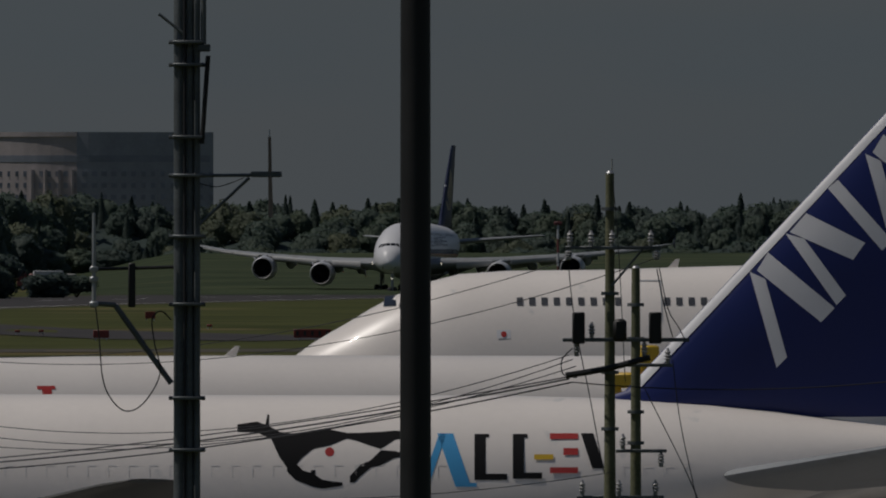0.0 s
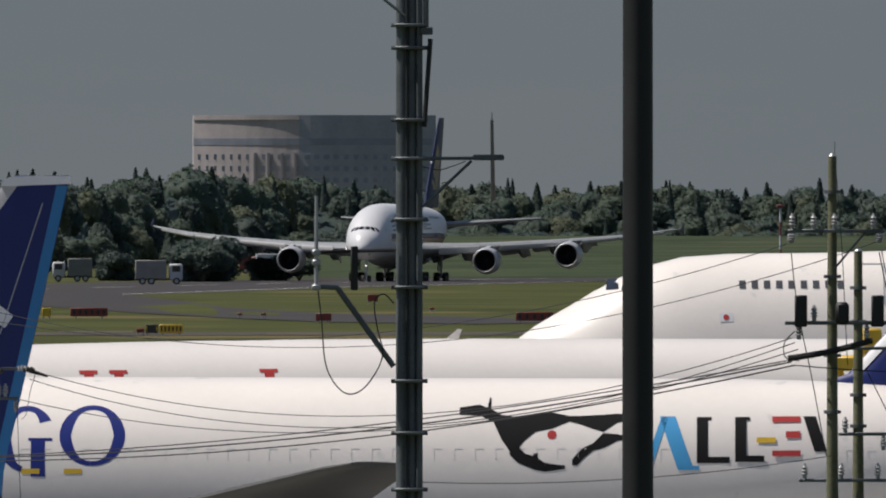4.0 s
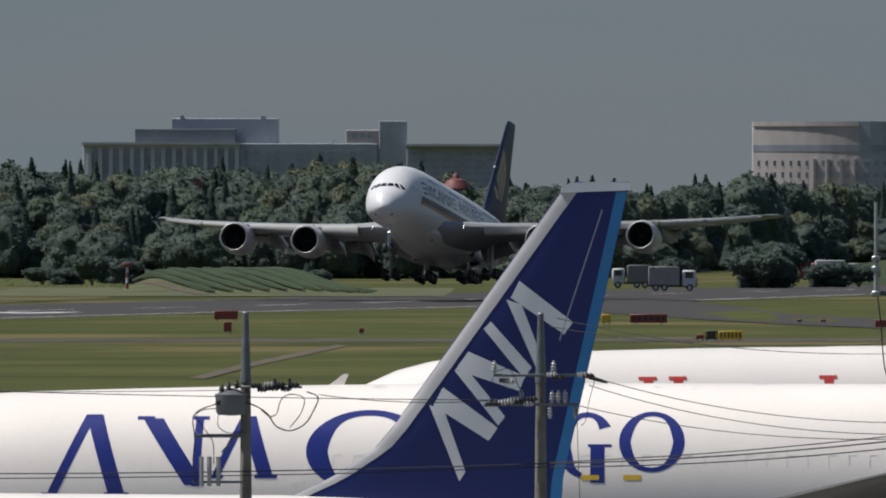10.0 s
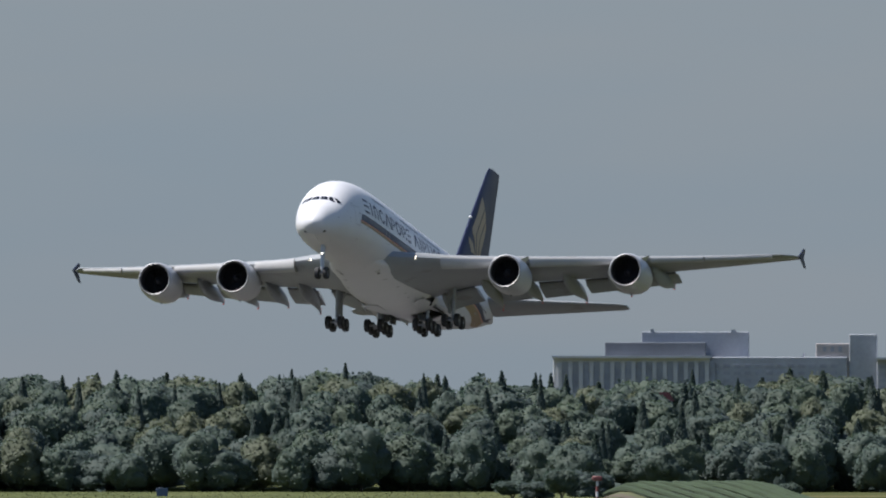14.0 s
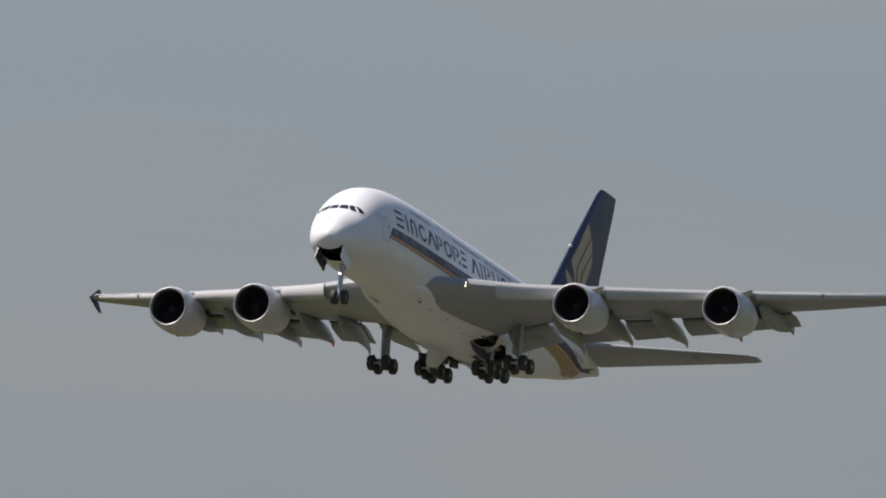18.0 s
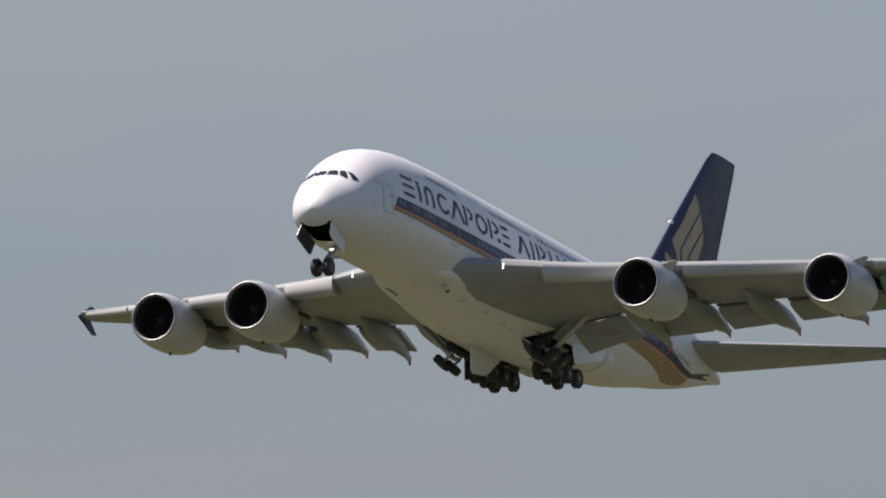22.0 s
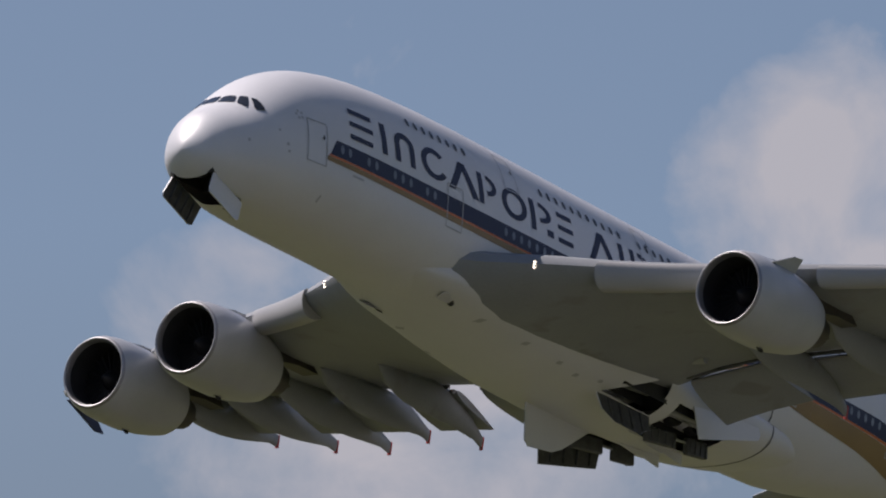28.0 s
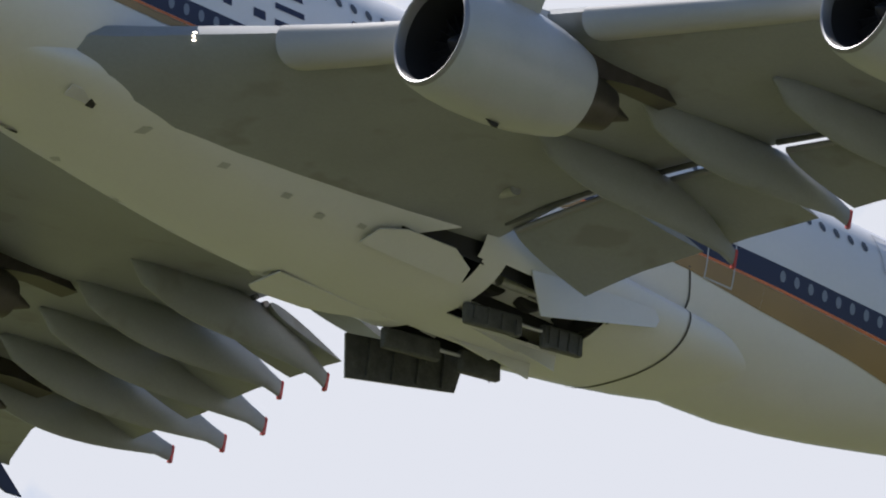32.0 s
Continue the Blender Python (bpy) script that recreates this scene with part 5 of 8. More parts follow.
def fr_bar(u0, v0, u1, v1, w, material, label):
    """A straight painted bar from one point to another, w wide along u."""
    part("painted_bar", fr_quad(bmesh.new(), [(u0 - w / 2, v0), (u0 + w / 2, v0), (u1 + w / 2, v1), (u1 - w / 2, v1)]), material, freighter, label)


def fr_ring(uc, vc, ru, rv, wu, wv, material, label, a0=0, a1=360):
    bm = bmesh.new()
    n = 44
    for i in range(n):
        a, b = radians(a0 + (a1 - a0) * i / n), radians(a0 + (a1 - a0) * (i + 1) / n)
        o = lambda t, ku, kv: (uc + (ru - ku) * math.cos(t), vc + (rv - kv) * math.sin(t))
        fr_quad(bm, [o(a, 0, 0), o(b, 0, 0), o(b, wu * abs(math.cos(b)) + wv * abs(math.sin(b)), wv), o(a, wu * abs(math.cos(a)) + wv * abs(math.sin(a)), wv)])
    bmesh.ops.remove_doubles(bm, verts=bm.verts, dist=0.004)
    part("painted_ring", bm, material, freighter, label)


LB = "deep blue title drawn as plain shapes"
for u0, v0, u1, v1, w in ((26, 716, -42, 858, 18), (32, 716, 74, 858, 29), (136, 723, 212, 840, 36), (219, 724, 214, 842, 14), (298, 722, 248, 826, 14), (305, 719, 338, 826, 27), (625, 724, 625, 850, 16), (680, 724, 680, 850, 26),
                       (748, 724, 748, 850, 24), (800, 724, 800, 850, 24), (925, 770, 925, 836, 25)):
    fr_bar(u0, v0, u1, v1, w, LETTERBLUE, LB)
for u0, u1, v0, v1 in ((108, 139, 719, 725), (206, 236, 719, 725), (908, 950, 768, 773), (-60, -30, 853, 859), (52, 96, 853, 859), (236, 262, 822, 828), (318, 358, 822, 828)):
    part("painted_bar", fr_quad(bmesh.new(), [(u0, v1), (u1, v1), (u1, v0), (u0, v0)]), LETTERBLUE, freighter, LB)
fr_ring(520, 780, 111, 72, 38, 10, LETTERBLUE, LB, 60, 305)
fr_ring(905, 770, 52, 58, 24, 9, LETTERBLUE, LB, 100, 325)
fr_ring(1021, 764, 58, 53, 20, 8, LETTERBLUE, LB)
# coloured title further aft and the long dark emblem
CT = "coloured title drawn as plain shapes"
for u0, v0, u1, v1, w, m_ in ((2036, 731, 2004, 824, 13, CYAN), (2040, 731, 2072, 824, 28, CYAN), (2102, 732, 2102, 813, 20, INK), (2170, 732, 2170, 811, 20, INK), (2292, 731, 2312, 793, 22, INK)):
    fr_bar(u0, v0, u1, v1, w, m_, CT)
for u0, u1, v0, v1, m_ in ((2058, 2096, 818, 825, CYAN), (2092, 2150, 802, 813, INK), (2160, 2212, 800, 811, INK), (2226, 2276, 731, 741, RED), (2250, 2276, 757, 769, RED), (2226, 2276, 791, 801, RED), (2094, 2118, 732, 738, INK), (2162, 2186, 732, 738, INK)):
    part("painted_bar", fr_quad(bmesh.new(), [(u0, v1), (u1, v1), (u1, v0), (u0, v0)]), m_, freighter, CT)
bm = bmesh.new()
for strip_ in ([(1671, 715, 728), (1706, 710, 729), (1731, 720, 740), (1746, 728, 772), (1766, 731, 800), (1786, 729, 774), (1806, 725, 758), (1836, 724, 752), (1866, 730, 740), (1886, 730, 745), (1906, 729, 752), (1926, 728, 758), (1951, 726, 742), (1986, 728, 735), (2006, 731, 733)],
               [(1760, 776, 798), (1774, 782, 812), (1788, 796, 818), (1806, 801, 825), (1822, 812, 828), (1838, 815, 826), (1858, 817, 823)], [(1802, 796, 812), (1810, 795, 820)],
               [(1871, 806, 817), (1880, 796, 817), (1890, 786, 806), (1908, 778, 791), (1926, 760, 787), (1951, 762, 774), (1975, 768, 771)]):
    for (ua, ta, ba), (ub, tb, bb) in zip(strip_, strip_[1:]):
        fr_quad(bm, [(ua, ba), (ub, bb), (ub, tb), (ua, ta)])
fr_quad(bm, [(1719, 722), (1727, 722), (1727, 699), (1724, 697)])
bmesh.ops.remove_doubles(bm, verts=bm.verts, dist=0.004)
part("dark_emblem", bm, INK, freighter, "long dark emblem drawn as a plain shape")
fr_ring(1835, 763, 8, 8, 8, 8, RED, "red dot")
for u, v, w in ((896, 822, 32), (971, 822, 32), (2198, 768, 34)):
    part("yellow_mark", fr_quad(bmesh.new(), [(u, v + 9), (u + w, v + 9), (u + w, v), (u, v)], 0.008), YELLOW, freighter, "small yellow rectangular mark")
# crew door and plugged windows
bm = bmesh.new()
for q in ([(-237, 757), (-235, 757), (-235, 880), (-237, 880)], [(-173, 757), (-171, 757), (-171, 880), (-173, 880)], [(-237, 757), (-171, 757), (-171, 759), (-237, 759)]):
    fr_quad(bm, [q[3], q[2], q[1], q[0]])
part("door_outline", bm, LINEGREY, freighter, "thin grey crew door outline")
for k in range(64):
    u = 420 + 36.5 * k
    if u > 2500 or 2030 < u < 2330:
        continue
    bm = bmesh.new()
    fr_quad(bm, [(u, 806), (u + 2, 806), (u + 2, 786), (u, 786)], 0.006)
    fr_quad(bm, [(u, 788), (u + 16, 788), (u + 16, 786), (u, 786)], 0.006)
    part("window_plug", bm, PLUG, freighter)
bm = bmesh.new()
slab(bm, [(0, 0), (-0.55, 0.42), (-0.68, 0.42), (-0.5, 0)], 0.05, Matrix.Translation((fr_x(425), 0, 7.6)) @ Matrix.Rotation(radians(90), 4, "X"))
part("blade_antenna", bm, CARGO_WHITE, freighter, "white blade antenna")


def fin_paint(owner, fin_rows_, half, quads, material, name, label):
    """Paint on the left face of a fin: quads of x, z corners."""
    for q in quads:
        bm = bmesh.new()
        n = 5
        vs = [[None] * (n + 1) for _ in range(n + 1)]
        for i in range(n + 1):
            for k in range(n + 1):
                a, b = i / n, k / n
                x = (1 - b) * ((1 - a) * q[0][0] + a * q[1][0]) + b * ((1 - a) * q[3][0] + a * q[2][0])
                z = (1 - b) * ((1 - a) * q[0][1] + a * q[1][1]) + b * ((1 - a) * q[3][1] + a * q[2][1])
                vs[i][k] = bm.verts.new((x, half(fin_rows_, x, z) + 0.01, z))
        for i in range(n):
            for k in range(n):
                bm.faces.new((vs[i][k], vs[i + 1][k], vs[i + 1][k + 1], vs[i][k + 1]))
        bmesh.ops.recalc_face_normals(bm, faces=bm.faces)
        part(name, bm, material, owner, label)


def fin_thick(rows, x, z):
    for (xa, za, ca, ta), (xb, zb, cb, tb) in zip(rows, rows[1:]):
        if za <= z <= zb:
            u = (z - za) / (zb - za)
            xl, c, th = xa + u * (xb - xa), ca + u * (cb - ca), ta + u * (tb - ta)
            s = max(0.001, min(0.999, (xl - x) / c))
            return 5 * c * th * (0.2969 * math.sqrt(s) - 0.126 * s - 0.3516 * s**2 + 0.2843 * s**3 - 0.1036 * s**4)
    return 0.05


def fin_edge(rows, z):
    for (xa, za, ca, ta), (xb, zb, cb, tb) in zip(rows, rows[1:]):
        if za <= z <= zb:
            u = (z - za) / (zb - za)
            return xa + u * (xb - xa), ca + u * (cb - ca)


def on_fin(kx, kz, marks):
    """Plain painted shapes of a fin: four corners each."""
    return [[(kx(u), kz(v)) for u, v in q] for q in marks]


def edge_strips(owner, rows, z0, z1, lead, trail, m_lead, m_trail):
    n = 8
    for i in range(n):
        za, zb = z0 + (z1 - z0) * i / n, z0 + (z1 - z0) * (i + 1) / n
        (xa, ca), (xb, cb) = fin_edge(rows, za), fin_edge(rows, zb)
        if lead:
            fin_paint(owner, rows, fin_thick, [[(xa - 0.02, za), (xa - lead, za), (xb - lead, zb), (xb - 0.02, zb)]], m_lead, "fin_edge", "white leading edge of the fin")
        if trail:
            fin_paint(owner, rows, fin_thick, [[(xa - ca + trail, za), (xa - ca + 0.01, za), (xb - cb + 0.01, zb), (xb - cb + trail, zb)]], m_trail, "rudder_edge", "light blue trailing strip of the fin")


edge_strips(fr_tail, fr_fin, 7.8, 15.4, 0.32, 0.0, LETTERWHITE, SKYBLUE)
fr_marks = [[(2583, 452), (2611, 465), (2649, 604), (2630, 622)], [(2616, 418), (2735, 517), (2710, 542), (2596, 450)], [(2648, 385), (2681, 394), (2755, 495), (2738, 512)], [(2685, 349), (2790, 402), (2768, 432), (2655, 382)],
            [(2724, 305), (2742, 290), (2838, 398), (2820, 416)], [(2791, 244), (2819, 257), (2857, 396), (2838, 414)], [(2824, 210), (2943, 309), (2918, 334), (2804, 242)]]
fin_paint(fr_tail, fr_fin, fin_thick, on_fin(lambda u: fr_x(u), lambda v: EYE[2] - (v - HORIZON) * (FR_D - 3) / F_PX, fr_marks), LETTERWHITE, "painted_shape", "white title drawn as plain slanted shapes")

# the twinjet whose fin stands in front
NR_D, NR_U0 = 340.0, 784.0


def nr_x(u):
    return -(NR_D * (u - MID) / F_PX + 33.0)


def nr_z(v):
    return EYE[2] - (v - HORIZON) * NR_D / F_PX


nr_rows = jet_rows(36.5, 1.88, 3.45, 2.0, 2.0)
nr_fin = [(nr_x(330), 5.1, nr_x(330) - nr_x(858), 0.02), (nr_x(450), nr_z(828), nr_x(450) - nr_x(862), 0.04), (nr_x(528), nr_z(775), nr_x(528) - nr_x(874), 0.06), (nr_x(562), nr_z(735), nr_x(562) - nr_x(883), 0.085),
          (nr_x(716), nr_z(520), nr_x(716) - nr_x(932), 0.095), (nr_x(848), nr_z(335), nr_x(848) - nr_x(973), 0.10), (nr_x(866), nr_z(312), nr_x(866) - nr_x(978), 0.10), (nr_x(884), nr_z(304), nr_x(884) - nr_x(979), 0.06)]
nr_wing = [(1.5, -13.5, 2.3, 7.6, 0.12, 2), (5.5, -16.2, 2.8, 5.2, 0.12, 1.5), (17.0, -22.2, 4.0, 1.7, 0.1, 0), (17.2, -22.4, 4.05, 1.2, 0.08, 0)]
nr_stab = [(0.6, -31.6, 4.2, 4.2), (1.2, -32.0, 4.25, 3.9), (7.0, -35.6, 4.9, 1.4), (7.2, -35.9, 4.92, 1.0)]
twinjet, nr_body, nr_tail = jet("twinjet", "small white twinjet with deep blue fin, parked on the apron", pose(-33.0, NR_D, 0, 0, 0, 180), nr_rows, 36.5, nr_wing, nr_fin, TAILBLUE, nr_stab,
                                [(4.85, -13.0, 1.35, 0.85)], CARGO_WHITE, [(-4.2, 0, 1.8, 0.35, (0,)), (-19.5, 2.85, 2.4, 0.55, (0,)), (-19.5, -2.85, 2.4, 0.55, (0,))])
edge_strips(nr_tail, nr_fin, 5.3, nr_z(740), 0.38, 0.27, FINEDGE, SKYBLUE)
edge_strips(nr_tail, nr_fin, nr_z(740), nr_z(322), 0.38, 0.27, FINEDGE, SKYBLUE)
fin_paint(nr_tail, nr_fin, fin_thick, [[(nr_x(930), nr_z(353)), (nr_x(932), nr_z(353)), (nr_x(856), nr_z(585)), (nr_x(854), nr_z(585))]], LINEGREY, "hinge_line", "thin pale rudder hinge line")
nr_marks = [[(625, 699), (650, 705), (689, 817), (678, 834)], [(649, 667), (746, 739), (730, 762), (632, 700)], [(669, 637), (697, 642), (759, 719), (747, 735)], [(694, 604), (794, 648), (784, 674), (671, 636)],
            [(721, 564), (734, 551), (806, 632), (793, 652)], [(761, 512), (788, 521), (826, 619), (814, 633)], [(784, 479), (879, 552), (864, 574), (769, 509)]]
fin_paint(nr_tail, nr_fin, fin_thick, on_fin(nr_x, nr_z, nr_marks), LETTERWHITE, "painted_shape", "white title drawn as plain slanted shapes")
bm = bmesh.new()
slab(bm, [(nr_x(856), nr_z(323)), (nr_x(863), nr_z(311)), (nr_x(874), nr_z(306)), (nr_x(920), nr_z(304)), (nr_x(982), nr_z(305)), (nr_x(980), nr_z(319)), (nr_x(920), nr_z(321)), (nr_x(874), nr_z(323))], 0.34, Matrix(((1, 0, 0, 0), (0, 0, 1, 0), (0, 1, 0, 0), (0, 0, 0, 1))))
part("fin_cap", bm, LETTERWHITE, nr_tail, "white fin cap")

# the wide white body behind the freighter
MD_D, MD_U = 446.0, 330.0
md_rows = jet_rows(54.5, 2.6, 5.05, 2.78, 2.75)
md_fin = [(-40.5, 7.4, 10.5, 0.04), (-42.5, 7.8, 9.0, 0.09), (-46.2, 11.7, 6.8, 0.10), (-49.9, 15.6, 3.9, 0.10)]
widebody, md_body, md_tail = jet("widebody_jet", "long white widebody jet with red title marks, parked behind the freighter", pose(MD_D * (MD_U - MID) / F_PX, MD_D, -0.19, 0, 0.35, 180 + 10), md_rows, 54.5,
                                 fr_wing, md_fin, CARGO_WHITE, fr_stab, [(7.9, -19.5, 1.95, 1.35)], PALEWHITE, [(-5.5, 0, 2.6, 0.5, (0,), 0.335), (-27.5, 4.65, 3.6, 0.58, (0.65, -0.65), 0.19), (-27.5, -4.65, 3.6, 0.58, (0.65, -0.65), 0.19)])


def md_x(u):
    k = (u - MID) / F_PX
    ct, st = math.cos(radians(10)), math.sin(radians(10))
    return -(k * (MD_D - 2.46) - MD_D * (MD_U - MID) / F_PX - 0.434) / (ct - k * st)


for u in (1003, 1056, 1322):
    bm = bmesh.new()
    md_body.decal(bm, [(md_x(u), 6.98), (md_x(u + 32), 6.98), (md_x(u + 32), 7.08), (md_x(u), 7.08)], 1)
    md_body.decal(bm, [(md_x(u + 8), 5.9), (md_x(u + 25), 5.9), (md_x(u + 25), 6.98), (md_x(u + 8), 6.98)], 1)
    part("painted_bar", bm, RED, widebody, "red title drawn as plain bars")
bm = slab(bmesh.new(), [(0, 0), (-0.55, 0.45), (-0.68, 0.45), (-0.5, 0)], 0.05, Matrix.Translation((md_x(1668), 0, 7.8)) @ Matrix.Rotation(radians(90), 4, "X"))
part("blade_antenna", bm, CARGO_WHITE, widebody, "white blade antenna")

# the humped four-engined jet
JB_D, JB_U = 597.0, 1721.0
jb_rows = [(0, 4.9, 4.7, 0.05, 4.8), (-0.5, 5.75, 3.95, 0.9, 4.85), (-1.5, 6.7, 3.3, 1.6, 4.95), (-3.3, 7.8, 2.75, 2.35, 5.05), (-5.1, 8.85, 2.45, 2.8, 5.1), (-7.2, 9.7, 2.3, 3.05, 5.15), (-9.1, 9.95, 2.2, 3.2, 5.15),
           (-12, 10.0, 2.2, 3.25, 5.15), (-28, 10.0, 2.2, 3.25, 5.15), (-33, 9.0, 2.2, 3.25, 5.15), (-38, 8.1, 2.2, 3.25, 5.15), (-48, 8.1, 2.25, 3.25, 5.2), (-56, 8.05, 3.6, 2.8, 5.8), (-63, 7.7, 5.2, 1.6, 6.4), (-68.5, 7.2, 6.4, 0.4, 6.8)]
jb_fin = [(-52.5, 7.8, 13.0, 0.04), (-54.5, 8.3, 11.5, 0.09), (-60, 14, 8, 0.1), (-65, 19.3, 4.2, 0.1)]
jb_wing = [(2.5, -20, 3.3, 15, 0.12, 3), (9, -25.5, 4.0, 11.0, 0.12, 2), (20, -34.5, 5.3, 6.8, 0.11, 1), (29.6, -42.2, 6.6, 3.8, 0.1, 0), (30, -42.8, 6.65, 3.0, 0.08, 0)]
jb_stab = [(1, -58, 6.2, 8.5), (2, -58.8, 6.3, 7.8), (10.8, -65.2, 7.4, 2.8), (11, -65.6, 7.45, 2.2)]
jumbo, jb_body, jb_tail = jet("jumbo_jet", "white four-engined jet with humped upper deck, parked", pose(JB_D * (JB_U - MID) / F_PX, JB_D, 0, 0, 0, 180), jb_rows, 68.5, jb_wing, jb_fin, CARGO_WHITE, jb_stab,
                              [(11.7, -22.5, 1.9, 1.3), (20.8, -30.5, 2.6, 1.3)], CARGO_WHITE, [(-7.7, 0, 2.4, 0.55, (0,)), (-33, 5.5, 3.4, 0.6, (0.7, -0.7)), (-33, -5.5, 3.4, 0.6, (0.7, -0.7)), (-36.5, 1.9, 2.6, 0.6, (0.7, -0.7)), (-36.5, -1.9, 2.6, 0.6, (0.7, -0.7))], (-4.8, 8.55))


def jb_x(u):
    return -JB_D * (u - JB_U) / F_PX


for u in [2165 + 21.7 * k for k in range(9)] + [2425 + 21.7 * k for k in range(12)]:
    x = jb_x(u)
    part("cabin_window", jb_body.decal(bmesh.new(), [(x + 0.13, 8.56), (x - 0.13, 8.56), (x - 0.13, 8.88), (x + 0.13, 8.88)], 1, 0.02, 0.2), PANE, jumbo)
x = jb_x(2135)
part("flag_field", jb_body.decal(bmesh.new(), [(x + 0.28, 7.2), (x - 0.28, 7.2), (x - 0.28, 7.55), (x + 0.28, 7.55)], 1, 0.012), LETTERWHITE, jumbo, "white flag field")
bm = bmesh.new()
for i in range(10):
    a, b = 2 * math.pi * i / 10, 2 * math.pi * (i + 1) / 10
    jb_body.decal(bm, [(x, 7.37), (x - 0.12 * math.cos(a), 7.37 + 0.12 * math.sin(a)), (x - 0.12 * math.cos(b), 7.37 + 0.12 * math.sin(b)), (x, 7.37)], 1, 0.025)
part("flag_disc", bm, RED, jumbo, "red disc of the flag")
bm = bmesh.new()
x = jb_x(2414)
for q in ([(x, 7.9), (x - 0.05, 7.9), (x - 0.05, 9.6), (x, 9.6)], [(x + 1.0, 7.9), (x + 0.95, 7.9), (x + 0.95, 9.6), (x + 1.0, 9.6)], [(x + 1.0, 9.55), (x, 9.55), (x, 9.6), (x + 1.0, 9.6)]):
    jb_body.decal(bm, q, 1, 0.02)
part("door_outline", bm, LINEGREY, jumbo, "grey upper deck door outline")
bm = slab(bmesh.new(), [(0, 0), (-0.45, 0.5), (-0.6, 0.5), (-0.5, 0)], 0.06, Matrix.Translation((jb_x(2428), 0, 9.98)) @ Matrix.Rotation(radians(90), 4, "X"))
part("blade_antenna", bm, CARGO_WHITE, jumbo, "white blade antenna")
# ---- woods, buildings and signs past the runway ----
def leaf_mat(name, shade, light, crown=0.14):
    """Foliage: every crown has a tone of its own, with clumps of leaves and fine grain in it. A bluish sheen stands for
    haze.
    """
    m = bpy.data.materials.new(name)
    m.use_nodes = True
    n, l = m.node_tree.nodes, m.node_tree.links
    b = n["Principled BSDF"]
    b.inputs["Roughness"].default_value = 0.7
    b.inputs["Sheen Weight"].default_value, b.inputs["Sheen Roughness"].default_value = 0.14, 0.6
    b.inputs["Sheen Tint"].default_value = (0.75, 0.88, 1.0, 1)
    co = n.new("ShaderNodeTexCoord")
    cell = n.new("ShaderNodeTexVoronoi")
    cell.inputs["Scale"].default_value = crown
    tone = n.new("ShaderNodeTexNoise")
    tone.inputs["Scale"].default_value, tone.inputs["Detail"].default_value = 0.03, 3.0
    clump = n.new("ShaderNodeTexNoise")
    clump.inputs["Scale"].default_value, clump.inputs["Detail"].default_value = 0.7, 7.0
    clump.inputs["Roughness"].default_value = 0.65
    oi = n.new("ShaderNodeObjectInfo")
    l.new(co.outputs["Object"], cell.inputs["Vector"])
    l.new(co.outputs["Object"], tone.inputs["Vector"])
    l.new(co.outputs["Object"], clump.inputs["Vector"])
    bw = n.new("ShaderNodeRGBToBW")
    l.new(cell.outputs["Color"], bw.inputs["Color"])
    sums = bw.outputs["Val"]
    geo = n.new("ShaderNodeNewGeometry")
    for src, k in ((tone.outputs["Fac"], 0.9), (clump.outputs["Fac"], 1.3), (oi.outputs["Random"], 0.4), (geo.outputs["Random Per Island"], 0.45)):
        ad = n.new("ShaderNodeMath")
        ad.operation = "MULTIPLY_ADD"
        ad.inputs[1].default_value = k
        l.new(src, ad.inputs[0])
        l.new(sums, ad.inputs[2])
        sums = ad.outputs["Value"]
    ramp = n.new("ShaderNodeMapRange")
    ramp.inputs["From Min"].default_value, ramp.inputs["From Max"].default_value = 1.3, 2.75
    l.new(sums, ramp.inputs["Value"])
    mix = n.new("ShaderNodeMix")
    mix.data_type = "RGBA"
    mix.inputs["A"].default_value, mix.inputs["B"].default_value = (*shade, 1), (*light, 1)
    l.new(ramp.outputs["Result"], mix.inputs["Factor"])
    l.new(mix.outputs["Result"], b.inputs["Base Color"])
    bp = n.new("ShaderNodeBump")
    bp.inputs["Strength"].default_value, bp.inputs["Distance"].default_value = 0.25, 0.4
    l.new(clump.outputs["Fac"], bp.inputs["Height"])
    l.new(bp.outputs["Normal"], b.inputs["Normal"])
    tr = n.new("ShaderNodeBsdfTranslucent")
    ms = n.new("ShaderNodeMixShader")
    ms.inputs["Fac"].default_value = 0.45
    l.new(mix.outputs["Result"], tr.inputs["Color"])
    l.new(b.outputs["BSDF"], ms.inputs[1])
    l.new(tr.outputs["BSDF"], ms.inputs[2])
    l.new(ms.outputs["Shader"], n["Material Output"].inputs["Surface"])
    return m


# leaf colours are paler and bluer than foliage, to imitate distance haze
LEAF = [leaf_mat("broad leaves tinted for haze", (0.048, 0.080, 0.058), (0.092, 0.124, 0.072)), leaf_mat("woodland leaves tinted for haze", (0.046, 0.077, 0.061), (0.082, 0.116, 0.078)),
        leaf_mat("olive leaves tinted for haze", (0.064, 0.088, 0.052), (0.116, 0.132, 0.068)), leaf_mat("cedar needles tinted for haze", (0.036, 0.061, 0.052), (0.062, 0.092, 0.070))]
BARK = mat("bark", (0.09, 0.07, 0.05), 0.9, vary=0.3, scale=2, fine=12)


def ball(fineness):
    """Corners and triangles of a unit sphere."""
    bm = bmesh.new()
    bmesh.ops.create_icosphere(bm, subdivisions=fineness, radius=1.0)
    bm.verts.index_update()
    out = [v.co.copy() for v in bm.verts], [tuple(v.index for v in f.verts) for f in bm.faces]
    bm.free()
    return out


BALLS = {k: ball(k) for k in (3, 4)}


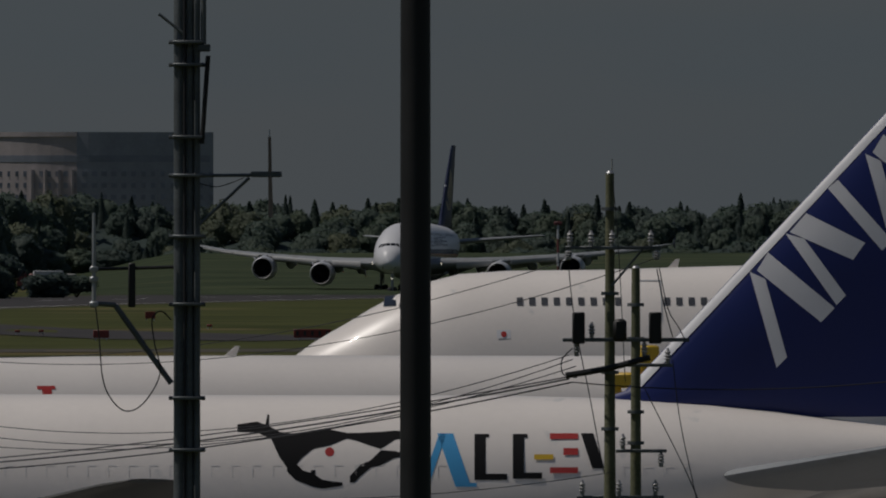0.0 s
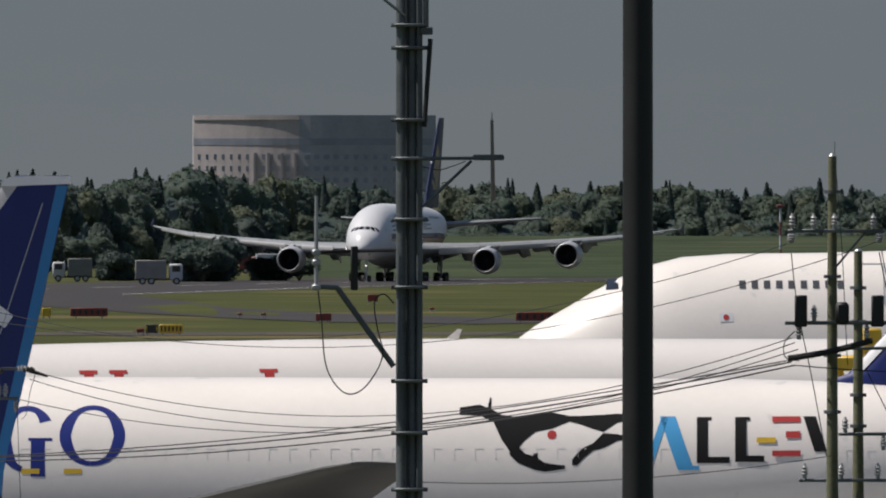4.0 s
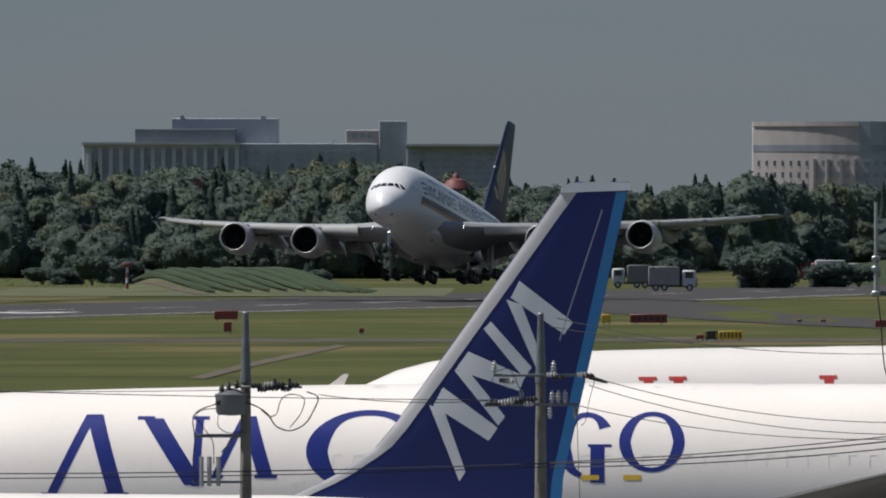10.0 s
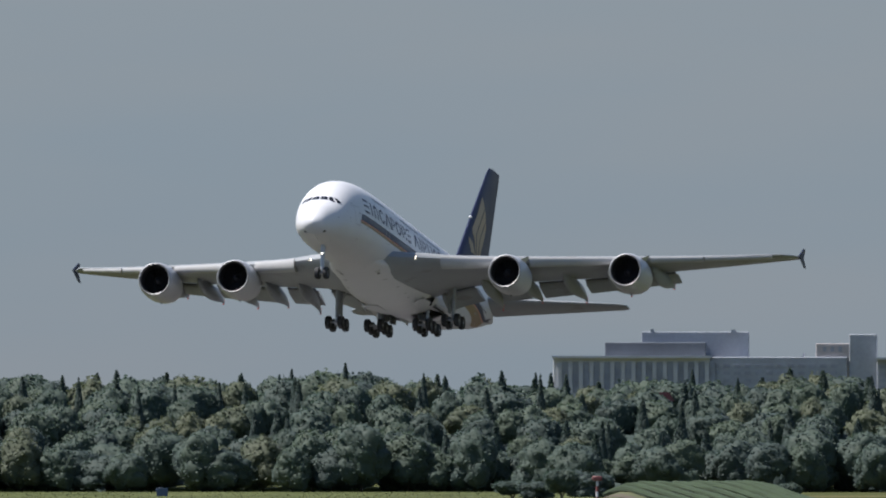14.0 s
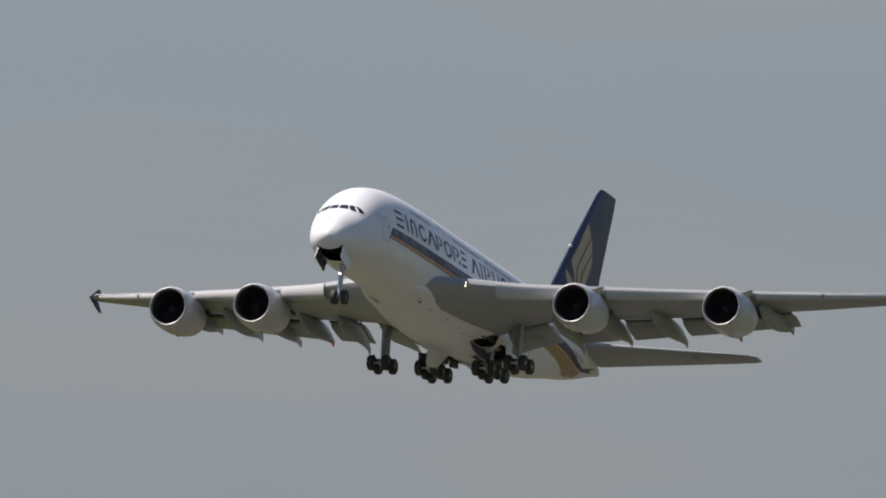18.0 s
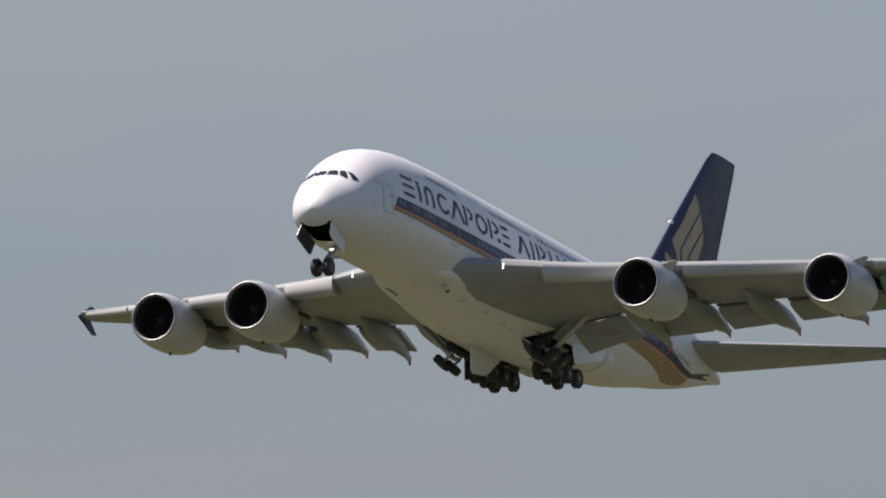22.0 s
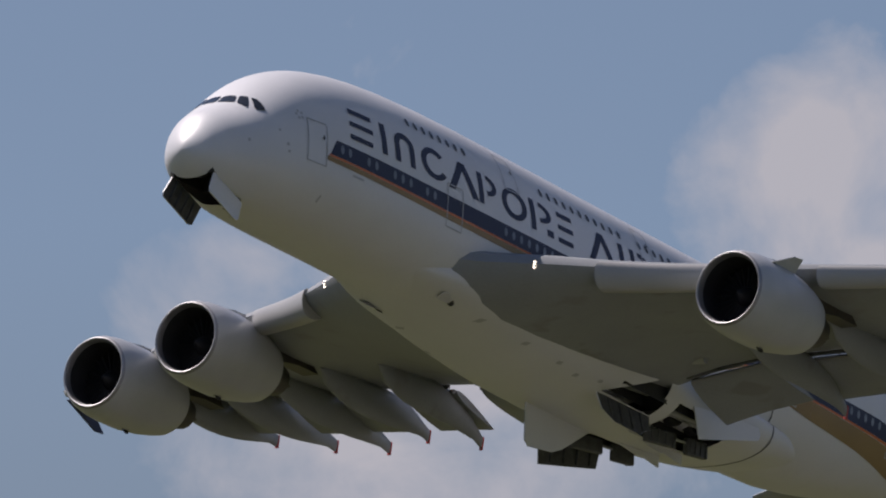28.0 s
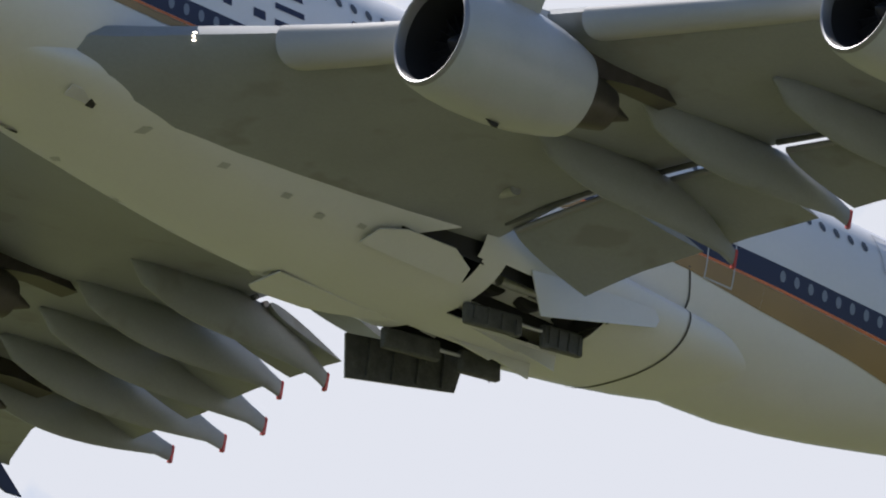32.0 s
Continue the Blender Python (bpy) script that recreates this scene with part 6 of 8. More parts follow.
def canopy(c, r, tall, rnd, cards, size, fineness=4, cone=False):
    """A leafy crown about c: boughs swell out of a dome or a cone, rough with clumps, and loose sprays break its outline; corners and triangles."""
    boughs = []
    for k in range(44 if fineness > 3 else 24):
        z = 1 - 2 * (k + 0.5) / (44 if fineness > 3 else 24)
        a = 2.4 * k + rnd.uniform(-0.3, 0.3)
        q = math.sqrt(1 - z * z)
        boughs.append((Vector((q * math.cos(a), q * math.sin(a), z + rnd.uniform(-0.12, 0.12))).normalized(), rnd.uniform(0.75, 1.25)))
    seed = Vector((rnd.uniform(0, 90), rnd.uniform(0, 90), rnd.uniform(0, 90)))
    wide = 0.38 if fineness > 3 else 0.5

    def reach_of(d):
        near = max((g * max(0.0, 1 - ((d - b).length / (wide * 1.35)) ** 2) for b, g in boughs))
        k = 0.82 + 0.13 * near + 0.22 * noise.noise(d * 1.5 + seed) + 0.13 * noise.noise(d * 3.3 + seed) + 0.08 * noise.noise(d * 8.0 + seed)
        if not cone:
            return Vector((d.x * r * k, d.y * r * k, d.z * tall * k)) + c
        t = (d.z + 1) / 2
        flat = math.hypot(d.x, d.y) or 1.0
        w = r * (1 - t) ** 0.85 * min(1.0, 0.35 + t * 5) * (0.62 + 0.5 * k - 0.1) + 0.05
        w *= 1 + 0.22 * noise.noise(Vector((d.x / flat * 0.8, d.y / flat * 0.8, t * 16)) + seed)
        return Vector((d.x / flat * w * min(1.0, flat * 6), d.y / flat * w * min(1.0, flat * 6), d.z * tall)) + c

    lump, lump_f = BALLS[fineness]
    verts = [tuple(reach_of(d)) for d in lump]
    faces = list(lump_f)
    for _ in range(cards):
        d = Vector((rnd.gauss(0, 1), rnd.gauss(0, 1), rnd.gauss(0.2, 1))).normalized()
        p = reach_of(d)
        out = (p - c).normalized()
        p += out * rnd.uniform(0.0, 0.4)
        s = size * rnd.uniform(0.5, 1.3)
        a = (out * 0.6 + Vector((rnd.gauss(0, 0.5), rnd.gauss(0, 0.5), 0.25 + rnd.gauss(0, 0.5)))).normalized()
        t1 = a.orthogonal().normalized()
        t1.rotate(Matrix.Rotation(rnd.uniform(0, 6.28), 3, a))
        t2 = a.cross(t1)
        i = len(verts)
        verts += [tuple(q) for q in (p + t1 * s, p + t2 * s * 0.8 + a * s * 0.25, p - t1 * s, p - t2 * s * 0.8 + a * s * 0.2)]
        faces += [(i, i + 1, i + 2), (i, i + 2, i + 3)]
    return np.array(verts), np.array(faces)


def leafy_mesh(name, vs, fs):
    me = bpy.data.meshes.new(name)
    me.vertices.add(len(vs))
    me.vertices.foreach_set("co", vs.astype(np.float32).ravel())
    me.loops.add(len(fs) * 3)
    me.loops.foreach_set("vertex_index", fs.astype(np.int32).ravel())
    me.polygons.add(len(fs))
    me.polygons.foreach_set("loop_start", np.arange(0, len(fs) * 3, 3, dtype=np.int32))
    me.polygons.foreach_set("use_smooth", np.ones(len(fs), dtype=bool))
    me.update(calc_edges=True)
    return me


def grown(t, pieces, leaf):
    """Joins leafy pieces into the one crown of a tree."""
    vs, fs, n = [], [], 0
    for v, f in pieces:
        vs.append(v)
        fs.append(f + n)
        n += len(v)
    me = leafy_mesh("leaves", np.concatenate(vs), np.concatenate(fs))
    me.materials.append(LEAF[leaf])
    new("crown", me).parent = t


def broad_tree(seed, h, spread, leaf):
    rnd = random.Random(seed)
    t = thing("tree", "broad-leaved green tree at the edge of the woods", "tree", group="trees of the woods")
    bm = tube(bmesh.new(), (0, 0, -0.2), (0.1, 0, h * 0.62), 0.26, 0.1, 8)
    pieces = [canopy(Vector((0, 0, h * 0.54)), spread, h * 0.47, rnd, 950, 0.34)]
    for k in range(3):
        a = 2.1 * k + rnd.uniform(-0.5, 0.5)
        c = Vector((spread * 0.62 * math.cos(a), spread * 0.62 * math.sin(a), h * rnd.uniform(0.26, 0.5)))
        tube(bm, (0.05, 0, h * 0.2), c, 0.1, 0.03, 5)
        pieces.append(canopy(c, spread * rnd.uniform(0.5, 0.62), h * 0.24, rnd, 230, 0.33, 3))
    part("trunk", bm, BARK, t)
    grown(t, pieces, leaf)
    return t


def cedar(seed, h, spread, leaf):
    rnd = random.Random(seed)
    t = thing("conifer", "tall dark pointed cedar in the woods", "tree", group="conifers of the woods")
    bm = tube(bmesh.new(), (0, 0, -0.2), (0, 0, h * 0.9), 0.24, 0.03, 8)
    part("trunk", bm, BARK, t)
    grown(t, [canopy(Vector((0, 0, h * 0.53)), spread, h * 0.47, rnd, 1100, 0.26, cone=True)], leaf)
    return t


def bush(seed, leaf):
    """A broad bush that is leafy to the ground."""
    rnd = random.Random(seed)
    t = thing("bush", "dark green bush standing in the airfield grass", "bush", group="bushes on the airfield")
    bm = bmesh.new()
    pieces = []
    for k in range(7):
        a, q, z = rnd.uniform(0, 6.28), rnd.uniform(0.1, 1.0), rnd.uniform(0.8, 4.8)
        r = rnd.uniform(1.6, 2.4)
        c = Vector((q * 3.2 * math.cos(a), q * 3.2 * math.sin(a), min(z, 7.2 - r - 1.8 * q * q)))
        tube(bm, (0, 0, -0.1), c, 0.1, 0.03, 5)
        pieces.append(canopy(c, r, r * 0.9, rnd, 320, 0.25, 3))
    part("stem", bm, BARK, t)
    grown(t, pieces, leaf)
    return t


BUSHES = [bush(71, 3), bush(72, 1)]
BROAD = [broad_tree(11 + k, 15.0 + (k % 3), 5.2 + 0.5 * (k % 2), k % 4) for k in range(6)]
CEDARS = [cedar(40 + k, 17.0 + k, 3.0 + 0.2 * k, (3, 1, 3)[k]) for k in range(3)]


def crown_line(u):
    """Height of the woods' outline in the reference view."""
    rows = [(-1700, 269), (-1100, 274), (-500, 271), (-200, 275), (0, 280), (80, 272), (244, 284), (340, 282), (460, 274), (550, 278), (640, 296), (760, 306), (900, 303), (1000, 309), (1100, 307), (1160, 294), (1260, 303), (1400, 313), (1700, 321), (2100, 321), (2500, 323), (2900, 321)]
    for a, b in zip(rows, rows[1:]):
        if a[0] <= u <= b[0]:
            return a[1] + (b[1] - a[1]) * (u - a[0]) / (b[0] - a[0])
    return 330


def wood_depth(u):
    return 2520 if u < 900 else 2520 + min(1.0, (u - 900) / 500) * 620


rnd = random.Random(5)
first = set()


def crown_top(u):
    v = crown_line(u) + 5 * math.sin(u * 0.021) + 5 * math.sin(u * 0.0083 + 1)
    return v


# trees that stand out along the foot and the crest
u = -1620.0
while u < 2900:
    for depth, lower, loose in ((-38, 112, 22), (62, 10, 7)):
        d = wood_depth(u) + depth + rnd.uniform(-8, 8)
        uu = u + rnd.uniform(-36, 36)
        v = crown_top(uu) + lower + rnd.uniform(-loose, loose) - (6 if lower < 50 and rnd.random() < 0.3 else 0)
        conifer = rnd.random() < (0.4 if lower < 50 else 0.12)
        hz = (EYE[2] - rise(d)) + d * (HORIZON - v) / F_PX
        src = rnd.choice(CEDARS if conifer else BROAD)
        s = max(0.35, hz / (17.5 if conifer else 16.0))
        m = Matrix.LocRotScale((d * (uu - MID) / F_PX, d, rise(d)), Euler((0, 0, rnd.uniform(0, 6.28))), None)
        if src not in first:
            first.add(src)
            t = src
            t.matrix_basis = m
        else:
            t = copy_thing(src, m)
        w = max(s, 0.6) * (1.0 if conifer or lower < 50 else 1.15)
        t.scale = (w * rnd.uniform(0.9, 1.25), w * rnd.uniform(0.9, 1.25), s)
    u += 41
# the closed canopy of the wooded slope between them, too dense to count: crowns shoulder to shoulder over an
# undergrowth sheet, dark to fill the gaps
SLOPE = [(-46, 200), (-40, 176), (-30, 150), (-18, 124), (-6, 101), (6, 80), (18, 61), (30, 45), (46, 32), (60, 25), (170, 22)]


def slope_z(uu, depth):
    d = wood_depth(uu) + depth
    for (a, la), (b, lb) in zip(SLOPE, SLOPE[1:]):
        if a <= depth <= b:
            low = la + (lb - la) * (depth - a) / (b - a)
    return max(rise(d) + 0.1, EYE[2] + d * (HORIZON - crown_top(uu) - low) / F_PX)


DEPTHS = [-30 + 1.8 * k for k in range(50)] + [62 + 12.0 * k for k in range(9)]
COLS = [-1700 + 12.0 * k for k in range(388)]
grid = np.array([[((wood_depth(uu) + q) * (uu - MID) / F_PX, wood_depth(uu) + q, slope_z(uu, q) - 4.0 + 1.3 * noise.noise(Vector((uu * 0.04, q * 0.4, 3))) + 0.6 * noise.noise(Vector((uu * 0.1, q, 9)))) for uu in COLS] for q in DEPTHS])
idx = np.arange(grid.shape[0] * grid.shape[1]).reshape(grid.shape[:2])
tri = np.concatenate([np.stack([idx[:-1, :-1], idx[:-1, 1:], idx[1:, 1:]], -1).reshape(-1, 3), np.stack([idx[:-1, :-1], idx[1:, 1:], idx[1:, :-1]], -1).reshape(-1, 3)])
vs_, fs_, n_ = [grid.reshape(-1, 3)], [tri], idx.size
crowns = [canopy(Vector((0, 0, 0)), 5.2, 4.6, rnd, 640, 0.38) for k in range(7)] + [canopy(Vector((0, 0, 0)), 2.9, 6.6, rnd, 650, 0.27, 4, True) for k in range(2)]
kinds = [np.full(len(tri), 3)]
u = -1700.0
while u < 2950:
    for depth in (-27, -12, 4, 20, 38, 57, 80):
        q = depth + rnd.uniform(-7, 7)
        uu = u + rnd.uniform(-34, 34)
        d = wood_depth(uu) + q
        pick = rnd.choice((0, 1, 2, 3, 4, 5, 6, 0, 1, 2, 3, 4, 5, 6, 7, 8, 7, 8))
        tv, tf = crowns[pick]
        w, h, a = rnd.uniform(0.5, 0.92), rnd.uniform(0.66, 0.95), rnd.uniform(0, 6.28)
        ca, sa_ = math.cos(a) * w, math.sin(a) * w
        vs_.append(np.stack([tv[:, 0] * ca - tv[:, 1] * sa_ + d * (uu - MID) / F_PX, tv[:, 0] * sa_ + tv[:, 1] * ca + d, tv[:, 2] * h + slope_z(uu, q) - 1.6], 1))
        fs_.append(tf + n_)
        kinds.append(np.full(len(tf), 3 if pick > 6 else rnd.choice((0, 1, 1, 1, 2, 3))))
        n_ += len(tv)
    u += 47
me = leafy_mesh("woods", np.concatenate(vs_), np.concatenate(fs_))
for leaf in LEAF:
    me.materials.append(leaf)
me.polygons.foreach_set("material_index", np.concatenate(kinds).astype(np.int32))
tagged(new("woods", me), "dense green woods behind the airfield, haze put into the leaf colours", "woods", kind="stuff")
rnd = random.Random(9)


def scatter(n, ua, ub, dfun, vfun, size):
    for _ in range(n):
        uu = rnd.uniform(ua, ub)
        d = dfun(uu)
        z = vfun(uu, d)
        p = Vector((d * (uu - MID) / F_PX, d, z))
        a = (SUN_WAY * 0.7 + Vector((rnd.gauss(0, 0.6), rnd.gauss(0, 0.6) - 0.5, rnd.gauss(0, 0.5)))).normalized()
        t1 = a.orthogonal().normalized()
        t2 = a.cross(t1)
        s = size * rnd.uniform(0.5, 1.4)
        i = len(verts)
        verts.extend([p + t1 * s, p + t2 * s * 0.8 + a * s * 0.3, p - t1 * s, p - t2 * s * 0.8 + a * s * 0.2])
        faces.extend([(i, i + 1, i + 2), (i, i + 2, i + 3)])


DRYLEAF = mat("dry meadow stalks", (0.092, 0.106, 0.042), 0.9, vary=0.25, scale=0.1, per_piece=0.2, leafy=0.4)
verts, faces = [], []
scatter(4000, -1300, 80, lambda q: rnd.uniform(2120, 2470), lambda q, d: rise(d) + 0.03 + rnd.random() ** 2 * 0.25, 0.12)
me = bpy.data.meshes.new("tall_grass")
me.from_pydata(verts, [], faces)
me.materials.append(DRYLEAF)
tagged(new("tall_grass", me), "tall dry grass over the meadow", "grass", kind="stuff")

# single bushes in the grass
for k, (u, v, d, w, h) in enumerate(((1238, 493, 2100, 1.5, 1.04), (1215, 494, 2094, 1.0, 0.8), (1345, 492, 2140, 1.0, 0.6), (1385, 490, 2150, 0.8, 0.5), (1054, 486, 2150, 0.85, 0.72), (150, 500, 1990, 0.36, 0.35), (190, 498, 2000, 0.5, 0.42), (230, 500, 1985, 0.3, 0.28),
                                     (60, 470, 2300, 1.1, 0.7), (430, 480, 2140, 0.5, 0.4), (415, 476, 2150, 0.22, 0.62), (-60, 480, 2250, 0.8, 0.42), (-20, 480, 2240, 0.8, 0.44), (28, 482, 2230, 0.75, 0.7), (700, 470, 2300, 0.7, 0.5))):
    m = Matrix.LocRotScale((d * (u - MID) / F_PX, d, rise(d)), Euler((0, 0, u)), None)
    if k < 2:
        t = BUSHES[k]
        t.matrix_basis = m
    else:
        t = copy_thing(BUSHES[k % 2], m)
    t.scale = (w, w, h)

# buildings
# cladding and window colours are lightened to stand for haze over the distance
PALE = mat("beige cladding lightened for haze", (0.43, 0.39, 0.39), 0.8, vary=0.12, scale=0.2, fine=1.5)
SLATE = mat("slate cladding lightened for haze", (0.325, 0.345, 0.385), 0.75, vary=0.12, scale=0.15, fine=1.2)
DARKCLAD = mat("glazed cladding lightened for haze", (0.24, 0.265, 0.31), 0.4, vary=0.2, scale=0.2)
SLATEDARK = mat("dark slate penthouse cladding", (0.115, 0.13, 0.155), 0.6, vary=0.2, scale=0.2)
WINDOW = mat("far window glass lightened for haze", (0.29, 0.31, 0.36), 0.45, vary=0.25, scale=0.3)
OFFWHITE = mat("off-white concrete", (0.50, 0.51, 0.53), 0.8, vary=0.12, scale=0.2, fine=1.5)
# a red dulled in its colour to imitate haze
ROOFRED = mat("red steel dulled for haze", (0.17, 0.048, 0.048), 0.6, vary=0.2, scale=0.5)
BD = 3650.0
KM = BD / F_PX


def bx(u):
    return BD * (u - MID) / F_PX


def bz(v):
    return EYE[2] + BD * (HORIZON - v) / F_PX


# the curved hotel
hotel = thing("hotel", "large curved beige and slate hotel block with window rows", "building", pose(bx(1414), BD, 0))
hw, hz = bx(1629) - bx(1414), bz(197)


def hotel_y(x):
    return 9.0 * (x / hw) ** 2


def hotel_wall(x0, x1, z0, z1, off, material, name, label="", depth=1.2, n=8):
    bm = bmesh.new()
    rings = []
    for i in range(n + 1):
        x = x0 + (x1 - x0) * i / n
        y = hotel_y(x) - off
        rings.append([Vector((x, y, z0)), Vector((x, y + depth, z0)), Vector((x, y + depth, z1)), Vector((x, y, z1))])
    part(name, loft(rings, bm), material, hotel, label, smooth=False)


split = bx(1385) - bx(1414)
hotel_wall(-hw, split, 0, hz - 1.2, 0, PALE, "wall", "pale beige curved facade", 16)
hotel_wall(split, hw, 0, hz, 0.0, SLATE, "wall", "grey slate curved facade", 16, 12)
hotel_wall(-hw, split, hz - 1.2, hz, 0.35, PALE, "parapet", "", 15)
hotel_wall(-hw, split, hz - 7.6, hz - 5.9, 0.1, DARKCLAD, "window_band", "dark window band", 1)
hotel_wall(split, hw * 0.97, hz - 7.6, hz - 5.9, 0.1, DARKCLAD, "window_band", "dark window band", 1)
for k in range(6):
    for j in range(13):
        x = -hw + 1.6 + j * (split + hw - 2.4) / 12
        z = hz - 10.6 - 2.95 * k
        bm = box(bmesh.new(), (x, hotel_y(x) - 0.02, z), (1.1, 0.1, 1.35))
        part("window", bm, WINDOW, hotel, smooth=False)
for j in range(4):
    x = split - 1.0 - j * 3.4
    part("pilaster", box(bmesh.new(), (x, hotel_y(x) - 0.3, hz / 2 - 5), (0.7, 0.8, hz - 9)), PALE, hotel, smooth=False)
for k in range(7):
    for j in range(14):
        x = split + 2.0 + j * (hw - split - 3) / 13
        z = hz - 10.6 - 2.95 * k
        part("window", box(bmesh.new(), (x, hotel_y(x) - 0.02, z), (1.4, 0.1, 1.2)), DARKCLAD, hotel, smooth=False)
part("roof_sign", box(bmesh.new(), (-hw + 4.3, hotel_y(-hw) - 0.7, hz - 2.4), (4.0, 0.4, 1.5), bevel=0.1), LETTERBLUE, hotel, "blue sign drawn as a plain bar")

# the long office and hospital block
block = thing("office_block", "long grey and off-white office block with dark penthouse", "building", pose(0, BD, 0))


def slabwall(u0, u1, v0, depth, material, name, y=0.0, label=""):
    bm = box(bmesh.new(), ((bx(u0) + bx(u1)) / 2, y + depth / 2, bz(v0) / 2), (bx(u1) - bx(u0), depth, bz(v0)), bevel=0.15)
    part(name, bm, material, block, label, smooth=False)


slabwall(12, 290, 236, 18, OFFWHITE, "wall", 0, "off-white wing with tall piers")
slabwall(290, 532, 236, 17, SLATE, "wall", 0.6, "slate grey wing")
slabwall(103, 282, 210, 12, SLATEDARK, "penthouse", 3, "dark glazed penthouse")
slabwall(167, 357, 191, 10, SLATE, "tower", 9, "grey upper block")
slabwall(477, 536, 212, 14, PALE, "tower", 1.5, "beige stair tower")
slabwall(536, 585, 196, 14, SLATE, "tower", 1.2, "slate stair tower")
slabwall(585, 750, 240, 17, SLATE, "wall", 0.3, "slate grey wing")
part("roof_edge", box(bmesh.new(), ((bx(585) + bx(752)) / 2, 8, bz(239)), (bx(756) - bx(585), 22, 0.6)), OFFWHITE, block, "pale roof edge", smooth=False)
part("roof_edge", box(bmesh.new(), ((bx(10) + bx(292)) / 2, 8, bz(236)), (bx(292) - bx(10), 20, 0.6)), OFFWHITE, block, "pale roof edge", smooth=False)
for j in range(15):
    u = 24 + 18.6 * j
    part("pier", box(bmesh.new(), (bx(u), -0.35, bz(250) / 2), (0.9, 0.9, bz(250))), OFFWHITE, block, smooth=False)
    part("window", box(bmesh.new(), (bx(u + 9.3), -0.02, bz(272)), (1.55, 0.08, 8.0)), WINDOW, block, smooth=False)
for k in range(4):
    for j in range(12):
        part("window", box(bmesh.new(), (bx(300 + 19 * j), 0.55, bz(252 + 13 * k)), (1.7, 0.12, 0.9)), WINDOW, block, smooth=False)
for k in range(5):
    for j in range(8):
        part("window", box(bmesh.new(), (bx(596 + 19.5 * j), 0.25, bz(254 + 12 * k)), (1.8, 0.12, 0.8)), WINDOW, block, smooth=False)
for j in range(3):
    part("window", box(bmesh.new(), (bx(492 + 14 * j), 1.45, bz(222)), (0.9, 0.2, 1.3)), WINDOW, block, smooth=False)
for u, v, w in ((186, 187, 6), (455, 230, 3), (330, 188, 8), (640, 236, 6)):
    part("roof_box", box(bmesh.new(), (bx(u), 10, bz(v) - 0.6), (w * KM, 3, 1.4)), SLATE, block, smooth=False)

# red-topped water tower and the red-roofed hall; reds and grey column dulled for haze
wt = thing("water_tower", "pale tower with a wide red roof, dulled for haze, among the trees", "tower", pose(2534 * (672 - MID) / F_PX, 2534, 0))
part("roof", lathe(bmesh.new(), [(17.9, 0.1), (17.5, 0.5), (16.9, 0.6), (16.6, 1.6), (15.5, 2.35), (15.1, 2.5), (14.9, 2.2), (14.7, 0.4)], (0, 0, 0), "Z", 20, True), ROOFRED, wt, "red roof dulled for haze")
part("column", tube(bmesh.new(), (0, 0, 0), (0, 0, 14.8), 1.35, 1.25, 14), SLATE, wt, "column greyed for haze")
hall = thing("red_roof_hall", "hall with a red roof, dulled for haze, among the trees", "building", pose(2574 * (192 - MID) / F_PX, 2574, rise(2574)))
part("roof", slab(bmesh.new(), [(-3.6, 0), (3.6, 0), (2.6, 1.6), (-2.6, 1.6)], 6, Matrix.Translation((0, 0, 15.8)) @ Matrix.Rotation(radians(90), 4, "X")), ROOFRED, hall, "red roof dulled for haze")
part("wall", box(bmesh.new(), (0, 0, 7.9), (6.4, 5.6, 15.8)), SLATE, hall, smooth=False)

# masts, signs and vehicles of the airfield
SIGNRED = mat("red sign panel", (0.22, 0.034, 0.028), 0.5, vary=0.12, scale=1)
SIGNBLUE = mat("dull blue sign panel", (0.05, 0.085, 0.16), 0.6, vary=0.15, scale=1)
SIGNBLACK = mat("black sign panel", (0.03, 0.03, 0.03), 0.5, vary=0.2)


def sign(u, v, w, h, material, label, bars=None):
    """A taxiway sign with its foot at u, v of the reference view; w and h in that view's units."""
    d = ground_depth(v)
    k = d / F_PX
    s = thing("taxiway_sign", label, "sign", pose(d * (u - MID) / F_PX, d, rise(d)), group="taxiway signs")
    up = 0.25
    part("panel", box(bmesh.new(), (0, 0, up + h * k / 2), (w * k, 0.25, h * k), bevel=0.03), material, s)
    for q in (-0.35, 0.35):
        part("leg", tube(bmesh.new(), (q * w * k, 0, -0.05), (q * w * k, 0, up + 0.05), 0.06, seg=8), STEEL, s)
    if bars:
        n, m_ = bars
        for i in range(n):
            x = (-0.4 + 0.8 * i / max(1, n - 1)) * w * k
            part("bar", box(bmesh.new(), (x, -0.14, up + h * k / 2), (w * k * 0.07, 0.03, h * k * 0.55)), m_, s)
    return s


sign(1158, 588, 42, 15, YELLOW, "yellow taxiway sign with unreadable dark bars", (6, SIGNBLACK))
sign(1124, 588, 22, 15, SIGNBLACK, "black taxiway sign with unreadable yellow bars", (2, YELLOW))
sign(1104, 587, 14, 7, SIGNRED, "small red marker block in the grass")
sign(1013, 558, 66, 15, SIGNRED, "dark red runway sign with unreadable bars", (6, SIGNBLACK))
sign(938, 558, 15, 15, YELLOW, "small yellow sign in the grass", (2, SIGNBLACK))
sign(265, 552, 42, 15, SIGNRED, "red runway sign in the grass")
sign(268, 574, 14, 17, SIGNRED, "small dark red marker in the grass")
sign(-316, 562, 46, 14, SIGNRED, "red runway sign in the grass")
sign(1802, 566, 66, 15, SIGNRED, "long dark red runway sign", (5, SIGNBLACK))
sign(1428, 566, 28, 13, SIGNRED, "dark red runway sign in the grass")
sign(1515, 531, 18, 12, SIGNRED, "small red sign by the runway")
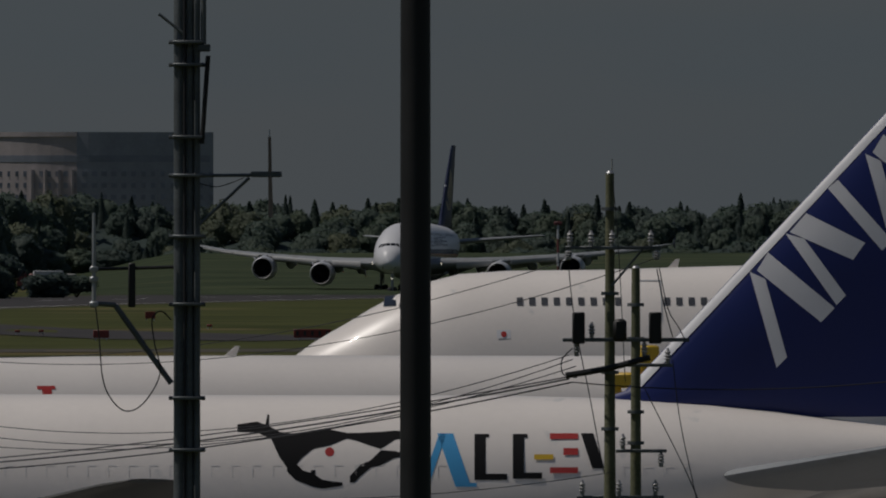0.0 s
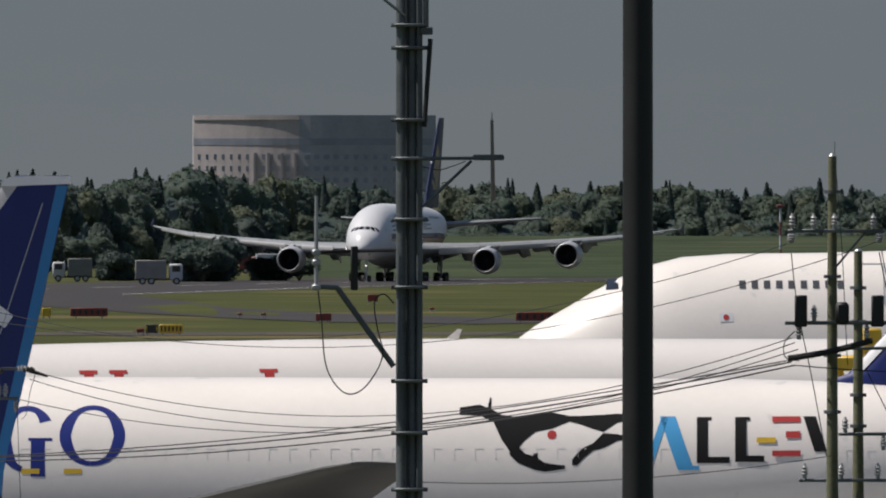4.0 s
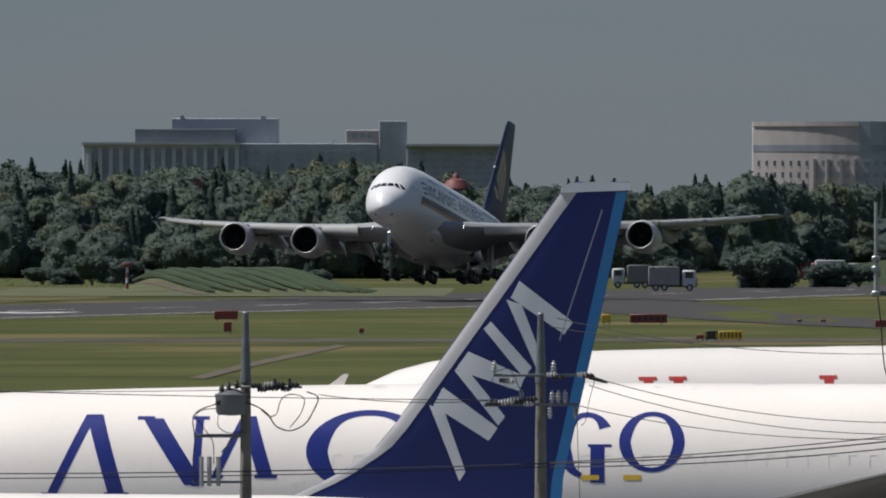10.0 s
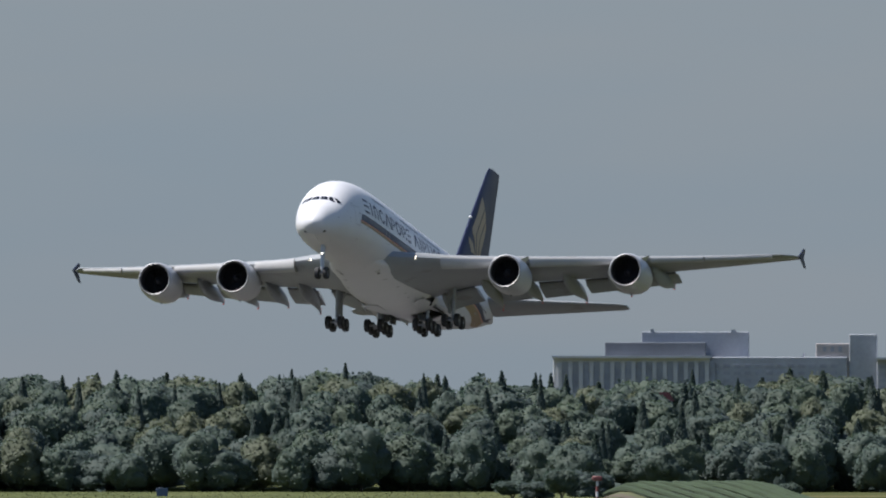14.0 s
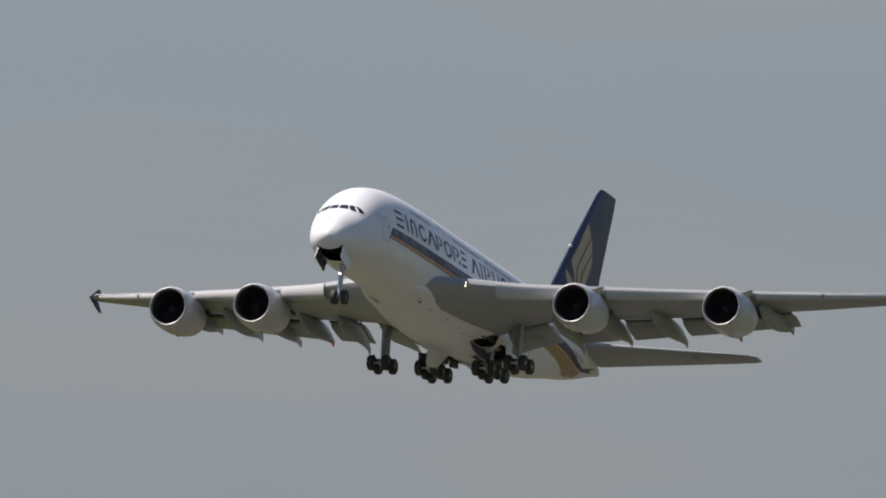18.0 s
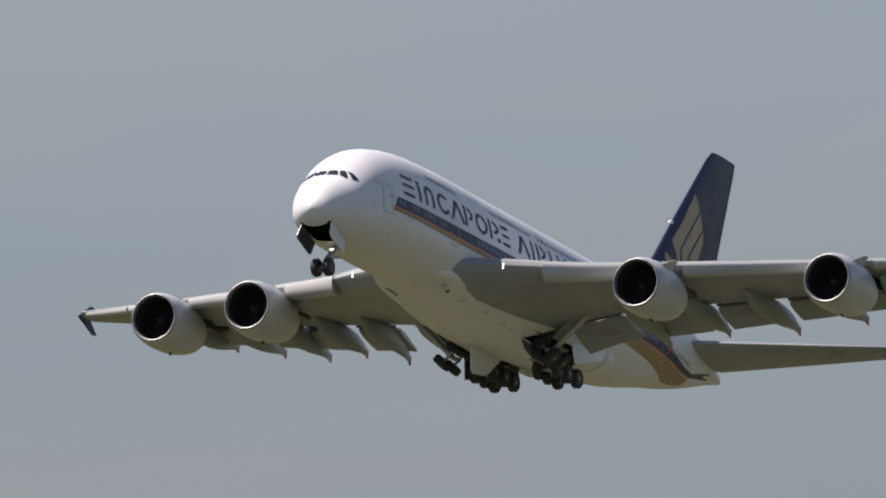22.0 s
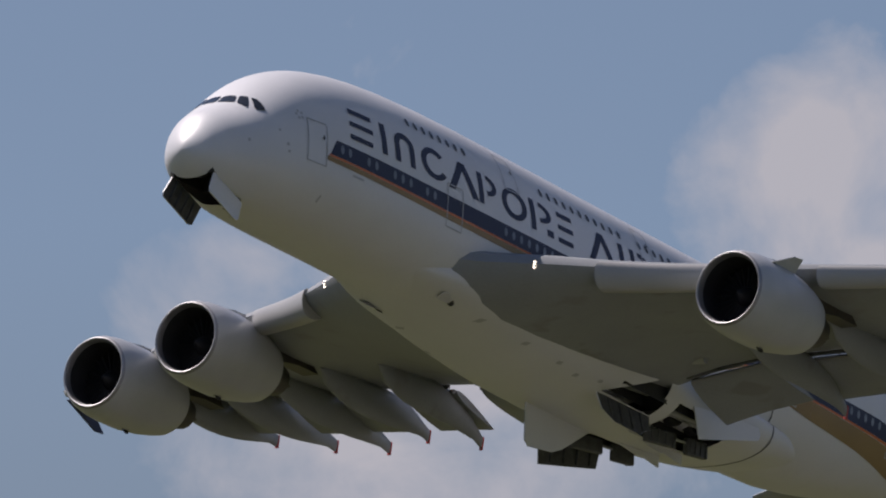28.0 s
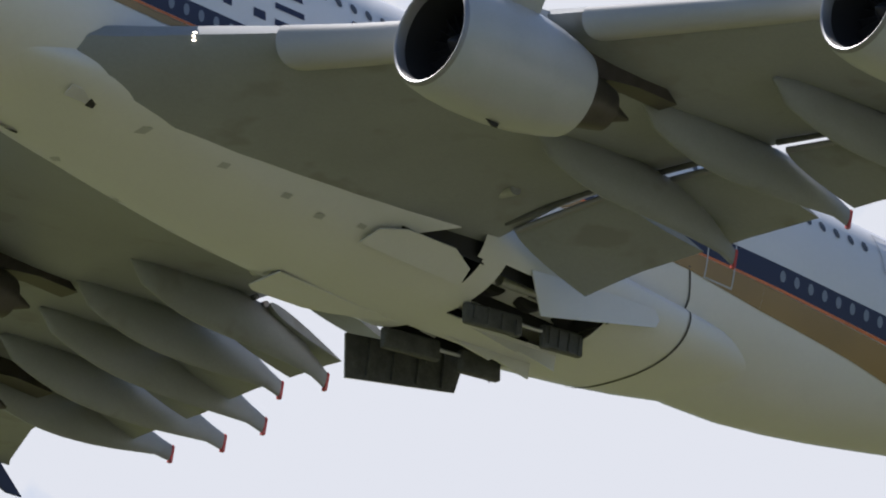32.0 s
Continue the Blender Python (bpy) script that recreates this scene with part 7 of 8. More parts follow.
sign(-681, 485, 20, 14, SIGNBLUE, "small dull blue sign at the foot of the woods")
sign(505, 576, 9, 8, SIGNRED, "small red marker in the grass")
for u, v in ((1280, 556), (1322, 556), (1620, 546)):
    sign(u, v, 9, 4, SIGNRED, "small dull red marker light in the grass")


def mast(u, v, top, d, label):
    m = thing("marker_mast", label, "mast", pose(d * (u - MID) / F_PX, d, rise(d)), group="red and white masts")
    h = EYE[2] + d * (HORIZON - top) / F_PX - rise(d)
    for k in range(5):
        part("band", tube(bmesh.new(), (0, 0, h * k / 5), (0, 0, h * (k + 1) / 5), 0.2, 0.17, 10), (ROOFRED, OFFWHITE)[(k + 1) % 2], m, ("dull red band", "white band")[(k + 1) % 2])
    part("head", box(bmesh.new(), (0, 0, h + 0.3), (1.3, 0.8, 0.6), bevel=0.1), ROOFRED, m, "red lamp head")


mast(90, 515, 455, 1905, "short red and white runway mast")
mast(2238, 425, 362, 2330, "red and white striped mast")

# lorries on the far perimeter road
TRUCKGREY = mat("dusty grey tarpaulin", (0.24, 0.24, 0.225), 0.7, vary=0.15, scale=0.6)


TRUCKDARK = mat("dusty grey lorry paint", (0.16, 0.165, 0.16), 0.6, vary=0.15, scale=0.8)


def lorry(u, d, cab_mat, box_mat, label, length=7.0, way=1):
    t = thing("lorry", label, "truck", pose(d * (u - MID) / F_PX, d, rise(d), 0, 0, 0 if way > 0 else 180), group="lorries by the runway")
    part("cargo_box", box(bmesh.new(), (-1.0, 0, 2.1), (length, 2.4, 2.6), bevel=0.08), box_mat, t)
    part("cab", box(bmesh.new(), (length / 2 + 0.3, 0, 1.75), (1.9, 2.3, 2.3), bevel=0.2), cab_mat, t)
    part("windscreen", box(bmesh.new(), (length / 2 + 0.35, -1.16 * way, 2.2), (1.1, 0.06, 0.8)), GLASS, t)
    part("chassis", box(bmesh.new(), (0, 0, 0.75), (length + 2, 2.0, 0.3)), BLACK, t)
    for x in (-length / 2, -length / 2 + 1.2, length / 2 + 0.4):
        for y in (-1.05, 1.05):
            bt, br = bmesh.new(), bmesh.new()
            wheel(bt, br, (x, y, 0.5), 0.5, 0.3)
            w_ = part("tyre", bt, RUBBER, t)
            part("rim", br, STEEL, w_)
    return t


LORRY_U, LORRY_D = 1190.0, 2000.0
slow_lorry = lorry(LORRY_U, LORRY_D, OFFWHITE, TRUCKGREY, "dusty pale lorry creeping along past the runway", 4.3)
lorry(1345, 2420, TRUCKGREY, OFFWHITE, "pale lorry standing by the woods", 5.0)
lorry(1298, 2430, ROOFRED, ROOFRED, "dull red lorry standing by the woods", 1.6)
lorry(985, 2110, OFFWHITE, TRUCKDARK, "dark grey lorry with pale cab past the runway", 3.6, -1)
# ---- poles, wires and masts close by ----
POLEBLACK = mat("black painted steel", (0.012, 0.012, 0.012), 0.55, vary=0.25, scale=3)
GALV = mat("weathered galvanised steel", (0.13, 0.145, 0.15), 0.5, 0.35, 0.3, 2.5, fine=30, bump=0.1)
CONC = mat("weathered concrete pole", (0.14, 0.125, 0.105), 0.9, vary=0.3, scale=1.2, fine=25, bump=0.2, tint=(0.21, 0.205, 0.18))
MOSSY = mat("mossy concrete pole", (0.14, 0.15, 0.075), 0.9, vary=0.35, scale=1.0, fine=20, bump=0.2, tint=(0.19, 0.19, 0.12))
PORCELAIN = mat("grey porcelain", (0.34, 0.34, 0.34), 0.25, vary=0.1, scale=5)
TANKGREY = mat("dull transformer paint", (0.115, 0.127, 0.137), 0.55, vary=0.15, scale=2)
CABLE = mat("black cable", (0.02, 0.02, 0.022), 0.6, vary=0.2)
BRONZE = mat("weathered fibreglass whip antenna", (0.26, 0.20, 0.165), 0.5, 0.1, 0.25)


def at(u, v, d, dy=0.0):
    return Vector((d * (u - MID) / F_PX, d + dy, EYE[2] + d * (HORIZON - v) / F_PX))


def rel(base, u, v, d, dy=0.0):
    return at(u, v, d, dy) - base


# the black lamp post
P_D = 120.0
b0 = Vector((P_D * (1985 - MID) / F_PX, P_D, 0))
post = thing("steel_post", "tall black painted steel post standing near the camera", "pole", Matrix.Translation(b0))
part("shaft", tube(bmesh.new(), (0, 0, 0), (0, 0, 16.5), 0.142, 0.122, 28), POLEBLACK, post)
part("base_plate", tube(bmesh.new(), (0, 0, 0), (0, 0, 0.04), 0.26, 0.26, 24), POLEBLACK, post)
part("cap", tube(bmesh.new(), (0, 0, 16.5), (0, 0, 16.56), 0.13, 0.09, 24), POLEBLACK, post)

# the built-up steel mast with its aerials
M_D = 150.0
k = M_D / F_PX
b0 = Vector((M_D * (1580 - MID) / F_PX, M_D, 0))
mst = thing("antenna_mast", "grey steel mast with brackets, aerials and cables", "mast", Matrix.Translation(b0))


def mv(u, v, dy=0.0):
    return rel(b0, u, v, M_D, dy)


zt = mv(1580, -60).z
for o, r in ((-0.075, 0.062), (0.03, 0.05), (0.105, 0.032)):
    part("chord", tube(bmesh.new(), (o, 0.02 if o < 0.1 else -0.03, 0), (o, 0.02 if o < 0.1 else -0.03, zt), r * 1.12, r, 14), GALV, mst, "grey steel chord")
part("chord", tube(bmesh.new(), (-0.02, 0.13, 0), (-0.02, 0.13, zt), 0.07, 0.06, 12), GALV, mst)
part("conduit", tube(bmesh.new(), (-0.028, -0.07, 0), (-0.028, -0.07, zt), 0.013, 0.013, 8), CABLE, mst, "thin black conduit")
for v in (38, 78, 206, 274, 382, 502, 668, 760, 860, 960, 1080):
    z = mv(1580, v).z
    bm = box(bmesh.new(), (0, -0.02, z), (0.31, 0.26, 0.035), bevel=0.008)
    tube(bm, (-0.19, -0.02, z), (0.19, -0.02, z), 0.022, seg=8)
    part("clamp", bm, GALV, mst, "steel clamp with bolts")
bm = tube(bmesh.new(), mv(1603, 274, -0.05), mv(1748, 273, -0.05), 0.018, seg=8)
box(bm, mv(1720, 272, -0.05), (0.32, 0.06, 0.06), bevel=0.01)
part("upper_arm", bm, GALV, mst, "bracket arm")
part("upper_brace", tube(bmesh.new(), mv(1603, 360, -0.05), mv(1690, 278, -0.05), 0.016, seg=8), GALV, mst)
part("whip_antenna", tube(bmesh.new(), mv(1728, 348, -0.06), mv(1726, 206, -0.06), 0.026, 0.016, 10), BRONZE, mst, "weathered brown whip antenna")
part("whip_tip", tube(bmesh.new(), mv(1726, 206, -0.06), mv(1726, 192, -0.06), 0.009, 0.005, 6), STEEL, mst)
part("side_pipe", tube(bmesh.new(), mv(1617, 62, -0.08), mv(1606, 218, -0.08), 0.026, 0.026, 10), POLEBLACK, mst, "slanted black pipe")
bm = tube(bmesh.new(), mv(1609, -60, -0.05), mv(1609, 50, -0.05), 0.03, seg=10)
box(bm, mv(1610, 48, -0.05), (0.13, 0.1, 0.08), bevel=0.01)
part("upper_pipe", bm, GALV, mst)
part("top_stay", tube(bmesh.new(), mv(1575, 24, -0.05), mv(1530, -12, -0.05), 0.016, seg=8), GALV, mst)
bm = tube(bmesh.new(), mv(1552, 642, -0.05), mv(1453, 504, -0.05), 0.032, seg=10)
tube(bm, mv(1455, 503, -0.05), mv(1408, 500, -0.05), 0.026, seg=10)
part("lower_arm", bm, GALV, mst, "slanted lower bracket arm")
bm = tube(bmesh.new(), mv(1408, 440, -0.05), mv(1556, 436, -0.05), 0.018, seg=8)
part("cross_arm", bm, POLEBLACK, mst)
bm = tube(bmesh.new(), mv(1415, 508, -0.08), mv(1415, 340, -0.08), 0.024, 0.017, 10)
for v in (440, 458, 502):
    box(bm, mv(1415, v, -0.08), (0.09, 0.08, 0.06), bevel=0.01)
part("dipole_antenna", bm, STEEL, mst, "grey rod antenna")
part("panel_antenna", box(bmesh.new(), mv(1482, 468, -0.08), (0.075, 0.07, 0.46), bevel=0.01), POLEBLACK, mst, "black panel antenna")


def bend(pts, n=8):
    out = []
    for i in range(len(pts) - 1):
        p0, p1, p2, p3 = pts[max(i - 1, 0)], pts[i], pts[i + 1], pts[min(i + 2, len(pts) - 1)]
        for j in range(n):
            t = j / n
            out.append(0.5 * ((2 * p1) + (p2 - p0) * t + (2 * p0 - 5 * p1 + 4 * p2 - p3) * t * t + (3 * p1 - p0 - 3 * p2 + p3) * t**3))
    return out + [pts[-1]]


part("cable_loop", pipe(bmesh.new(), bend([mv(*q, -0.1) for q in ((1418, 508), (1424, 560), (1432, 640), (1456, 682), (1482, 690), (1510, 668), (1532, 622), (1522, 570), (1518, 528), (1534, 514), (1552, 530))]), 0.008, 6), CABLE, mst, "hanging black cable loop")
part("cable_loop", pipe(bmesh.new(), bend([mv(*q, -0.1) for q in ((1602, 288), (1630, 294), (1655, 288), (1680, 278))]), 0.006, 6), CABLE, mst)


def insulator(bm, p, h=0.28, r=0.07):
    lathe(bm, [(0, 0.03), (0.02, r * 0.6), (h * 0.25, r * 0.55), (h * 0.3, r), (h * 0.4, r * 0.5), (h * 0.5, r * 0.95), (h * 0.62, r * 0.45), (h * 0.72, r * 0.85), (h * 0.86, r * 0.4), (h, 0.02)], p, "Z", 12)


def concrete_pole(u, v_top, d, r_top, material, label):
    b = Vector((d * (u - MID) / F_PX, d, 0))
    p = thing("utility_pole", label, "pole", Matrix.Translation(b), group="utility poles by the fence")
    top = at(u, v_top, d).z
    part("shaft", tube(bmesh.new(), (0, 0, 0), (0, 0, top), r_top * 1.9, r_top, 20), material, p)
    part("cap", tube(bmesh.new(), (0, 0, top), (0, 0, top + 0.05), r_top * 1.05, r_top * 0.5, 16), STEEL, p)
    return p, b


def crossarm(p, b, d, u0, u1, v, pins, thick=0.09, ins=PORCELAIN, dy=-0.16):
    a, c = rel(b, u0, v, d, dy), rel(b, u1, v, d, dy)
    mid = (a + c) / 2
    part("crossarm", box(bmesh.new(), mid, ((c - a).length, 0.09, thick), bevel=0.01), GALV, p, "steel crossarm")
    for u, up in pins:
        bm = bmesh.new()
        q = rel(b, u, v, d, dy)
        insulator(bm, q + Vector((0, 0, thick / 2 if up else -thick / 2 - 0.26)))
        part("insulator", bm, ins, p, "porcelain insulator")


def hang(p, b, d, pts, r=0.014, dy=-0.22):
    part("jumper_cable", pipe(bmesh.new(), bend([rel(b, *q, d, dy) for q in pts], 6), r, 6), CABLE, p, "black jumper cable")


def taper_pole(u, v_top, v_sleeve, label):
    """A concrete pole that ends in a slender tapered steel sleeve."""
    p, b = concrete_pole(u, v_sleeve, U_D, 0.1, CONC, label)
    part("top_sleeve", tube(bmesh.new(), rel(b, u, v_sleeve + 4, U_D), rel(b, u, v_top, U_D), 0.116, 0.06, 18), GALV, p, "tapered steel sleeve on the pole top")
    part("sleeve_cap", tube(bmesh.new(), rel(b, u, v_top, U_D), rel(b, u, v_top - 3, U_D), 0.07, 0.055, 14), STEEL, p)
    return p, b


def strain(p, b, pieces):
    """Insulators that lie along an arm: u, v and material."""
    for u, v, m_ in pieces:
        q = rel(b, u, v, U_D, -0.24)
        bm = lathe(bmesh.new(), [(-0.11, 0.03), (-0.085, 0.062), (-0.05, 0.035), (-0.015, 0.072), (0.02, 0.035), (0.055, 0.068), (0.09, 0.035), (0.13, 0.02)], q, "X", 12, True)
        part("strain_insulator", bm, m_, p, "insulator lying along the arm")


U_D = 300.0
p1, b1 = taper_pole(300, 536, 655, "grey concrete utility pole with a transformer")
tank = bmesh.new()
lathe(tank, [(-0.02, 0.05), (0, 0.27), (0.05, 0.31), (0.36, 0.325), (0.42, 0.345), (0.45, 0.28), (0.52, 0.16), (0.56, 0.02)], rel(b1, 274, 716, U_D, -0.1), "Z", 20)
tank = part("transformer", tank, TANKGREY, p1, "grey pole transformer")
for u, v in ((258, 672), (270, 667), (284, 664)):
    part("bushing", lathe(bmesh.new(), [(0, 0.02), (0.02, 0.06), (0.07, 0.04), (0.1, 0.065), (0.15, 0.03), (0.18, 0.02)], rel(b1, u, v + 6, U_D, -0.22), "Z", 10), CABLE, tank, "dark bushing")
part("lid_clamp", box(bmesh.new(), rel(b1, 252, 694, U_D, -0.3), (0.12, 0.08, 0.1), bevel=0.02), CABLE, tank)
crossarm(p1, b1, U_D, 280, 400, 667, (), 0.05)
strain(p1, b1, ((318, 664, CABLE), (330, 671, CABLE), (342, 662, PORCELAIN), (350, 669, CABLE), (360, 662, CABLE), (371, 670, CABLE), (384, 663, CABLE)))
for u in (352, 378):
    part("pin", tube(bmesh.new(), rel(b1, u, 662, U_D, -0.24), rel(b1, u, 652, U_D, -0.24), 0.035, 0.03, 8), CABLE, p1)
crossarm(p1, b1, U_D, 212, 300, 753, (), 0.075)
part("arm_brace", tube(bmesh.new(), rel(b1, 292, 745, U_D, -0.14), rel(b1, 258, 782, U_D, -0.16), 0.02, seg=8), GALV, p1)
crossarm(p1, b1, U_D, 205, 300, 835, (), 0.05)
for u in (222, 236, 252):
    part("fuse_tube", tube(bmesh.new(), rel(b1, u, 790, U_D, -0.2), rel(b1, u, 842, U_D, -0.2), 0.05, 0.045, 8), PORCELAIN, p1, "grey cutout fuse")
hang(p1, b1, U_D, ((250, 696), (242, 699), (220, 707), (207, 722), (210, 758), (207, 803), (212, 835)))
hang(p1, b1, U_D, ((252, 705), (226, 707), (213, 717), (226, 739), (242, 764), (244, 803)), 0.011)
hang(p1, b1, U_D, ((300, 694), (309, 697), (325, 704), (341, 717), (354, 736), (379, 744), (405, 732), (421, 707), (428, 685), (408, 675)), 0.016)
hang(p1, b1, U_D, ((325, 704), (341, 718), (355, 714), (361, 693), (373, 681), (392, 681), (404, 689), (398, 713), (379, 738)), 0.012)
hang(p1, b1, U_D, ((252, 715), (252, 736), (270, 748), (294, 744)), 0.009)
p2, b2 = taper_pole(822, 538, 655, "grey concrete utility pole with two crossarms")
crossarm(p2, b2, U_D, 738, 916, 646, ((740, True), (845, True)), 0.06)
strain(p2, b2, ((758, 655, CABLE), (766, 657, PORCELAIN), (842, 645, PORCELAIN), (852, 650, CABLE), (896, 645, PORCELAIN), (906, 647, CABLE)))
crossarm(p2, b2, U_D, 728, 888, 698, ((788, True), (842, True), (853, True), (865, True), (838, False), (884, False)), 0.06)
strain(p2, b2, ((734, 697, CABLE), (744, 696, CABLE), (755, 694, PORCELAIN), (766, 692, PORCELAIN), (777, 688, PORCELAIN), (786, 692, CABLE), (800, 696, PORCELAIN), (806, 688, CABLE)))
part("dead_end_clamp", tube(bmesh.new(), rel(b2, 908, 649, U_D, -0.2), rel(b2, 940, 659, U_D, -0.2), 0.05, 0.025, 8), CABLE, p2, "dark dead-end clamp")
part("dead_end_clamp", tube(bmesh.new(), rel(b2, 722, 700, U_D, -0.2), rel(b2, 746, 690, U_D, -0.2), 0.03, 0.05, 8), CABLE, p2, "dark dead-end clamp")
hang(p2, b2, U_D, ((742, 640), (762, 634), (772, 642), (784, 668), (790, 680)), 0.01)
hang(p2, b2, U_D, ((738, 650), (731, 672), (734, 694)), 0.008)
hang(p2, b2, U_D, ((918, 654), (908, 690), (902, 724), (894, 735)), 0.008)
hang(p2, b2, U_D, ((886, 704), (888, 780), (892, 882)), 0.008)
R_D = 255.0
p3, b3 = concrete_pole(2330, 270, R_D, 0.075, MOSSY, "tall mossy concrete utility pole with crossarms")
p4, b4 = concrete_pole(2376, 438, R_D + 4, 0.075, MOSSY, "shorter mossy concrete utility pole")
part("top_rod", tube(bmesh.new(), rel(b3, 2334, 270, R_D), rel(b3, 2334, 244, R_D), 0.012, seg=6), STEEL, p3)
crossarm(p3, b3, R_D, 2250, 2420, 402, ((2258, True), (2296, True), (2333, True), (2402, True)), 0.06)
for u in (2256, 2412):
    bm = bmesh.new()
    insulator(bm, rel(b3, u, 424, R_D, -0.16), 0.2, 0.09)
    part("strain_insulator", bm, PORCELAIN, p3, "hanging porcelain insulator")
part("arm_brace", tube(bmesh.new(), rel(b3, 2332, 470, R_D, -0.14), rel(b3, 2388, 404, R_D, -0.16), 0.02, seg=8), GALV, p3)
crossarm(p3, b3, R_D, 2245, 2470, 565, ((2270, False), (2297, True), (2390, False)), 0.07)
for u in (2273, 2409):
    part("arrester_box", box(bmesh.new(), rel(b3, u, 544, R_D, -0.24), (0.22, 0.16, 0.56), bevel=0.02), POLEBLACK, p3, "black hanging arrester box")
part("arrester_box", box(bmesh.new(), rel(b3, 2346, 548, R_D, -0.3), (0.24, 0.14, 0.4), bevel=0.05), POLEBLACK, p3)
crossarm(p4, b4, R_D + 4, 2340, 2430, 762, ((2352, True), (2420, False)), 0.06)
crossarm(p4, b4, R_D + 4, 2360, 2440, 610, ((2432, True),), 0.06)
crossarm(p4, b4, R_D + 4, 2270, 2425, 844, ((2280, True), (2345, True), (2410, True)), 0.06)
for v in (500, 560, 690, 745):
    part("band_clamp", tube(bmesh.new(), rel(b4, 2376, v, R_D + 4), rel(b4, 2376, v + 6, R_D + 4), 0.15, 0.15, 14), GALV, p4)
for v in (330, 480, 620, 720):
    part("band_clamp", tube(bmesh.new(), rel(b3, 2330, v, R_D), rel(b3, 2330, v + 6, R_D), 0.155, 0.155, 14), GALV, p3)
hang(p3, b3, R_D, ((2256, 440), (2262, 500), (2275, 580), (2290, 650), (2305, 730), (2318, 800)), 0.01)
hang(p3, b3, R_D, ((2412, 440), (2424, 500), (2440, 560)), 0.012)
hang(p3, b3, R_D, ((2416, 436), (2432, 510), (2452, 545), (2462, 565)), 0.010)
hang(p3, b3, R_D, ((2390, 650), (2420, 710), (2460, 790), (2500, 882)), 0.010)
hang(p3, b3, R_D, ((2440, 600), (2452, 700), (2470, 790), (2490, 880)), 0.010)
hang(p3, b3, R_D, ((2334, 280), (2345, 420), (2352, 560), (2356, 640)), 0.008)
hang(p3, b3, R_D, ((2262, 580), (2244, 600), (2246, 626), (2270, 632)), 0.012)
sleeve = pipe(bmesh.new(), bend([rel(b3, *q, R_D, -0.25) for q in ((2250, 628), (2290, 622), (2340, 612), (2400, 596))], 6), 0.055, 8)
part("cable_sleeve", sleeve, POLEBLACK, p3, "black cable sleeve")


def wire(a, b, sag, r, label="thin black overhead wire between utility poles"):
    (ua, va, da), (ub, vb, db) = a, b
    pa, pb = at(ua, va, da, -0.2), at(ub, vb, db, -0.2)
    pts = []
    for i in range(33):
        t = i / 32
        p = pa.lerp(pb, t)
        p.z -= sag * 4 * t * (1 - t)
        pts.append(p - pa)
    w_ = tagged(new("overhead_wire", mesh_of("overhead_wire", pipe(bmesh.new(), pts, r, 6), CABLE)), label, "wire", "overhead wires")
    w_.location = pa


for a, b, sag, r in (((838, 802, U_D), (2256, 634, R_D), 0.35, 0.016), ((838, 808, U_D), (2262, 640, R_D), 0.42, 0.014), ((838, 800, U_D), (2300, 622, R_D), 0.3, 0.012),
                     ((916, 650, U_D), (2256, 592, R_D), 1.15, 0.009), ((908, 664, U_D), (2262, 600, R_D), 1.25, 0.009), ((890, 700, U_D), (2268, 612, R_D), 1.05, 0.009),
                     ((838, 560, U_D), (2246, 426, R_D), 0.95, 0.008), ((850, 545, U_D), (2412, 420, R_D), 1.25, 0.008),
                     ((-900, 645, U_D), (742, 690, U_D), 0.1, 0.010), ((-900, 660, U_D), (300, 672, U_D), 0.1, 0.008), ((-900, 812, U_D), (838, 802, U_D), 0.15, 0.014), ((-900, 822, U_D), (838, 808, U_D), 0.15, 0.012),
                     ((428, 680, U_D), (740, 690, U_D), 0.1, 0.010), ((2262, 640, R_D), (3100, 600, R_D), 0.3, 0.012), ((1560, 845, R_D), (2330, 800, R_D), 0.2, 0.008)):
    wire(a, b, sag, r)

# the yellow loader behind the freighter's tail
loader = thing("cargo_loader", "yellow cargo loader standing behind the freighter's tail", "loader", pose(440 * (2372 - MID) / F_PX, 440, 0))
part("platform", box(bmesh.new(), (0, 0, 7.25), (1.5, 3.0, 0.45), bevel=0.05), YELLOW, loader)
part("cab", box(bmesh.new(), (0.4, -1.0, 7.9), (0.6, 0.9, 0.85), bevel=0.06), YELLOW, loader)
for s_ in (-1, 1):
    part("scissor_beam", tube(bmesh.new(), (-s_ * 1.2, -1.2, 0.6), (s_ * 0.6, -1.2, 7.1), 0.12, seg=8), YELLOW, loader)
part("chassis", box(bmesh.new(), (0, 0, 0.75), (3.4, 2.6, 0.5), bevel=0.05), YELLOW, loader)
for x in (-1.2, 1.2):
    for y in (-1.1, 1.1):
        bt, br = bmesh.new(), bmesh.new()
        wheel(bt, br, (x, y, 0.4), 0.4, 0.3)
        w_ = part("tyre", bt, RUBBER, loader)
        part("rim", br, STEEL, w_)
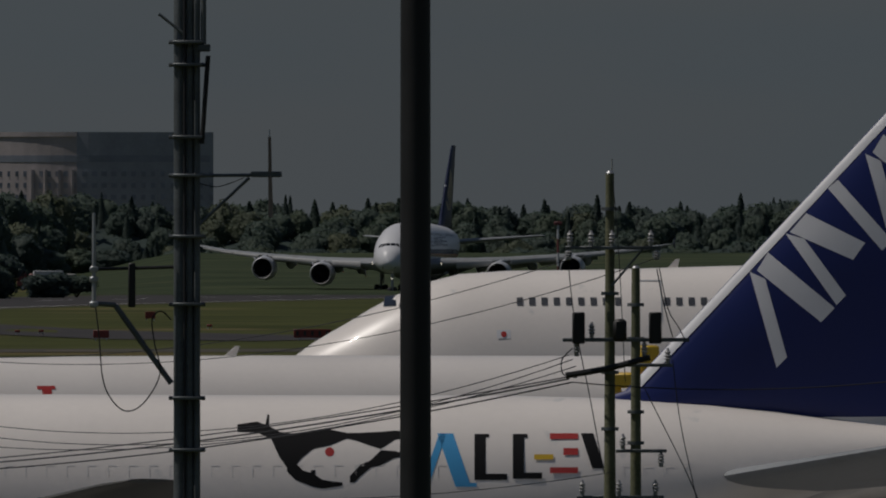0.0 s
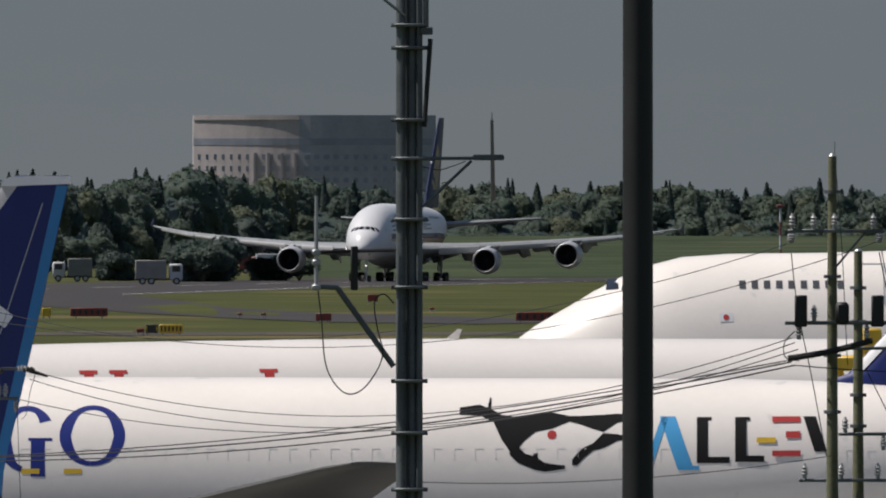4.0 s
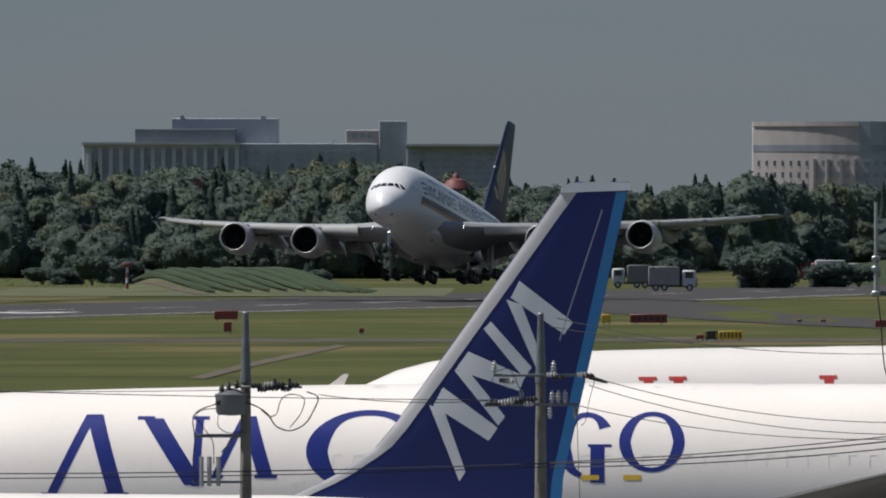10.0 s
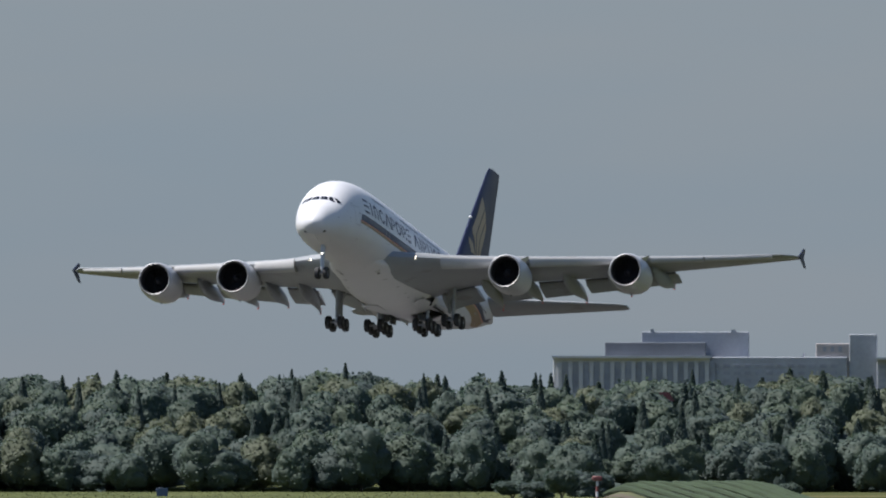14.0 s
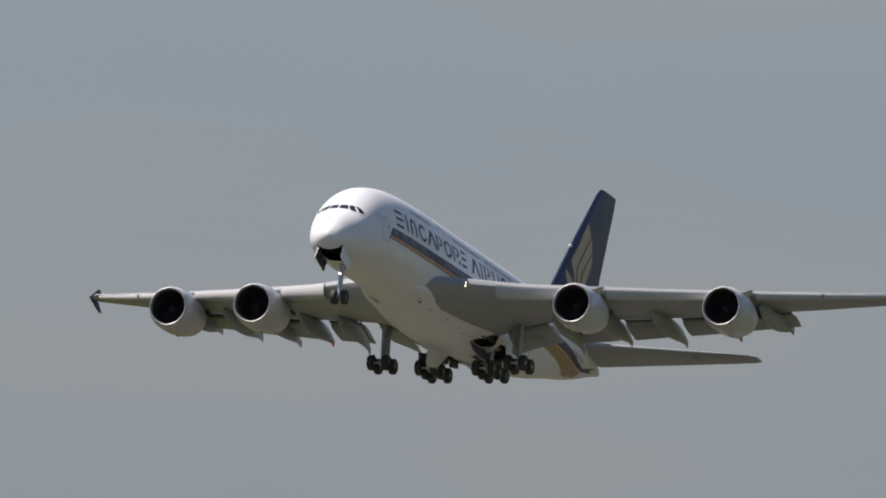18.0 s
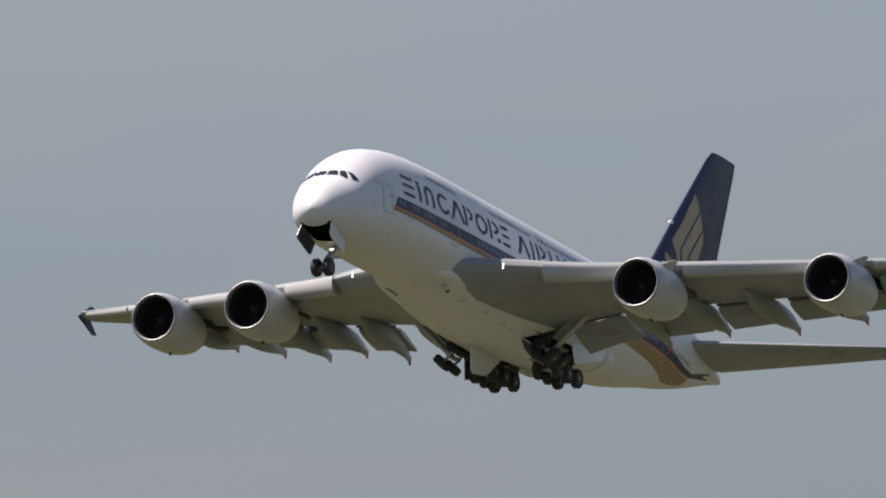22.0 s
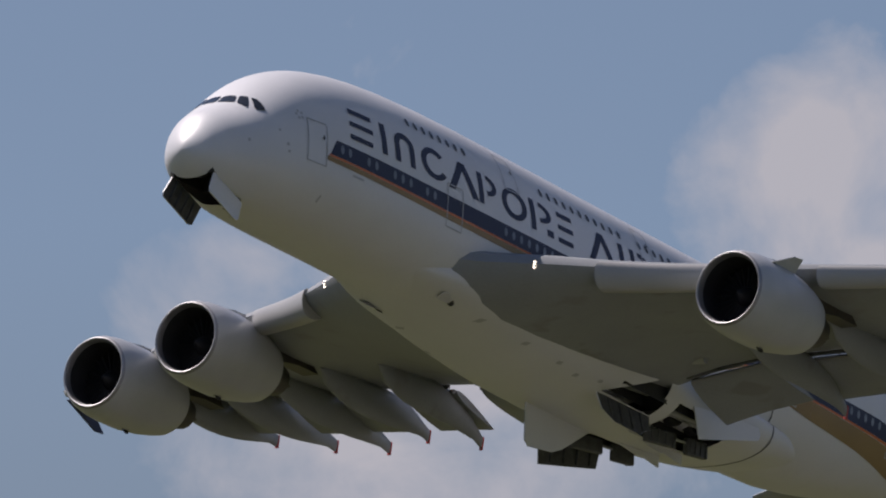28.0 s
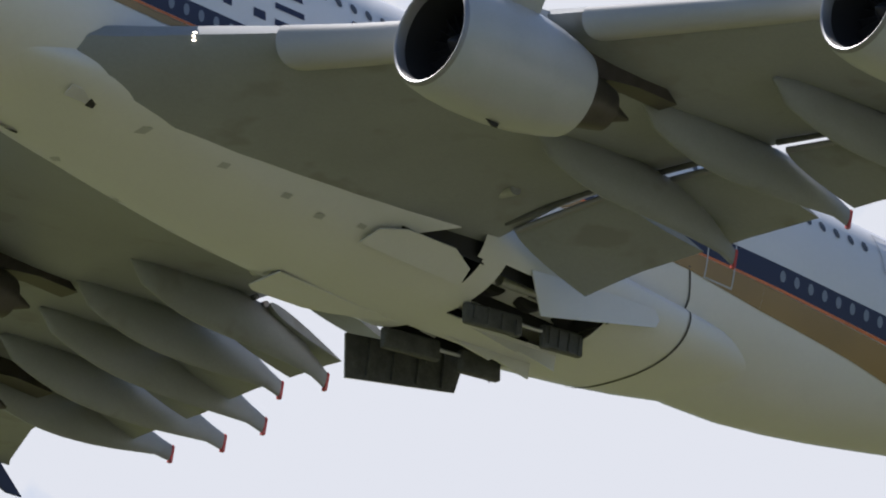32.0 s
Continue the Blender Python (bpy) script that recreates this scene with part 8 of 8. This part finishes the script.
# the airliner: seconds, x, y, z of its main wheels, nose up, left wing up, heading (degrees)
FLIGHT = [
    (0, 111.93, 2356.8, -0.43, -0.26, 0.09, 191.56), (0.5, 106.16, 2328.65, -0.39, -0.27, 0.08, 191.5),
    (1, 100.4, 2300.54, -0.35, -0.29, 0.07, 191.43), (1.5, 94.62, 2272.35, -0.31, -0.29, 0.05, 191.38),
    (2, 88.81, 2243.97, -0.27, -0.29, 0.03, 191.34), (2.5, 82.96, 2215.43, -0.21, -0.29, -0.02, 191.34),
    (4.5, 59.3, 2099.99, 0.08, -0.28, -0.4, 191.49), (5, 53.28, 2070.61, 0.16, -0.2, -0.45, 191.56),
    (5.5, 47.2, 2040.93, 0.22, -0.06, -0.44, 191.64), (6, 41.05, 2010.9, 0.28, 0.16, -0.37, 191.71),
    (6.5, 34.82, 1980.5, 0.32, 0.4, -0.2, 191.8), (7, 28.56, 1949.96, 0.38, 0.79, -0.06, 191.89),
    (7.5, 22.33, 1919.55, 0.47, 1.64, -0.15, 191.96), (8, 16.1, 1889.17, 0.59, 2.86, -0.4, 192.02),
    (8.5, 9.86, 1858.7, 0.84, 4.15, -0.63, 192.11), (9, 3.57, 1827.96, 1.29, 5.3, -0.64, 192.17),
    (9.5, -2.77, 1796.97, 1.96, 6.15, -0.29, 192.34), (10, -9.15, 1765.8, 2.78, 6.89, 0.27, 192.58),
    (10.5, -15.57, 1734.42, 3.88, 7.54, 0.85, 192.81), (11, -22.04, 1702.8, 5.32, 8.14, 1.25, 192.94),
    (11.5, -28.57, 1670.51, 7.2, 8.7, 1.45, 193.05), (12, -35.16, 1637.94, 9.4, 9.2, 1.5, 193.08),
    (12.5, -41.79, 1605.23, 11.9, 9.63, 1.48, 193.07), (13, -48.42, 1572.47, 14.7, 9.96, 1.41, 193.11),
    (13.5, -55.03, 1539.71, 17.78, 10.13, 1.22, 193.14), (14, -61.67, 1506.89, 21.22, 10.19, 0.95, 193.2),
    (14.5, -68.33, 1473.95, 24.83, 10.2, 0.64, 193.26), (15, -75.02, 1440.86, 28.42, 10.23, 0.29, 193.34),
    (15.5, -81.75, 1407.51, 32, 10.27, -0.27, 193.42), (17.5, -109.23, 1278.53, 47.29, 10.17, -2.07, 193.95),
    (18, -116.08, 1246.27, 50.97, 10.15, -0.7, 194.38), (18.5, -122.88, 1213.77, 54.65, 10.24, 0.58, 194.71),
    (19, -129.55, 1180.97, 58.19, 10.35, 1.71, 195.13), (19.5, -136.2, 1147.93, 61.77, 10.3, 2.27, 195.24),
    (20, -142.84, 1114.95, 65.29, 10.28, 1.99, 195.22), (20.5, -149.51, 1082.15, 68.65, 10.04, 1.45, 195.15),
    (21, -156.1, 1049.57, 72, 9.55, 1.08, 194.9), (21.5, -162.63, 1017.12, 75.26, 8.82, 1.44, 194.61),
    (22, -169.18, 984.83, 78.39, 8.27, 1.41, 194.23), (22.5, -175.83, 952.6, 81.41, 8.11, 1.05, 193.9),
    (23, -182.5, 920.53, 84.37, 8.13, 0.75, 193.53), (23.5, -189.23, 888.35, 87.32, 8.4, 0.44, 193.32),
    (24, -195.96, 856.24, 90.17, 8.69, 0.38, 193.12), (24.5, -202.68, 824.16, 92.93, 8.84, 0.55, 193.07),
    (26.5, -229.16, 694.03, 103.17, 8.31, -0.2, 191.9), (27, -235.78, 661.36, 105.32, 8.21, -0.62, 191.61),
    (27.5, -242.38, 628.54, 107.48, 8.15, -0.86, 191.16), (28, -248.99, 595.67, 109.57, 8.26, -0.84, 190.8),
    (28.5, -255.63, 562.69, 111.6, 8.43, -0.94, 190.47), (29, -262.32, 529.72, 113.63, 8.57, -0.96, 190.21),
    (29.5, -269.05, 496.79, 115.65, 8.61, -0.76, 189.73), (30, -275.88, 463.83, 117.6, 8.79, -0.2, 189.3),
    (30.5, -282.77, 430.69, 119.42, 9.03, 0.75, 188.72), (31, -289.6, 397.43, 121.23, 9.12, 1.57, 188.1),
    (31.5, -296.4, 364.08, 122.93, 9.19, 1.42, 187.28), (32, -303.17, 330.67, 124.57, 9.42, 0.85, 186.47),
]



def motions():
    walk(slow_lorry, [(t, pose(LORRY_D * (LORRY_U - 13.7 * t - MID) / F_PX, LORRY_D, rise(LORRY_D))) for t in (0, 4, 8, 12, 16, 32)])
    walk(liner, [(t, pose(x, y, z, bank, -up, 90 - head)) for t, x, y, z, up, bank, head in FLIGHT])
    # the wings hang on the ground and lift with the load
    for sd, wing in wings.items():
        at = wing.location.copy()
        walk(wing, [(t, pose(*at, sd * a)) for t, a in ((0, -3.0), (5, -3.0), (7, -2.8), (8, -2.0), (9, -1.0), (10, -0.3), (11, 0), (20, 0), (25, 0), (32, 0))])
    up = ((0, 0), (18.0, 0), (19, 10), (20, 22), (21, 34), (22, 46), (23, 58), (24, 69), (24.6, 77), (25.6, 90), (26.2, 92), (32, 92))
    late = ((0, 0), (18.0, 0), (19, 6), (20, 13), (21, 20), (22, 29), (23, 40), (24, 52), (24.6, 64), (25.4, 84), (26.0, 92), (32, 92))
    slow = ((0, 0), (18.0, 0), (19, 10), (20, 22), (21, 34), (22, 45), (23, 53), (24, 61), (24.6, 69), (25.6, 88), (26.2, 92), (32, 92))
    n = nose_leg.location.copy()
    walk(nose_leg, [(t, pose(n.x - 1.0 * a / 92, 0, n.z + 1.2 * max(0, a - 60) / 32, 0, -a * 1.05, 0)) for t, a in slow])
    for sd in (1, -1):
        b, w = body_legs[sd].location.copy(), wing_legs[sd].location.copy()
        walk(body_legs[sd], [(t, pose(*b, 0, a, 0)) for t, a in late])
        walk(body_bogies[sd], [(t, pose(b.x - BODY_LEN * math.sin(radians(a)), b.y - sd * 0.7 * a / 92, b.z - BODY_LEN * math.cos(radians(a)) + 0.6 * a / 92, 0, 0, 0)) for t, a in late])
        walk(wing_legs[sd], [(t, pose(*w, -sd * a, 0, 0)) for t, a in up])
        shut = ((0, 86), (16.2, 86), (17.2, 40), (17.9, 6), (19, 0), (32, 0))
        nd = nose_doors[sd].location.copy()
        walk(nose_doors[sd], [(t, pose(*nd, -sd * (a * 1.02 - 8), -19 + 3 * a / 86, 0)) for t, a in shut])
        for d, hang, turn, early in main_doors[sd]:
            at = d.location.copy()
            stay = ((30.2, 0), (30.6, 0.06), (31, 0.35), (31.5, 0.75), (32, 0.97)) if early else ((30, 0), (32, 0))
            rows_ = [(0, 1), (16.2, 1), (16.8, 0.6), (17.2, 0.35), (17.9, 0.05), (19, 0)] + list(stay)
            walk(d, [(t, pose(*at, hang * (1 - f) + turn * f, 0, 0)) for t, f in rows_])


motions()
